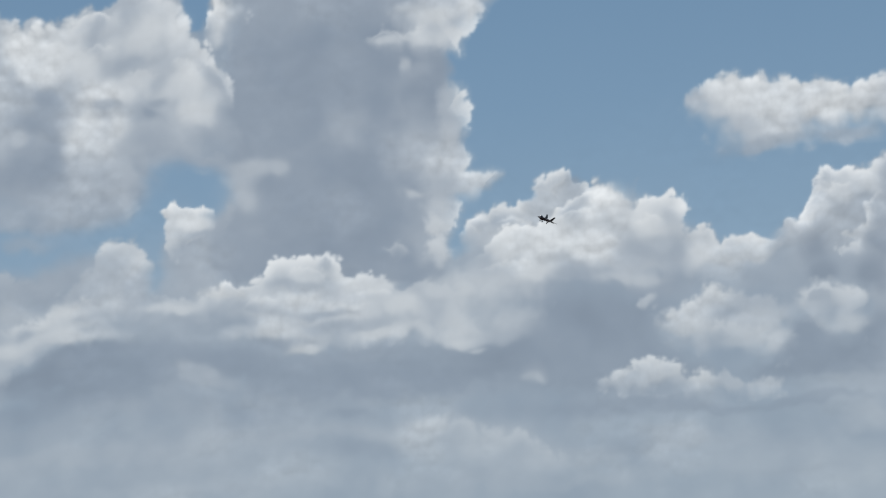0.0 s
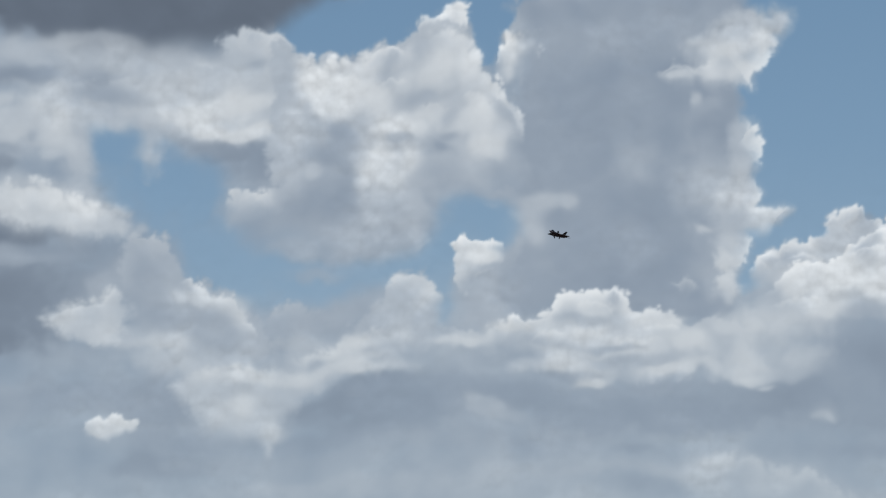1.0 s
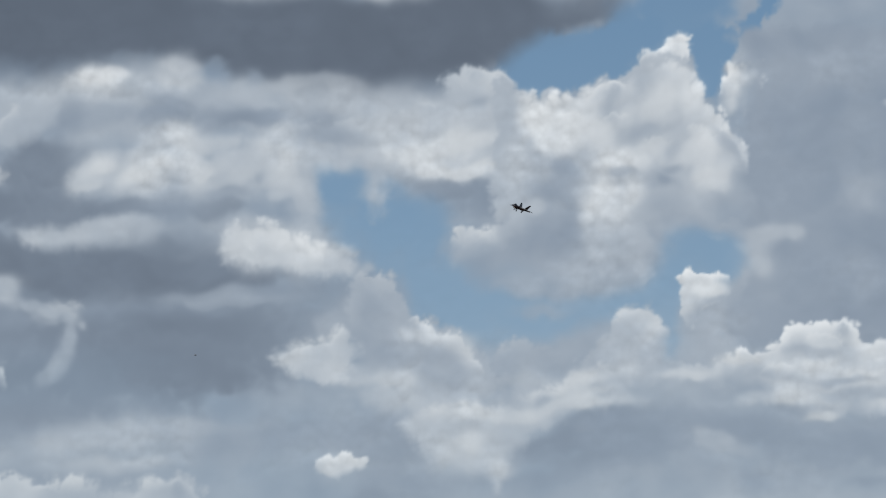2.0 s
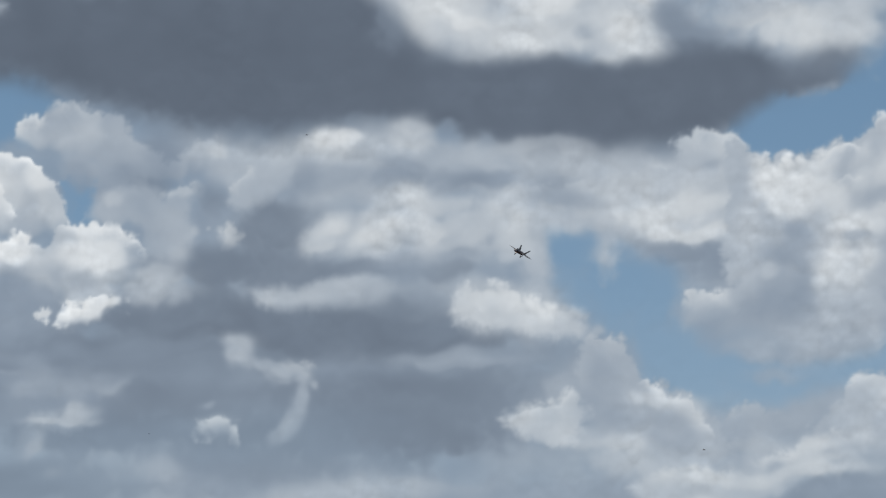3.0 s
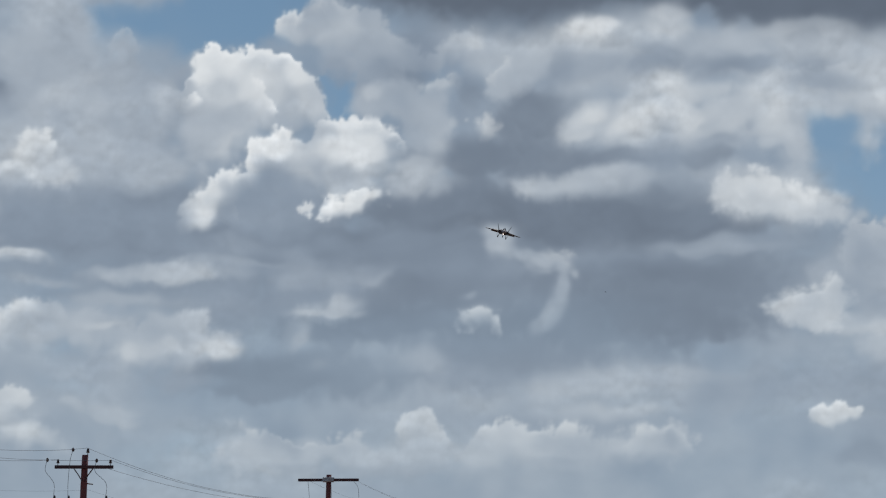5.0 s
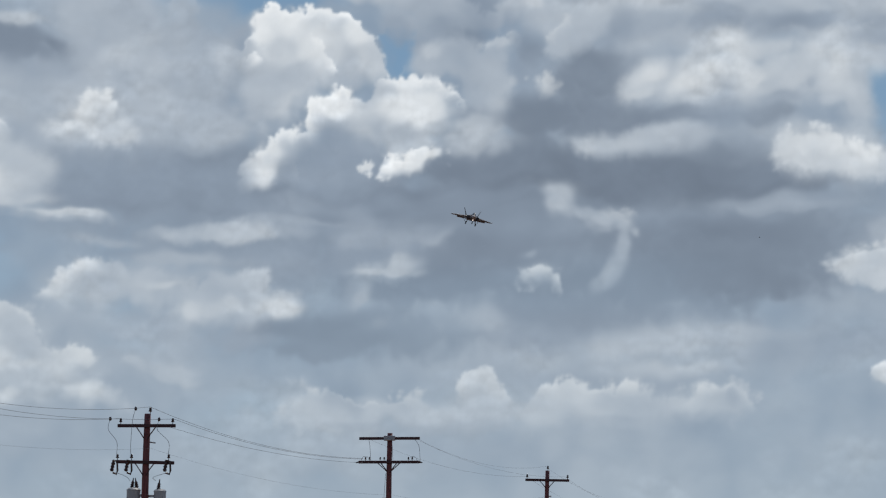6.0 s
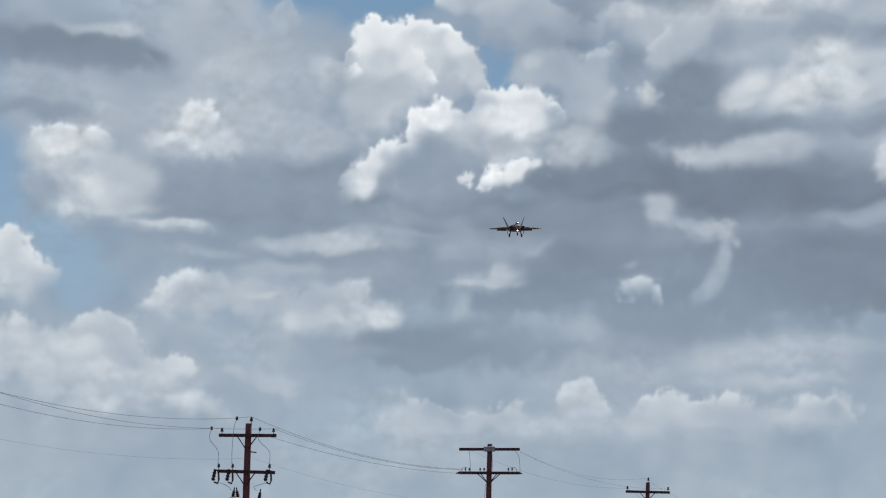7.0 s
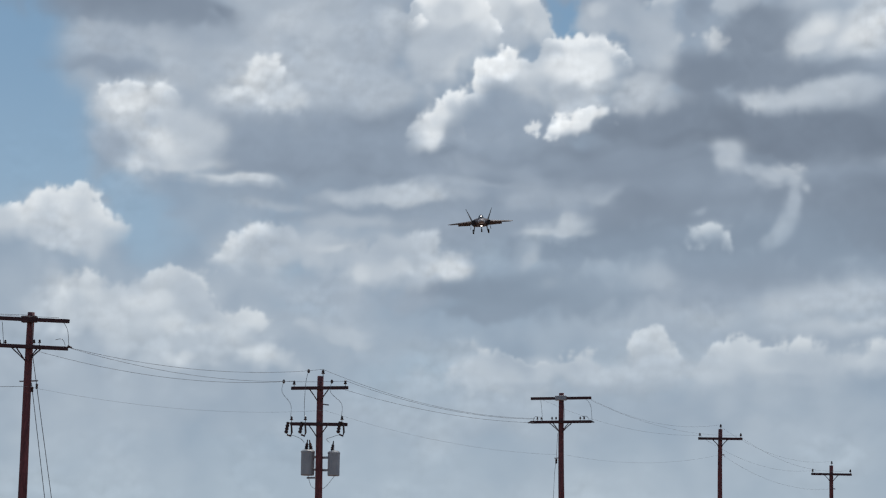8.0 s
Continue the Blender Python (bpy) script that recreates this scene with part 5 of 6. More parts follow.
mass(185, 0.1, 1, [(32.10, 10.47), (32.42, 10.88), (32.74, 11.29), (33.56, 11.50), (34.22, 11.55), (34.40, 12.04), (35.00, 12.17), (35.56, 11.89), (35.85, 11.91), (36.41, 11.54), (36.68, 11.31), (37.12, 11.35), (37.72, 11.51), (37.95, 11.21), (37.94, 10.64), (38.66, 10.65), (38.92, 10.28), (39.64, 10.33), (40.33, 10.09), (40.60, 9.85), (37.68, 9.23), (37.37, 8.97), (36.23, 9.12), (34.79, 9.29), (34.17, 8.62), (33.72, 8.36), (33.03, 8.98), (32.49, 9.58), (32.37, 10.09)])
mist(168, 0.65, [(33.17, 11.19, 0.73, 0.17), (36.60, 10.17, 0.73, 0.36), (37.47, 10.25, 0.36, 0.57), (35.39, 9.54, 1.16, 0.26), (39.02, 9.84, 0.87, 0.29), (35.06, 11.07, 0.36, 0.21)], 0.4)
crest(218, 0.25, 0.06, 0.9, [(32.12, 10.68), (32.50, 11.02), (32.89, 11.31), (33.56, 11.50), (34.22, 11.51)])
crest(222, 0.25, 0.05, 0.9, [(34.20, 11.60), (34.43, 12.01), (35.00, 12.17), (35.49, 11.97), (35.85, 11.83), (36.48, 11.44)])
crest(226, 0.3, 0.05, 0.95, [(32.37, 10.09), (32.69, 10.43), (33.15, 10.76), (33.74, 10.94), (34.33, 10.97), (34.72, 11.31), (35.25, 11.63), (35.84, 11.73), (36.26, 11.48), (36.44, 11.04)])
crest(228, 0.25, 0.05, 0.9, [(36.45, 11.15), (37.05, 11.31), (37.64, 11.49), (37.92, 11.33), (37.97, 10.71)])
crest(218, 0.25, 0.06, 0.9, [(37.78, 10.51), (38.01, 10.66), (38.66, 10.61), (38.84, 10.28), (39.64, 10.29), (40.48, 10.07)])
mist(212, 0.7, [(33.41, 10.39, 0.87, 0.43), (34.88, 10.58, 0.73, 0.50), (36.09, 11.21, 0.58, 0.43), (37.08, 10.85, 0.65, 0.43), (35.73, 10.23, 0.73, 0.43), (34.09, 9.63, 0.72, 0.36), (38.19, 10.19, 0.58, 0.36)], 0.4)
mist(198, 0.6, [(32.92, 9.56, 0.58, 0.43), (33.30, 8.67, 0.72, 0.36), (36.54, 9.46, 0.87, 0.21), (39.46, 9.95, 0.87, 0.26)], 0.4)
mist(147, 0.6, [(35.29, 8.11, 1.44, 0.57)], 0.4)
mass(195, 0.1, 0.8, [(36.50, 8.46), (36.64, 8.88), (37.02, 9.02), (37.08, 8.92), (36.91, 8.64), (36.61, 8.38)])
mass(172, 0.1, 1, [(40.22, 10.38), (40.65, 10.49), (40.95, 10.60), (41.28, 11.07), (41.44, 11.55), (41.76, 11.70), (42.19, 11.72), (42.61, 11.65), (42.85, 11.91), (43.35, 12.00), (44.20, 12.05), (43.71, 7.04), (42.64, 7.41), (42.27, 8.01), (42.24, 9.14), (41.53, 9.20), (41.11, 9.24), (40.57, 9.57), (40.19, 10.03)])
mist(140, 0.7, [(41.18, 9.94, 0.44, 0.57), (42.73, 9.94, 0.44, 0.71), (42.51, 9.12, 0.58, 0.43), (41.27, 9.37, 0.43, 0.29)], 0.4)
mist(205, 0.6, [(41.86, 11.16, 0.51, 0.43), (42.57, 11.23, 0.36, 0.36)], 0.4)
crest(226, 0.25, 0.05, 0.95, [(40.18, 10.31), (40.73, 10.51), (41.02, 10.60), (41.31, 11.14), (41.47, 11.59), (41.83, 11.70), (42.19, 11.72), (42.53, 11.55), (42.84, 11.84), (43.63, 11.97)])
crest(215, 0.2, 0.06, 0.8, [(41.87, 9.74), (41.77, 10.17), (42.05, 10.22), (42.49, 10.32), (42.76, 10.93), (43.12, 11.04)])
crest(222, 0.2, 0.05, 0.8, [(41.51, 9.70), (41.68, 9.97), (42.02, 9.87), (42.32, 10.05)])
mist(145, 0.7, [(40.96, 7.55, 0.58, 0.71), (42.05, 7.18, 0.86, 0.57), (41.18, 6.83, 1.15, 0.21), (42.69, 7.97, 0.43, 0.57)], 0.4)
mass(182, 0.12, 1, [(37.09, 8.13), (37.41, 8.54), (38.08, 8.77), (38.39, 9.10), (39.10, 8.98), (39.79, 8.78), (40.35, 8.59), (40.80, 8.91), (41.66, 8.98), (42.46, 8.56), (42.34, 8.00), (42.23, 7.59), (41.69, 7.77), (41.01, 8.11), (40.45, 8.16), (40.45, 7.31), (40.08, 7.12), (39.40, 7.53), (38.54, 7.45), (37.55, 7.60)])
crest(208, 0.35, 0.12, 0.8, [(37.09, 8.06), (37.48, 8.50), (38.15, 8.77), (38.46, 9.06), (39.23, 8.90)])
crest(214, 0.35, 0.14, 0.7, [(40.33, 8.45), (40.79, 8.77), (41.64, 8.84), (42.46, 8.53), (42.51, 8.34)])
crest(208, 0.3, 0.1, 0.7, [(38.16, 8.05), (38.75, 8.22), (39.30, 7.97), (40.02, 8.05)])
mist(160, 0.6, [(39.06, 8.55, 0.43, 0.17)], 0.4)
mist(204, 0.6, [(40.12, 7.62, 0.36, 0.36), (41.99, 8.03, 0.58, 0.29), (37.89, 8.22, 0.58, 0.36)], 0.4)
mass(188, 0.1, 0.9, [(35.34, 6.82), (35.93, 7.00), (36.53, 7.31), (37.24, 7.29), (37.66, 7.16), (38.00, 6.92), (38.64, 6.91), (38.91, 6.74), (39.90, 6.71), (40.09, 6.42), (39.86, 6.29), (37.46, 6.42), (35.75, 6.58)])
crest(211, 0.2, 0.08, 0.9, [(35.48, 6.79), (36.00, 6.99), (36.52, 7.29), (37.24, 7.26), (37.69, 7.12), (38.00, 6.90), (38.71, 6.87)])
mist(192, 0.7, [(33.70, 7.07, 0.26, 0.20)], 0.4)
mist(150, 0.6, [(38.15, 6.13, 2.16, 0.14), (40.97, 6.06, 1.44, 0.17), (23.17, 7.33, 2.16, 0.29), (28.30, 7.10, 2.30, 0.36), (29.12, 6.34, 0.86, 0.21), (36.01, 6.21, 2.16, 0.21)], 0.4)
mass(181, 0.3, 0.65, [(30.10, 5.86), (31.12, 6.16), (31.71, 6.26), (32.69, 5.85), (33.54, 5.66), (33.94, 5.27), (35.36, 5.11), (35.92, 4.93), (34.47, 4.60), (33.05, 4.76), (31.64, 5.13), (30.51, 5.41)])
crest(192, 0.35, 0.15, 0.6, [(30.10, 5.79), (30.98, 6.09), (31.70, 6.22), (32.83, 5.77), (33.68, 5.58), (34.08, 5.19), (35.36, 5.11)])
mass(180, 0.35, 0.6, [(36.50, 5.04), (37.25, 5.49), (38.10, 5.57), (39.23, 5.42), (40.20, 5.28), (41.56, 4.82), (43.47, 4.54), (43.39, 3.71), (38.70, 4.18), (37.03, 4.58)])
mist(182, 0.6, [(42.16, 5.34, 0.86, 0.57)], 0.4)
mist(170, 0.5, [(31.61, 4.63, 2.87, 0.43), (25.95, 5.93, 2.15, 0.43), (24.51, 5.15, 3.59, 0.43)], 0.4)
mist(178, 0.6, [(25.02, 7.54, 0.29, 0.29), (25.44, 7.38, 0.72, 0.36), (25.31, 7.59, 0.43, 0.29)], 0.4)
mass(182, 0.15, 1, [(38.19, 13.40), (38.41, 13.74), (38.80, 14.06), (39.40, 14.33), (39.83, 14.18), (40.56, 14.33), (41.26, 14.05), (41.85, 14.13), (42.18, 13.88), (42.37, 13.65), (42.97, 13.87), (44.39, 13.86), (44.23, 12.33), (43.12, 12.52), (41.99, 12.56), (41.11, 12.33), (40.23, 12.23), (39.38, 12.40), (38.70, 12.93)])
crest(216, 0.4, 0.1, 0.95, [(38.23, 13.40), (38.73, 14.07), (39.40, 14.33), (39.96, 14.10), (40.56, 14.33), (41.26, 14.02), (41.84, 14.10), (42.24, 13.74), (42.96, 13.85), (44.10, 13.86)])
mist(160, 0.7, [(40.12, 12.52, 1.17, 0.26), (42.28, 12.60, 0.88, 0.21)], 0.4)
mist(205, 0.6, [(39.92, 13.61, 1.18, 0.43), (41.64, 13.44, 0.73, 0.36)], 0.4)
crest(214, 0.14, 0.06, 0.7, [(33.16, 10.98), (33.54, 11.17), (33.97, 11.04), (34.17, 10.84)])
crest(214, 0.14, 0.06, 0.7, [(34.69, 10.88), (35.00, 11.14), (35.43, 11.14), (35.71, 10.88)])
crest(216, 0.14, 0.06, 0.7, [(35.52, 11.32), (35.90, 11.48), (36.25, 11.31)])
crest(210, 0.14, 0.07, 0.7, [(36.64, 10.74), (37.09, 10.92), (37.51, 10.79)])
crest(206, 0.16, 0.08, 0.6, [(32.65, 9.79), (33.10, 10.05), (33.68, 10.05), (34.10, 9.77)])
crest(212, 0.14, 0.07, 0.7, [(27.57, 9.99), (28.01, 10.18), (28.59, 10.11), (29.01, 9.85)])
crest(206, 0.14, 0.08, 0.6, [(26.38, 9.33), (26.97, 9.52), (27.53, 9.28)])
crest(206, 0.14, 0.08, 0.6, [(29.28, 9.40), (29.87, 9.56), (30.44, 9.34)])
crest(210, 0.12, 0.06, 0.7, [(41.49, 11.05), (41.87, 11.30), (42.28, 11.19)])
crest(208, 0.12, 0.06, 0.6, [(21.57, 15.98), (22.01, 16.12), (22.43, 15.90)])
crest(210, 0.14, 0.07, 0.6, [(22.72, 15.83), (23.16, 16.03), (23.59, 15.81)])
crest(210, 0.14, 0.07, 0.6, [(23.72, 15.24), (24.23, 15.49), (24.74, 15.29)])
crest(210, 0.14, 0.07, 0.6, [(24.89, 15.50), (25.41, 15.63), (25.83, 15.19)])
crest(204, 0.14, 0.08, 0.6, [(22.38, 14.00), (22.81, 14.21), (23.24, 13.91)])
crest(200, 0.14, 0.08, 0.6, [(30.07, 10.58), (30.52, 10.77), (30.94, 10.53)])
mist(150, 0.5, [(28.40, 9.16, 0.87, 0.14), (23.40, 14.40, 0.44, 0.21), (24.86, 14.58, 0.44, 0.20)], 0.4)
mist(212, 0.7, [(25.18, 11.60, 0.41, 0.20), (25.54, 11.67, 0.20, 0.17)], 0.4)
mist(203, 0.6, [(20.95, 8.61, 1.16, 0.20), (22.51, 8.77, 0.58, 0.20), (22.10, 9.21, 0.43, 0.20)], 0.4)
mist(150, 0.7, [(41.17, 7.46, 0.65, 0.40)], 0.4)
mist(192, 0.7, [(39.46, 8.24, 0.87, 0.43), (40.12, 8.40, 0.58, 0.31), (39.00, 7.85, 0.87, 0.26), (40.29, 7.60, 0.26, 0.34), (41.05, 8.53, 0.58, 0.26)], 0.4)
mist(176, 0.5, [(38.28, 7.76, 0.87, 0.23), (32.98, 8.26, 0.58, 0.29)], 0.4)


def stirred(picture):
    """The picture, its forms curled a little at several sizes."""
    x = (AZ + 0.07 * CURVE_A + 0.035 * TWIST_A - AZ0) / STEP
    y = (EL + 0.07 * CURVE_B + 0.035 * TWIST_B - EL0) / STEP
    x, y = np.clip(x, 0, AZ.shape[1] - 1.001), np.clip(y, 0, AZ.shape[0] - 1.001)
    i, j = y.astype(int), x.astype(int)
    u, v = (x - j)[..., None], (y - i)[..., None]
    return (picture[i, j] * (1 - u) + picture[i, j + 1] * u) * (1 - v) + (picture[i + 1, j] * (1 - u) + picture[i + 1, j + 1] * u) * v


PICTURE = stirred(PICTURE)
# painted light on knobs and shade in creases, on all cloud, most on white
slope = -np.gradient(blurred(ROUND, 1), STEP, axis=0)
slope = np.clip(slope / slope.std(), -2, 2)
white = PICTURE.mean(-1)
is_cloud = smooth(0.36, 0.22, 1 - PICTURE[..., 0] / PICTURE[..., 2])
patchy = 0.2 + 0.8 * smooth(-0.3, 0.7, CURL)
PICTURE *= (1 + is_cloud * patchy * (0.005 + 0.023 * smooth(145, 210, white)) * (slope + 0.6 * ROUND + 0.35 * KNOBS) + 0.03 * smooth(165, 212, white))[..., None]

# thin haze that thickens towards the horizon
haze = 0.62 * np.exp(-np.maximum(EL - 1.5, 0) / 3.6)[..., None]
PICTURE += haze * (np.array((166, 184, 197)) - PICTURE)


def far_sky(az, el):
    """The rest of the sky round about, with scattered cloud of the same kind."""
    x, y = az * 0.8, el * 1.2
    body = fractal(x, y, 14, 6, 131) + 0.2
    tone = 150 + 55 * fractal(x + 3, y + 2, 7, 5, 151)
    alpha = smooth(-0.15, 0.5, body)[..., None] * 0.9
    base = clear_sky(el)
    return base + alpha * (tint(tone) - base)


def build_sky():
    azs = np.concatenate([np.arange(AZ1 + 1.5, 360 + AZ0 - 0.5, 1.5), az_line + 360])
    els = np.concatenate([[-0.6, 0.0], el_line, np.arange(EL1 + 0.6, 50, 0.9)])
    A, E = np.meshgrid(azs, els)
    colour = far_sky(A, E)
    n_el, n_az, e0 = len(el_line), len(az_line), 2
    a0 = len(azs) - n_az
    edge_fade = np.minimum(smooth(0, 1.5, AZ - AZ0), smooth(0, 1.5, az_line[-1] - AZ)) * smooth(0, 1.2, el_line[-1] - EL)
    block = np.s_[e0:e0 + n_el, a0:a0 + n_az]
    colour[block] += edge_fade[..., None] * (PICTURE - colour[block])
    colour = np.clip(colour / 255, 0, 1)
    linear = np.where(colour > 0.04, ((colour + 0.055) / 1.055) ** 2.4, colour / 12.92)
    ra, re = np.radians(A), np.radians(E)
    co = np.stack([SKY_R * np.cos(re) * np.sin(ra), SKY_R * np.cos(re) * np.cos(ra), SKY_R * np.sin(re) + EYE[2]], -1).reshape(-1, 3)
    rows, cols = A.shape
    i, j = np.meshgrid(np.arange(rows - 1), np.arange(cols), indexing="ij")
    k = (j + 1) % cols
    quads = np.stack([i * cols + j, (i + 1) * cols + j, (i + 1) * cols + k, i * cols + k], -1).reshape(-1, 4)
    me = bpy.data.meshes.new("backdrop")
    me.vertices.add(len(co))
    me.vertices.foreach_set("co", co.astype(np.float32).ravel())
    me.loops.add(quads.size)
    me.loops.foreach_set("vertex_index", quads.astype(np.int32).ravel())
    me.polygons.add(len(quads))
    me.polygons.foreach_set("loop_start", np.arange(0, quads.size, 4, dtype=np.int32))
    me.update(calc_edges=True)
    layer = me.color_attributes.new("sky_tint", "FLOAT_COLOR", "POINT")
    rgba = np.ones((len(co), 4), np.float32)
    rgba[:, :3] = linear.reshape(-1, 3)
    layer.data.foreach_set("color", rgba.ravel())
    mat = bpy.data.materials.new("far_sky")
    mat.use_nodes = True
    n, l = mat.node_tree.nodes, mat.node_tree.links
    n.clear()
    out, em, at = n.new("ShaderNodeOutputMaterial"), n.new("ShaderNodeEmission"), n.new("ShaderNodeAttribute")
    at.attribute_name = "sky_tint"
    l.new(at.outputs["Color"], em.inputs["Color"])
    l.new(em.outputs[0], out.inputs["Surface"])
    me.materials.append(mat)
    tagged(new("backdrop", me), "blue sky with heaped white and grey cumulus clouds", "sky", kind="structure")


build_sky()


# ---- ground ----
# never in view: added as a reddish reflector below jet and poles
def build_ground():
    bm = bmesh.new()
    rings = [[bm.verts.new((r * math.cos(k * math.tau / 96), r * math.sin(k * math.tau / 96), 0)) for k in range(96)]
             for r in (15, 60, 200, 700, 2000, 4560)]
    bm.faces.new(rings[0])
    for r1, r2 in zip(rings, rings[1:]):
        for k in range(96):
            bm.faces.new((r1[k], r1[(k + 1) % 96], r2[(k + 1) % 96], r2[k]))
    ob = part("ground", bm, BOUNCE_GROUND)
    tagged(ob, "flat unseen ground, reddish-brown to bounce warm light upwards", "ground", kind="structure")


build_ground()


# ---- the power line ----
LINE_AT, LINE_STEP = Vector((-13.4, 73.0, 0)), Vector((8.84, 13.61, 0))
ALONG = {-1: -1.0, 0: 0.0, 1: 1.0, 2: 2.15, 3: 3.13, 4: 4.0}  # uneven spans
ARM_TURN, AX = -14.0, 0.87  # the arms stand a little askew to the line


def pole_foot(k):
    return LINE_AT + LINE_STEP * ALONG[k]


def insulator(bm, at, s=1.0):
    """A pin insulator: two skirts and a head, standing on at."""
    x, y, z = at
    turned(bm, [(0.012 * s, -0.02), (0.014 * s, 0.08 * s), (0.06 * s, 0.08 * s), (0.065 * s, 0.11 * s), (0.035 * s, 0.14 * s), (0.05 * s, 0.15 * s),
                (0.048 * s, 0.18 * s), (0.03 * s, 0.22 * s), (0.012 * s, 0.235 * s)], pose(x, y, z), 10)


def crossarm(thing, z, length, lift=0.0, shift=0.0):
    bm = bmesh.new()
    length *= AX
    bar(bm, (-length / 2 + shift, -0.15, z), (length / 2 + shift, -0.15, z + lift), 0.10, 0.125, 0.012)
    return part("crossarm", bm, ARM_WOOD, thing)


def brace_pair(thing, z, reach, drop):
    reach *= AX
    for s in (-1, 1):
        bm = bmesh.new()
        tube(bm, [(s * 0.06, -0.15, z - drop), (s * reach * 0.45, -0.2, z - drop * 0.62), (s * reach, -0.21, z - 0.03)], 0.022, 6)
        part("brace", bm, ARM_WOOD, thing)


def shaft(thing, top, r_top=0.115, r_foot=0.17):
    bm = bmesh.new()
    n = 16
    sections = []
    for i in range(n + 1):
        u = i / n
        r = r_foot + (r_top - r_foot) * u
        wob = 0.02 * math.sin(7 * u + top)
        sections.append([(wob + r * (1 + 0.03 * math.sin(3 * a + 5 * u)) * math.cos(a), r * math.sin(a), -0.3 + (top + 0.3) * u)
                         for a in [k * math.tau / 14 for k in range(14)]])
    loft(bm, sections)
    return part("shaft", bm, WOOD, thing, smooth=True)


def pole_thing(k, label, tilt):
    ob = tagged(new("utility_pole"), label, "utility pole", "poles of the power line")
    x, y, _ = pole_foot(k)
    ob.matrix_basis = pose(x, y, 0, 0, tilt, ARM_TURN)
    return ob


def arm_insulators(thing, spots, z, s=1.0):
    for x in spots:
        bm = bmesh.new()
        insulator(bm, (x * AX, -0.15, z), s)
        part("insulator", bm, PORCELAIN, thing)


def jumper(thing, points):
    """A loose connecting wire that sags through its points."""
    bm = bmesh.new()
    pts = []
    p = [Vector((q[0] * AX, -q[1], q[2])) for q in points]
    p = [p[0]] + p + [p[-1]]
    for a, b, c, d in zip(p, p[1:], p[2:], p[3:]):
        for i in range(6):
            u = i / 6
            pts.append(0.5 * ((2 * b) + (c - a) * u + (2 * a - 5 * b + 4 * c - d) * u * u + (3 * b - a - 3 * c + d) * u ** 3))
    tube(bm, pts + [p[-1]], 0.009, 5)
    part("jumper_wire", bm, CABLE, thing)


def dead_end_pole(k, top, tilt, guys, between, spots):
    """A pole with a heavy top arm for the far span and a lower double arm with dead-ended wires."""
    thing = pole_thing(k, "reddish-brown wooden pole with two crossarms and short insulators", tilt)
    shaft(thing, top)
    droop = 0.14 if guys else 0.0
    crossarm(thing, top - 0.25 + droop / 2, 3.2, -droop)
    bm = bmesh.new()
    bar(bm, (-0.26, -0.15, top - 0.24), (0.26, -0.15, top - 0.24), 0.17, 0.22, 0.03)
    part("arm_bracket", bm, ARM_WOOD if guys else STEEL, thing)
    low = top - between
    crossarm(thing, low + droop / 2, 3.2, -droop)
    brace_pair(thing, low, 0.62, 0.46)
    brace_pair(thing, low - 0.02, 0.42, 0.46)
    arm_insulators(thing, spots, low + 0.06, 0.75)
    for s in (-1, 1):
        jumper(thing, [(s * 1.08 if s < 0 else 1.36, 0.16, top - 0.32), (s * 1.02 if s < 0 else 1.58, 0.2, top - 0.62), (s * 0.97 if s < 0 else 1.64, 0.16, low + 0.02)])
    for s in (-1, 1):
        jumper(thing, [(s * 1.5, 0.16, low + 0.03), (s * 1.36, 0.16, low + 0.24), (s * 1.1, 0.16, low + 0.22)])
    jumper(thing, [(0.2, 0.16, low + 0.1), (0.18, 0.25, low + 0.7), (0.14, 0.16, top - 0.3)])
    for x in (-1.6, 1.6):
        bm = bmesh.new()
        rod(bm, (x * AX, -0.15, low), ((x + math.copysign(0.16, x)) * AX, -0.15, low - 0.03), 0.05, 0.02)
        part("dead_end_clamp", bm, PORCELAIN, thing)
    bm = bmesh.new()
    hold = low - (1.1 if guys else 1.62)
    rod(bm, (-0.34, 0.1, hold), (0.0 if not guys else 0.3, 0.1, hold + 0.02), 0.025)
    part("neutral_bracket", bm, STEEL, thing)
    if guys:
        for foot, z0, along in (((1.5, 1.2, 0.0), low - 0.3, 0.1), ((1.3, 0.9, 0.0), low - 1.15, 0.025)):
            bm = bmesh.new()
            tube(bm, [(0.1, 0.05, z0), foot], 0.012, 5)
            guy = part("guy_wire", bm, CABLE, thing)
            bm = bmesh.new()
            at = Vector((0.1, 0.05, z0)).lerp(Vector(foot), along)
            turned(bm, [(0.02, -0.09), (0.045, -0.06), (0.035, 0), (0.045, 0.06), (0.02, 0.09)], Matrix.Translation(at))
            part("guy_strain_insulator", bm, PORCELAIN, guy)
    else:
        bm = bmesh.new()
        tube(bm, [(-0.2, 0.1, low - 0.5), (-0.26, 0.1, low - 1.62), (-0.34, 0.1, low - 2.3), (-0.5, 0.1, low - 6.0), (-0.6, 0.1, 0.2)], 0.009, 5)
        part("drop_wire", bm, CABLE, thing)
        bm = bmesh.new()
        turned(bm, [(0.02, -0.12), (0.05, -0.08), (0.04, 0), (0.055, 0.06), (0.02, 0.1)], pose(-0.26, 0.1, low - 1.75))
        part("drop_insulator", bm, PORCELAIN, thing)
    return thing


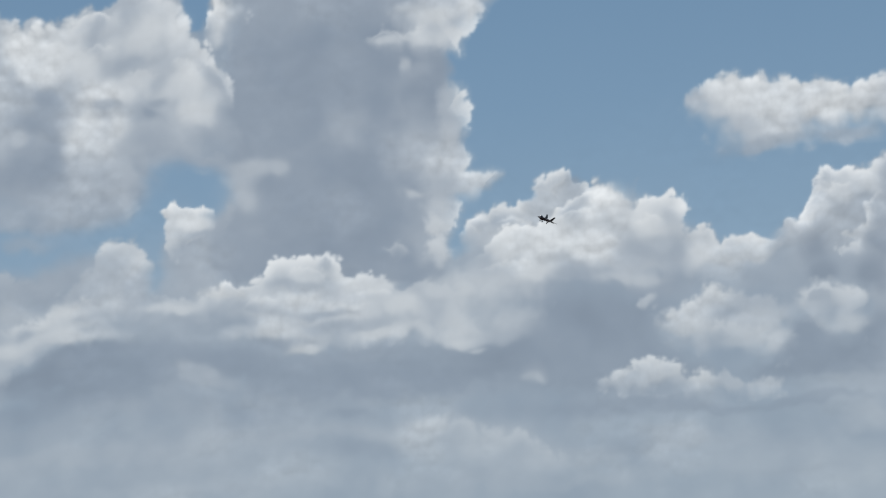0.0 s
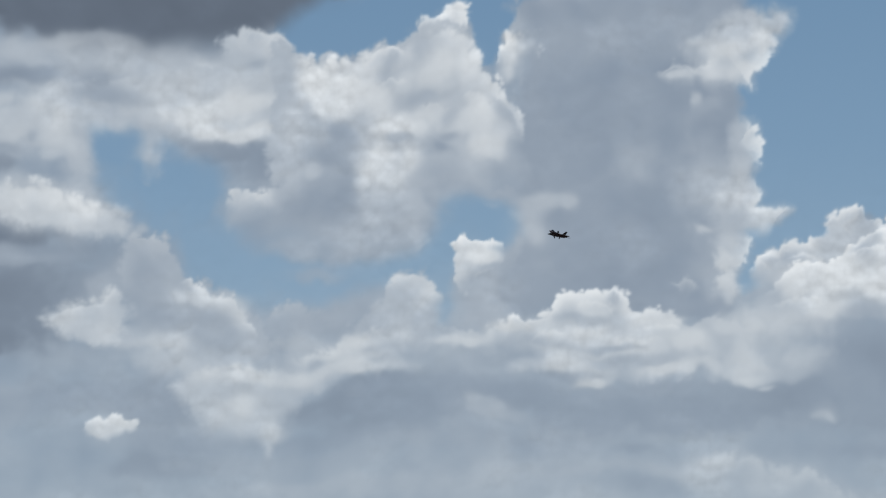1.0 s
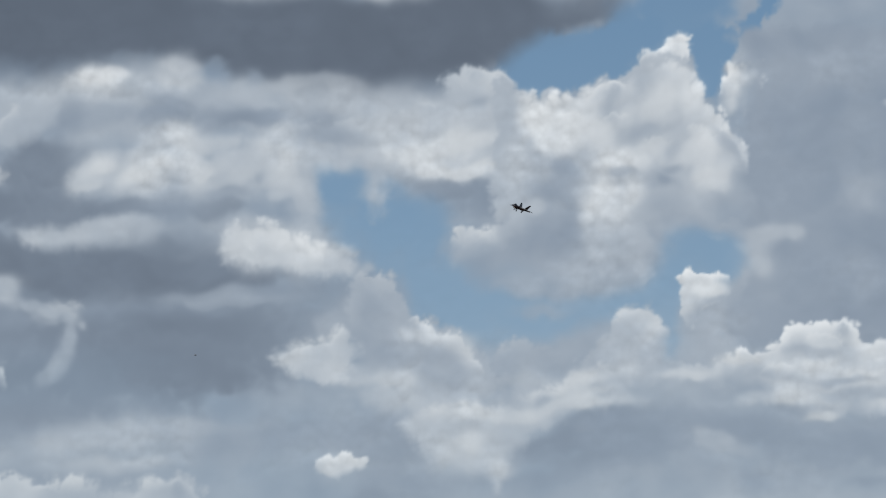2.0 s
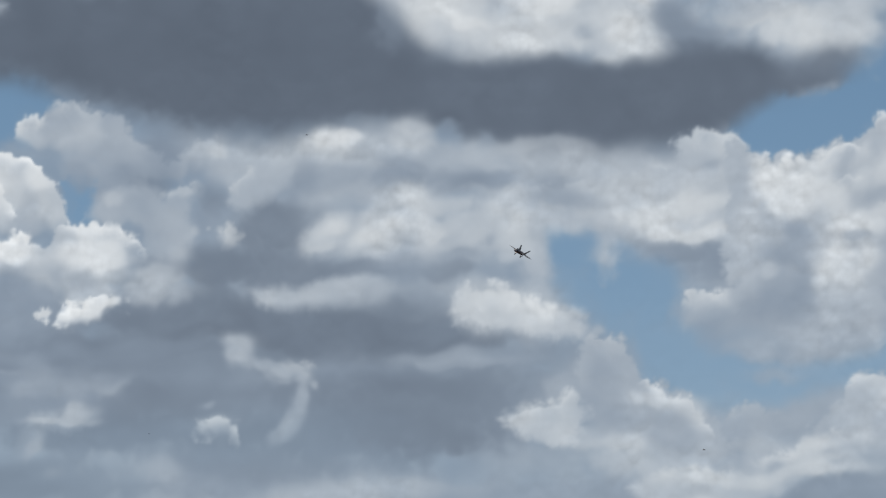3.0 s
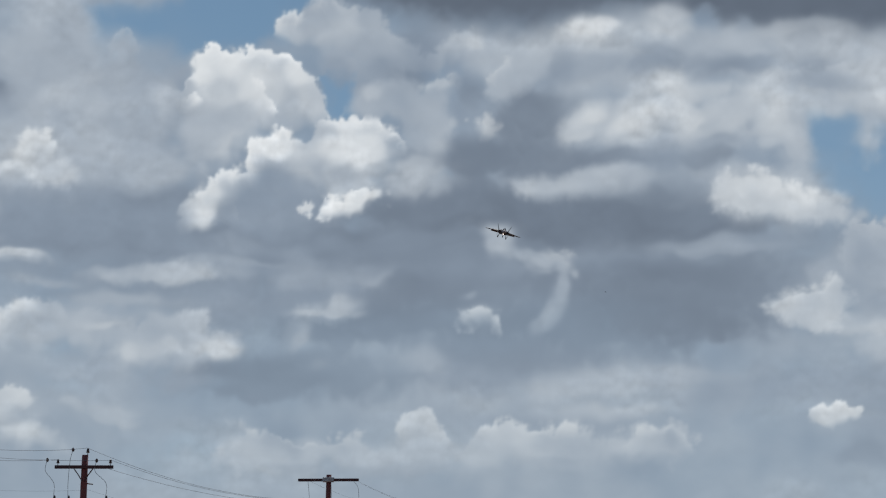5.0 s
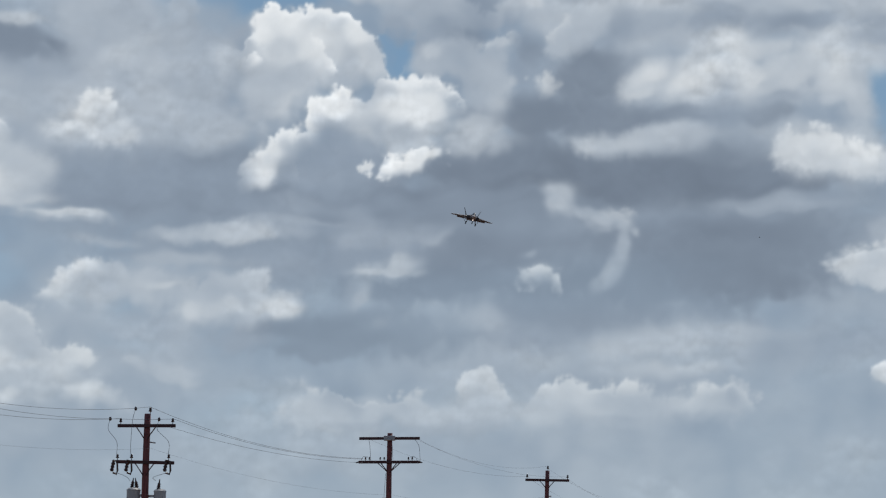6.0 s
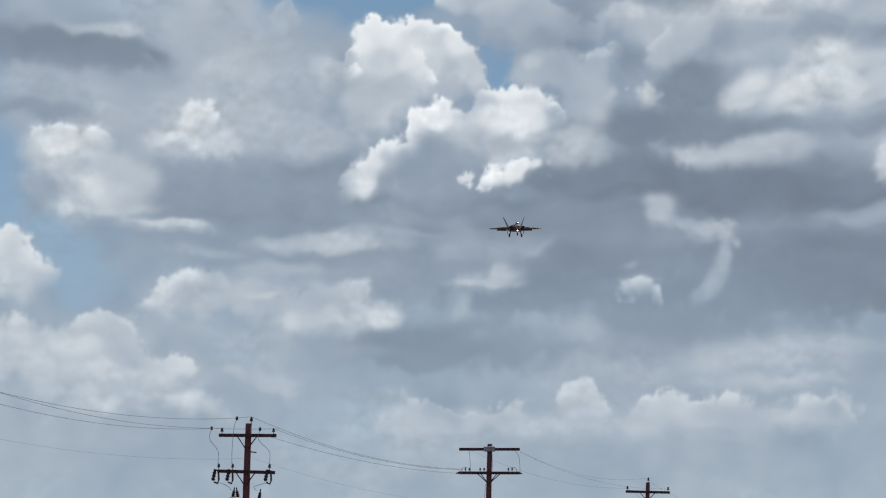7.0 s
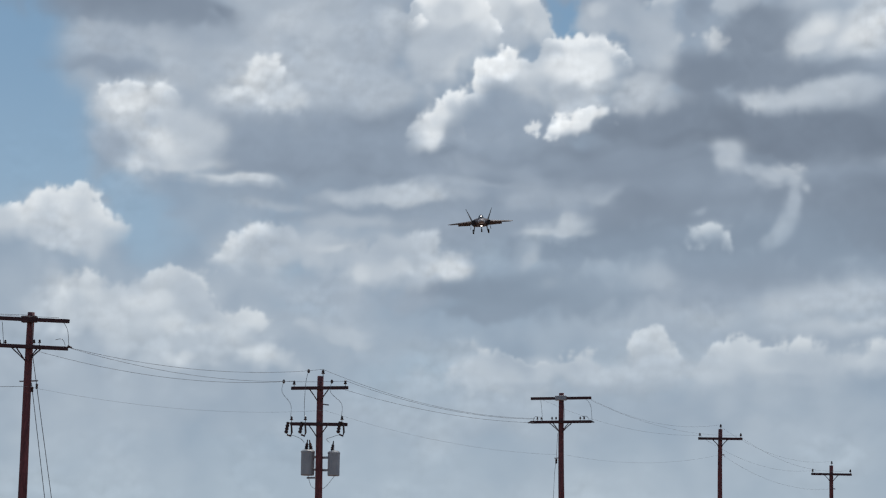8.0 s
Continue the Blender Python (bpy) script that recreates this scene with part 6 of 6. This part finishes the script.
def line_pole(k, top, tilt):
    """A plain pole with one crossarm, two arm insulators and one on its top."""
    thing = pole_thing(k, "brown wooden pole with one crossarm and three pin insulators", tilt)
    shaft(thing, top, 0.105, 0.16)
    crossarm(thing, top - 0.5, 2.6)
    brace_pair(thing, top - 0.5, 0.46, 0.42)
    arm_insulators(thing, (-1.2, 1.2), top - 0.44)
    bm = bmesh.new()
    insulator(bm, (0, 0, top + 0.02))
    part("top_insulator", bm, PORCELAIN, thing)
    bm = bmesh.new()
    rod(bm, (0, 0.1, top - 1.3), (0.2, 0.1, top - 1.3), 0.03)
    part("neutral_bracket", bm, STEEL, thing)
    return thing


def transformer_can(thing, x, z, hgt, r, leads):
    bm = bmesh.new()
    turned(bm, [(r * 0.93, 0), (r, 0.03), (r, hgt - 0.05), (r * 1.05, hgt - 0.05), (r * 1.05, hgt - 0.01), (r * 0.8, hgt + 0.05), (0.05, hgt + 0.08)], pose(x, 0.1, z), 24)
    can = part("transformer", bm, TANK, thing, "grey painted transformer can")
    for dx in leads:
        bm = bmesh.new()
        turned(bm, [(0.05, 0), (0.055, 0.06), (0.085, 0.08), (0.05, 0.12), (0.08, 0.15), (0.045, 0.2), (0.07, 0.23), (0.03, 0.3), (0.02, 0.42)], pose(x + dx, 0.1, z + hgt + 0.02, 0, -dx * 90), 10)
        part("bushing", bm, PORCELAIN, can)
    for dz in (0.22, 0.7):
        bm = bmesh.new()
        bar(bm, (0, 0.1, z + dz), (x - math.copysign(r * 0.7, x), 0.1, z + dz), 0.06, 0.09, 0.01)
        part("hanger", bm, STEEL, can)
    return can


def fuse_cutout(thing, x, z):
    """A fused cutout that hangs slanting under the arm."""
    bm = bmesh.new()
    turned(bm, [(0.045, -0.28), (0.085, -0.21), (0.05, -0.15), (0.085, -0.1), (0.05, -0.04), (0.085, 0.02), (0.05, 0.08), (0.07, 0.16)], pose(x * AX - 0.06, -0.2, z - 0.04, 0, 10), 10)
    cut = part("fuse_cutout", bm, PORCELAIN, thing)
    bm = bmesh.new()
    x = x * AX
    tube(bm, [(x - 0.05, -0.24, z + 0.1), (x + 0.11, -0.24, z + 0.07), (x + 0.14, -0.24, z - 0.28), (x + 0.1, -0.24, z - 0.42), (x - 0.04, -0.24, z - 0.36)], 0.04, 8)
    part("fuse_tube", bm, PORCELAIN, cut)


def transformer_pole(k, top, tilt):
    thing = pole_thing(k, "reddish-brown wooden pole with two grey transformers and fuses", tilt)
    shaft(thing, top, 0.12, 0.175)
    bm = bmesh.new()
    insulator(bm, (0.08, 0, top), 1.1)
    part("top_insulator", bm, PORCELAIN, thing)
    up, low = top - 0.47, top - 1.84
    crossarm(thing, up, 2.62)
    brace_pair(thing, up, 0.46, 0.52)
    arm_insulators(thing, (-1.18, 1.18), up + 0.06)
    crossarm(thing, low, 2.62, -0.04)
    brace_pair(thing, low, 0.46, 0.52)
    for x in (-1.36, -0.72, 1.03):
        fuse_cutout(thing, x, low - 0.06)
    arm_insulators(thing, (-1.26, -0.62, 1.06), low + 0.06, 1.0)
    for x, sx, top_z in ((-1.66, -1.3, up + 0.26), (-0.52, -0.66, top + 0.18), (0.56, 1.04, up + 0.24)):
        jumper(thing, [(x, 0.16, top_z), (x + (sx - x) * 0.1 - 0.05, 0.3, top_z - 0.42), (sx + 0.03, 0.3, low + 0.75), (sx, 0.16, low + 0.28)])
        bm = bmesh.new()
        turned(bm, [(0.03, -0.07), (0.055, -0.02), (0.05, 0.04), (0.02, 0.08)], pose(x * AX, -0.16, top_z))
        part("jumper_clamp", bm, PORCELAIN, thing)
    transformer_can(thing, -0.48, low - 1.96, 0.93, 0.26, (-0.08, 0.13))
    transformer_can(thing, 0.56, low - 1.98, 0.9, 0.23, (-0.08,))
    for x0, x1 in ((-1.3, -0.66), (1.02, 0.5)):
        jumper(thing, [(x0, 0.2, low - 0.42), ((x0 + x1) / 2, 0.3, low - 0.5), (x1 - 0.1, 0.2, low - 0.6), (x1, 0.1, low - 0.72)])
    for x0, x1 in ((-0.5, 0.1), (0.75, 0.1)):
        jumper(thing, [(x0, 0.0, low - 1.96), ((x0 + x1) / 2 - 0.1, 0.0, low - 2.4), (x1, 0.05, low - 2.5)])
    bm = bmesh.new()
    bar(bm, (-0.5, 0.1, low - 2.05), (0, 0.1, low - 2.05), 0.07, 0.07, 0.01)
    part("support_bracket", bm, STEEL, thing)
    bm = bmesh.new()
    bar(bm, (0, 0.12, low + 0.78), (0.3, 0.12, low + 0.74), 0.05, 0.05, 0.01)
    part("neutral_bracket", bm, STEEL, thing)
    return thing


TOPS = (11.0, 10.5, 11.55, 11.15, 10.2)
TILTS = (0.3, -0.2, -0.5, 0.6, 0.8)
dead_end_pole(0, TOPS[0], TILTS[0], True, 1.14, (-1.15, -0.92, 0.24, 0.46))
transformer_pole(1, TOPS[1], TILTS[1])
dead_end_pole(2, TOPS[2], TILTS[2], False, 1.32, (-1.25, -1.04, -0.47, -0.26, 1.02, 1.22))
line_pole(3, TOPS[3], TILTS[3])
line_pole(4, TOPS[4], TILTS[4])


def wire_point(k, x, z):
    return pose(*pole_foot(k), 0, 0, ARM_TURN) @ Vector((x * AX, -0.15, z))


def wire(a, b, sag, r=0.0065):
    bm = bmesh.new()
    a, b = Vector(a), Vector(b)
    tube(bm, [a.lerp(b, i / 28) - Vector((0, 0, 4 * sag * (i / 28) * (1 - i / 28))) for i in range(29)], r, 5)
    ob = part("power_line_wire", bm, CABLE)
    tagged(ob, "thin dark sagging overhead wire between the poles", "wire", "wires of the power line")


SPANS = [
    # pole, place across, height; next pole, place across, height; sag
    (0, 1.5, TOPS[0] - 1.14, 1, -0.52, TOPS[1] + 0.2, 0.35), (0, 1.5, TOPS[0] - 1.14, 1, -1.66, TOPS[1] - 0.21, 0.3),
    (0, 0.5, TOPS[0] - 1.3, 1, -1.18, TOPS[1] - 0.19, 0.4), (0, 0.1, TOPS[0] - 2.43, 1, 0.2, TOPS[1] - 1.33, 0.35),
    (1, -0.52, TOPS[1] + 0.2, 1, 0.08, TOPS[1] + 0.25, 0.0), (1, -1.66, TOPS[1] - 0.21, 1, 1.18, TOPS[1] - 0.21, 0.02),
    (1, 0.08, TOPS[1] + 0.25, 2, -1.5, TOPS[2] - 1.16, 0.45), (1, 1.18, TOPS[1] - 0.21, 2, -1.5, TOPS[2] - 1.19, 0.35),
    (1, 0.56, TOPS[1] - 0.4, 2, -1.5, TOPS[2] - 1.36, 0.3), (1, 0.2, TOPS[1] - 1.33, 2, -0.3, TOPS[2] - 2.8, 0.35),
]
SPANS += [
    (2, 1.5, TOPS[2] - 0.32, 3, 0.0, TOPS[3] + 0.2, 0.5), (2, 1.5, TOPS[2] - 0.36, 3, 1.13, TOPS[3] - 0.32, 0.45),
    (2, -1.08, TOPS[2] - 0.32, 3, -1.13, TOPS[3] - 0.32, 0.45), (2, 0.1, TOPS[2] - 2.8, 3, 0.2, TOPS[3] - 1.3, 0.4),
    (3, 0.0, TOPS[3] + 0.2, 4, 0.0, TOPS[4] + 0.2, 0.6), (3, 1.13, TOPS[3] - 0.3, 4, 1.13, TOPS[4] - 0.3, 0.6),
    (3, -1.13, TOPS[3] - 0.3, 4, -1.13, TOPS[4] - 0.3, 0.6), (3, 0.2, TOPS[3] - 1.3, 4, 0.2, TOPS[4] - 1.3, 0.6),
]
for k, x, z, k2, x2, z2, sag in SPANS:
    low_wire = z < TOPS[k] - 1.42 or z2 < TOPS[k2] - 1.42
    wire(wire_point(k, x, z), wire_point(k2, x2, z2), sag, 0.003 if low_wire else 0.0065 if k < 2 else 0.0038)
# the line comes in from before the first pole
for x, z, sag in ((-1.2, TOPS[0] - 1.15, 0.4), (0.0, TOPS[0] - 0.1, 0.4), (1.25, TOPS[0] - 0.2, 0.4), (0.1, TOPS[0] - 2.43, 0.4)):
    wire(wire_point(-1, x, z - 0.1), wire_point(0, x, z), sag)
line_pole(-1, TOPS[0] + 0.1, 0.3)


# ---- the jet ----
def attitude(heading, climb, bank):
    """Degrees: heading to the left of +y, nose up, right wing down."""
    return pose(0, 0, 0, 0, 0, heading) @ pose(0, 0, 0, climb) @ pose(0, 0, 0, 0, bank)


def slab(bm, outline, thick, lean=Matrix()):
    """A thin wing-like body over a four-cornered outline (root front, root back, tip back, tip front), with thicker root and sharp edges."""
    rf, rb, tb, tf = [Vector(p) for p in outline]
    sections = []
    for u in (0, 0.33, 0.66, 1.0):
        a, b = rf.lerp(tf, u), rb.lerp(tb, u)
        t = thick * (1 - 0.75 * u)
        ring = []
        for c, h in ((0, 0), (0.12, 0.6), (0.4, 1), (0.75, 0.6), (1, 0.08), (1, -0.08), (0.75, -0.5), (0.4, -0.8), (0.12, -0.5)):
            ring.append(lean @ (a.lerp(b, c) + Vector((0, 0, h * t / 2))))
        sections.append(ring)
    loft(bm, sections)


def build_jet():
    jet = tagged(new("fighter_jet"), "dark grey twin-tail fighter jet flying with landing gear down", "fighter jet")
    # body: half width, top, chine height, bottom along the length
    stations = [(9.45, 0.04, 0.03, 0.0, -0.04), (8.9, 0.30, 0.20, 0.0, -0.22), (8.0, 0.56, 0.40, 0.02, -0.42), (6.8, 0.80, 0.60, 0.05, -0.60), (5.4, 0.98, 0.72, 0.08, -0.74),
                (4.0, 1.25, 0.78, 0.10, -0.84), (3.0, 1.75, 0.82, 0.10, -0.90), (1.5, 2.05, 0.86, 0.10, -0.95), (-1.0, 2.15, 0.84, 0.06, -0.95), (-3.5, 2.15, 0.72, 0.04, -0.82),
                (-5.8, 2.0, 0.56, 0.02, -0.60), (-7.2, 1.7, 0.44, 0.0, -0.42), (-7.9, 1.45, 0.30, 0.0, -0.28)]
    def rings(stretch):
        return [[(w * cx, y, mid + (top - mid) * cz if cz > 0 else mid + (mid - bot) * cz) for cx, cz in
                         ((1, 0), (0.86, 0.32), (0.62, 0.72), (0.3, 0.96), (0, 1), (-0.3, 0.96), (-0.62, 0.72), (-0.86, 0.32), (-1, 0), (-0.88, -0.5), (-0.66, -0.9), (-0.3, -1), (0.3, -1), (0.66, -0.9), (0.88, -0.5))] for y, w, top, mid, bot in stretch]

    bm = bmesh.new()
    loft(bm, rings(stations[3:]))
    part("fuselage", bm, JET_GREY, jet, smooth=True)
    # the nose's sunlit look sits in this paler colour
    bm = bmesh.new()
    loft(bm, rings(stations[:4]))
    part("radome", bm, RADOME_LIT, jet, "lighter grey nose cone with its sunlit look put into the colour", smooth=True)
    bm = bmesh.new()
    loft(bm, [[(0.62 * s * math.cos(a), 5.1 + d, 0.55 + 0.98 * h * max(0, math.sin(a)) - 0.1) for a in [k * math.tau / 16 for k in range(16)]]
              for d, s, h in ((2.1, 0.05, 0.05), (1.7, 0.42, 0.42), (1.1, 0.78, 0.78), (0.3, 1.0, 1.0), (-0.6, 0.98, 0.96), (-1.5, 0.7, 0.7), (-2.1, 0.3, 0.4))])
    part("canopy", bm, CANOPY, jet, "tinted glossy cockpit canopy", smooth=True)
    for s in (-1, 1):
        bm = bmesh.new()
        slab(bm, [(s * 1.7, 3.1, 0.1), (s * 1.7, -4.4, 0.1), (s * 6.78, -3.5, -0.05), (s * 6.78, -1.7, -0.05)], 0.6)
        part("wing", bm, JET_GREY, jet, smooth=False)
        bm = bmesh.new()
        slab(bm, [(s * 2.0, -4.25, 0.02), (s * 2.0, -5.5, -0.5), (s * 4.6, -5.0, -0.45), (s * 4.6, -3.85, 0.0)], 0.16)
        part("flap", bm, JET_GREY, jet)
        bm = bmesh.new()
        slab(bm, [(s * 4.68, -3.85, 0.0), (s * 4.68, -4.75, -0.12), (s * 6.4, -4.3, -0.12), (s * 6.4, -3.55, -0.02)], 0.1)
        part("aileron", bm, JET_GREY, jet)
        bm = bmesh.new()
        slab(bm, [(s * 1.6, -4.9, 0.0), (s * 1.6, -7.9, 0.0), (s * 4.4, -9.3, 0.0), (s * 4.4, -8.2, 0.0)], 0.2)
        part("tailplane", bm, JET_GREY, jet)
        bm = bmesh.new()
        slab(bm, [(s * 0, -2.7, 0), (s * 0, -6.9, 0), (s * 3.0, -7.5, 0), (s * 3.0, -5.7, 0)], 0.42, pose(s * 1.62, 0, 0.35, 0, -s * 68, 0))
        part("tail_fin", bm, JET_DARK, jet)
        # intake: cheek and lip, with a dark plate for the shade inside its mouth
        bm = bmesh.new()
        loft(bm, [[(s * a, y, b) for a, b in ((0.98, 0.42), (1.95, 0.30), (1.88, -0.62), (1.12, -0.86))] for y in (3.6, 0.5)])
        part("intake", bm, JET_GREY, jet)
        bm = bmesh.new()
        loft(bm, [[(s * a, y, b) for a, b in ((1.06, 0.34), (1.86, 0.24), (1.80, -0.56), (1.18, -0.77))] for y in (3.63, 3.5)])
        part("intake_mouth_shade", bm, INTAKE_SHADE, jet)
        bm = bmesh.new()
        loft(bm, [[(s * a, y, b * k) for a, b in ((0.2, 0.36), (1.2, 0.36), (1.25, -0.34), (0.2, -0.34))] for y, k in ((-7.7, 1.0), (-8.9, 0.45))])
        part("engine_nozzle", bm, NOZZLE, jet)
        # main gear
        bm = bmesh.new()
        rod(bm, (s * 1.25, -1.2, -0.7), (s * 1.45, -1.2, -1.83), 0.12, 0.09)
        rod(bm, (s * 1.35, -0.3, -0.75), (s * 1.42, -1.15, -1.5), 0.05)
        strut = part("main_gear_strut", bm, GEAR_GREY, jet)
        bm = bmesh.new()
        turned(bm, [(0.22, -0.16), (0.4, -0.17), (0.46, -0.1), (0.47, 0.1), (0.4, 0.17), (0.22, 0.16)], pose(s * 1.58, -1.2, -1.88, 0, 90), 20)
        wheel = part("main_wheel", bm, RUBBER, jet, smooth=False)
        bm = bmesh.new()
        turned(bm, [(0.2, -0.165), (0.2, 0.165)], pose(s * 1.58, -1.2, -1.88, 0, 90), 14)
        part("wheel_hub", bm, GEAR_GREY, wheel)
        bm = bmesh.new()
        loft(bm, [[(s * a, y, b) for a, b in ((1.98, -0.7), (2.04, -0.7), (2.14, -1.45), (2.08, -1.45))] for y in (-0.6, -1.9)])
        part("gear_door", bm, JET_GREY, jet)
        bm = bmesh.new()
        loft(bm, [[(s * a, y, b) for a, b in ((0.32, -0.68), (0.36, -0.68), (0.5, -1.1), (0.46, -1.1))] for y in (5.7, 4.3)])
        part("nose_gear_door", bm, JET_GREY, jet)
    bm = bmesh.new()
    rod(bm, (0, 4.7, -0.6), (0, 4.9, -1.85), 0.1, 0.08)
    rod(bm, (0, 3.7, -0.7), (0, 4.8, -1.35), 0.05)
    part("nose_gear_strut", bm, GEAR_GREY, jet)
    bm = bmesh.new()
    turned(bm, [(0.16, -0.13), (0.3, -0.14), (0.36, -0.08), (0.36, 0.08), (0.3, 0.14), (0.16, 0.13)], pose(0, 4.95, -1.85, 0, 90), 18)
    part("nose_wheel", bm, RUBBER, jet)
    bm = bmesh.new()
    turned(bm, [(0.03, 0.0), (0.15, 0.01), (0.15, 0.03), (0.03, 0.05)], pose(0, 4.9, -0.92, -90), 16)
    light = part("landing_light", bm, LAMP, jet, "bright landing light on the nose strut")
    bm = bmesh.new()
    ring = [(0.155, -0.06), (0.155, 0.52), (0.19, 0.52), (0.19, -0.1), (0.02, -0.12), (0.02, -0.06)]
    turned(bm, ring, pose(0, 4.9, -0.92, -90), 16)
    part("lamp_housing", bm, JET_DARK, light)
    return jet


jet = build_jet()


# ---- birds ----
def build_bird():
    bird = tagged(new("bird"), "small dark bird gliding far off with spread wings", "bird", "birds in the sky")
    bm = bmesh.new()
    loft(bm, [[(r * math.cos(a), y, 0.8 * r * math.sin(a)) for a in [k * math.tau / 8 for k in range(8)]]
              for y, r in ((0.13, 0.004), (0.11, 0.016), (0.085, 0.02), (0.05, 0.028), (-0.01, 0.032), (-0.07, 0.02), (-0.12, 0.008))])
    part("body", bm, FEATHER, bird, smooth=True)
    for s in (-1, 1):
        bm = bmesh.new()
        slab(bm, [(s * 0.015, 0.06, 0.01), (s * 0.015, -0.04, 0.01), (s * 0.24, -0.08, 0.05), (s * 0.22, -0.03, 0.05)], 0.014)
        part("wing", bm, FEATHER, bird)
    bm = bmesh.new()
    slab(bm, [(0, -0.1, 0), (-0.01, -0.19, 0), (0.035, -0.21, 0), (0.02, -0.1, 0)], 0.008)
    part("tail", bm, FEATHER, bird)
    return bird


birds = [build_bird()]
birds += [copy_thing(birds[0], pose(0, 200, 40)) for _ in range(2)]


# ---- what moves ----
def motions():
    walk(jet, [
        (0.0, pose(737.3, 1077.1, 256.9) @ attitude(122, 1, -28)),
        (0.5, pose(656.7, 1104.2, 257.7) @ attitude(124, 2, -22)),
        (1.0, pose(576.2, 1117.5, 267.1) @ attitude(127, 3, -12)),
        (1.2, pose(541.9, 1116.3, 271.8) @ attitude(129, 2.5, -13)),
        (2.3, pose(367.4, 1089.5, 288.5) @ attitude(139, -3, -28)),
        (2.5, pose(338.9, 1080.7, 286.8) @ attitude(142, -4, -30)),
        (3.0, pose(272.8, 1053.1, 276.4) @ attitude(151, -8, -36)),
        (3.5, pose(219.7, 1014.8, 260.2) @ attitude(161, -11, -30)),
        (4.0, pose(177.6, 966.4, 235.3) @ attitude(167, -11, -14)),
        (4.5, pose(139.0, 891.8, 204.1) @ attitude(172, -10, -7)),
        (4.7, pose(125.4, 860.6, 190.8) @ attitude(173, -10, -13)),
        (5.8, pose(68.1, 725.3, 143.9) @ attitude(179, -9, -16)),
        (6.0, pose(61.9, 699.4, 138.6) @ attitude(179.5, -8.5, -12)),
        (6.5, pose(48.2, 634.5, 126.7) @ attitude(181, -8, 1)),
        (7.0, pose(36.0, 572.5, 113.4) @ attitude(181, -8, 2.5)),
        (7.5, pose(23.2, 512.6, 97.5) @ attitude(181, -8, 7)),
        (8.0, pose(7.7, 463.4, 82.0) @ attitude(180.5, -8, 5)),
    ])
    walk(birds[0], [
        (0.0, pose(-14.5, 202.3, 6.0) @ attitude(-116, 0, 12)),
        (2.5, pose(21.0, 183.3, 47.1) @ attitude(-116, 0, 12)),
        (3.0, pose(28.1, 179.5, 57.3) @ attitude(-116, 0, 12)),
        (3.5, pose(46.3, 171.0, 70.4) @ attitude(-116, 0, 12)),
        (8.0, pose(210.0, 94.5, 187.9) @ attitude(-116, 0, 12)),
    ])
    walk(birds[1], [
        (0.0, pose(-11.4, 332.3, 48.7) @ attitude(-101, 0, -8)),
        (3.0, pose(29.0, 324.3, 55.4) @ attitude(-101, 0, -8)),
        (4.0, pose(43.0, 322.3, 58.0) @ attitude(-101, 0, -8)),
        (4.5, pose(49.9, 321.0, 59.4) @ attitude(-101, 0, -8)),
        (6.0, pose(69.8, 316.8, 62.3) @ attitude(-101, 0, -8)),
        (6.5, pose(76.1, 315.1, 63.5) @ attitude(-101, 0, -8)),
        (8.0, pose(96.3, 311.1, 66.8) @ attitude(-101, 0, -8)),
    ])
    walk(birds[2], [
        (0.0, pose(-7.7, 175.6, 38.3) @ attitude(-105, 0, 15)),
        (2.3, pose(40.6, 162.4, 31.0) @ attitude(-105, 0, 15)),
        (2.5, pose(44.1, 161.4, 31.6) @ attitude(-105, 0, 15)),
        (3.0, pose(55.3, 158.4, 28.7) @ attitude(-105, 0, 15)),
        (8.0, pose(160.4, 129.9, 12.7) @ attitude(-105, 0, 15)),
    ])


motions()
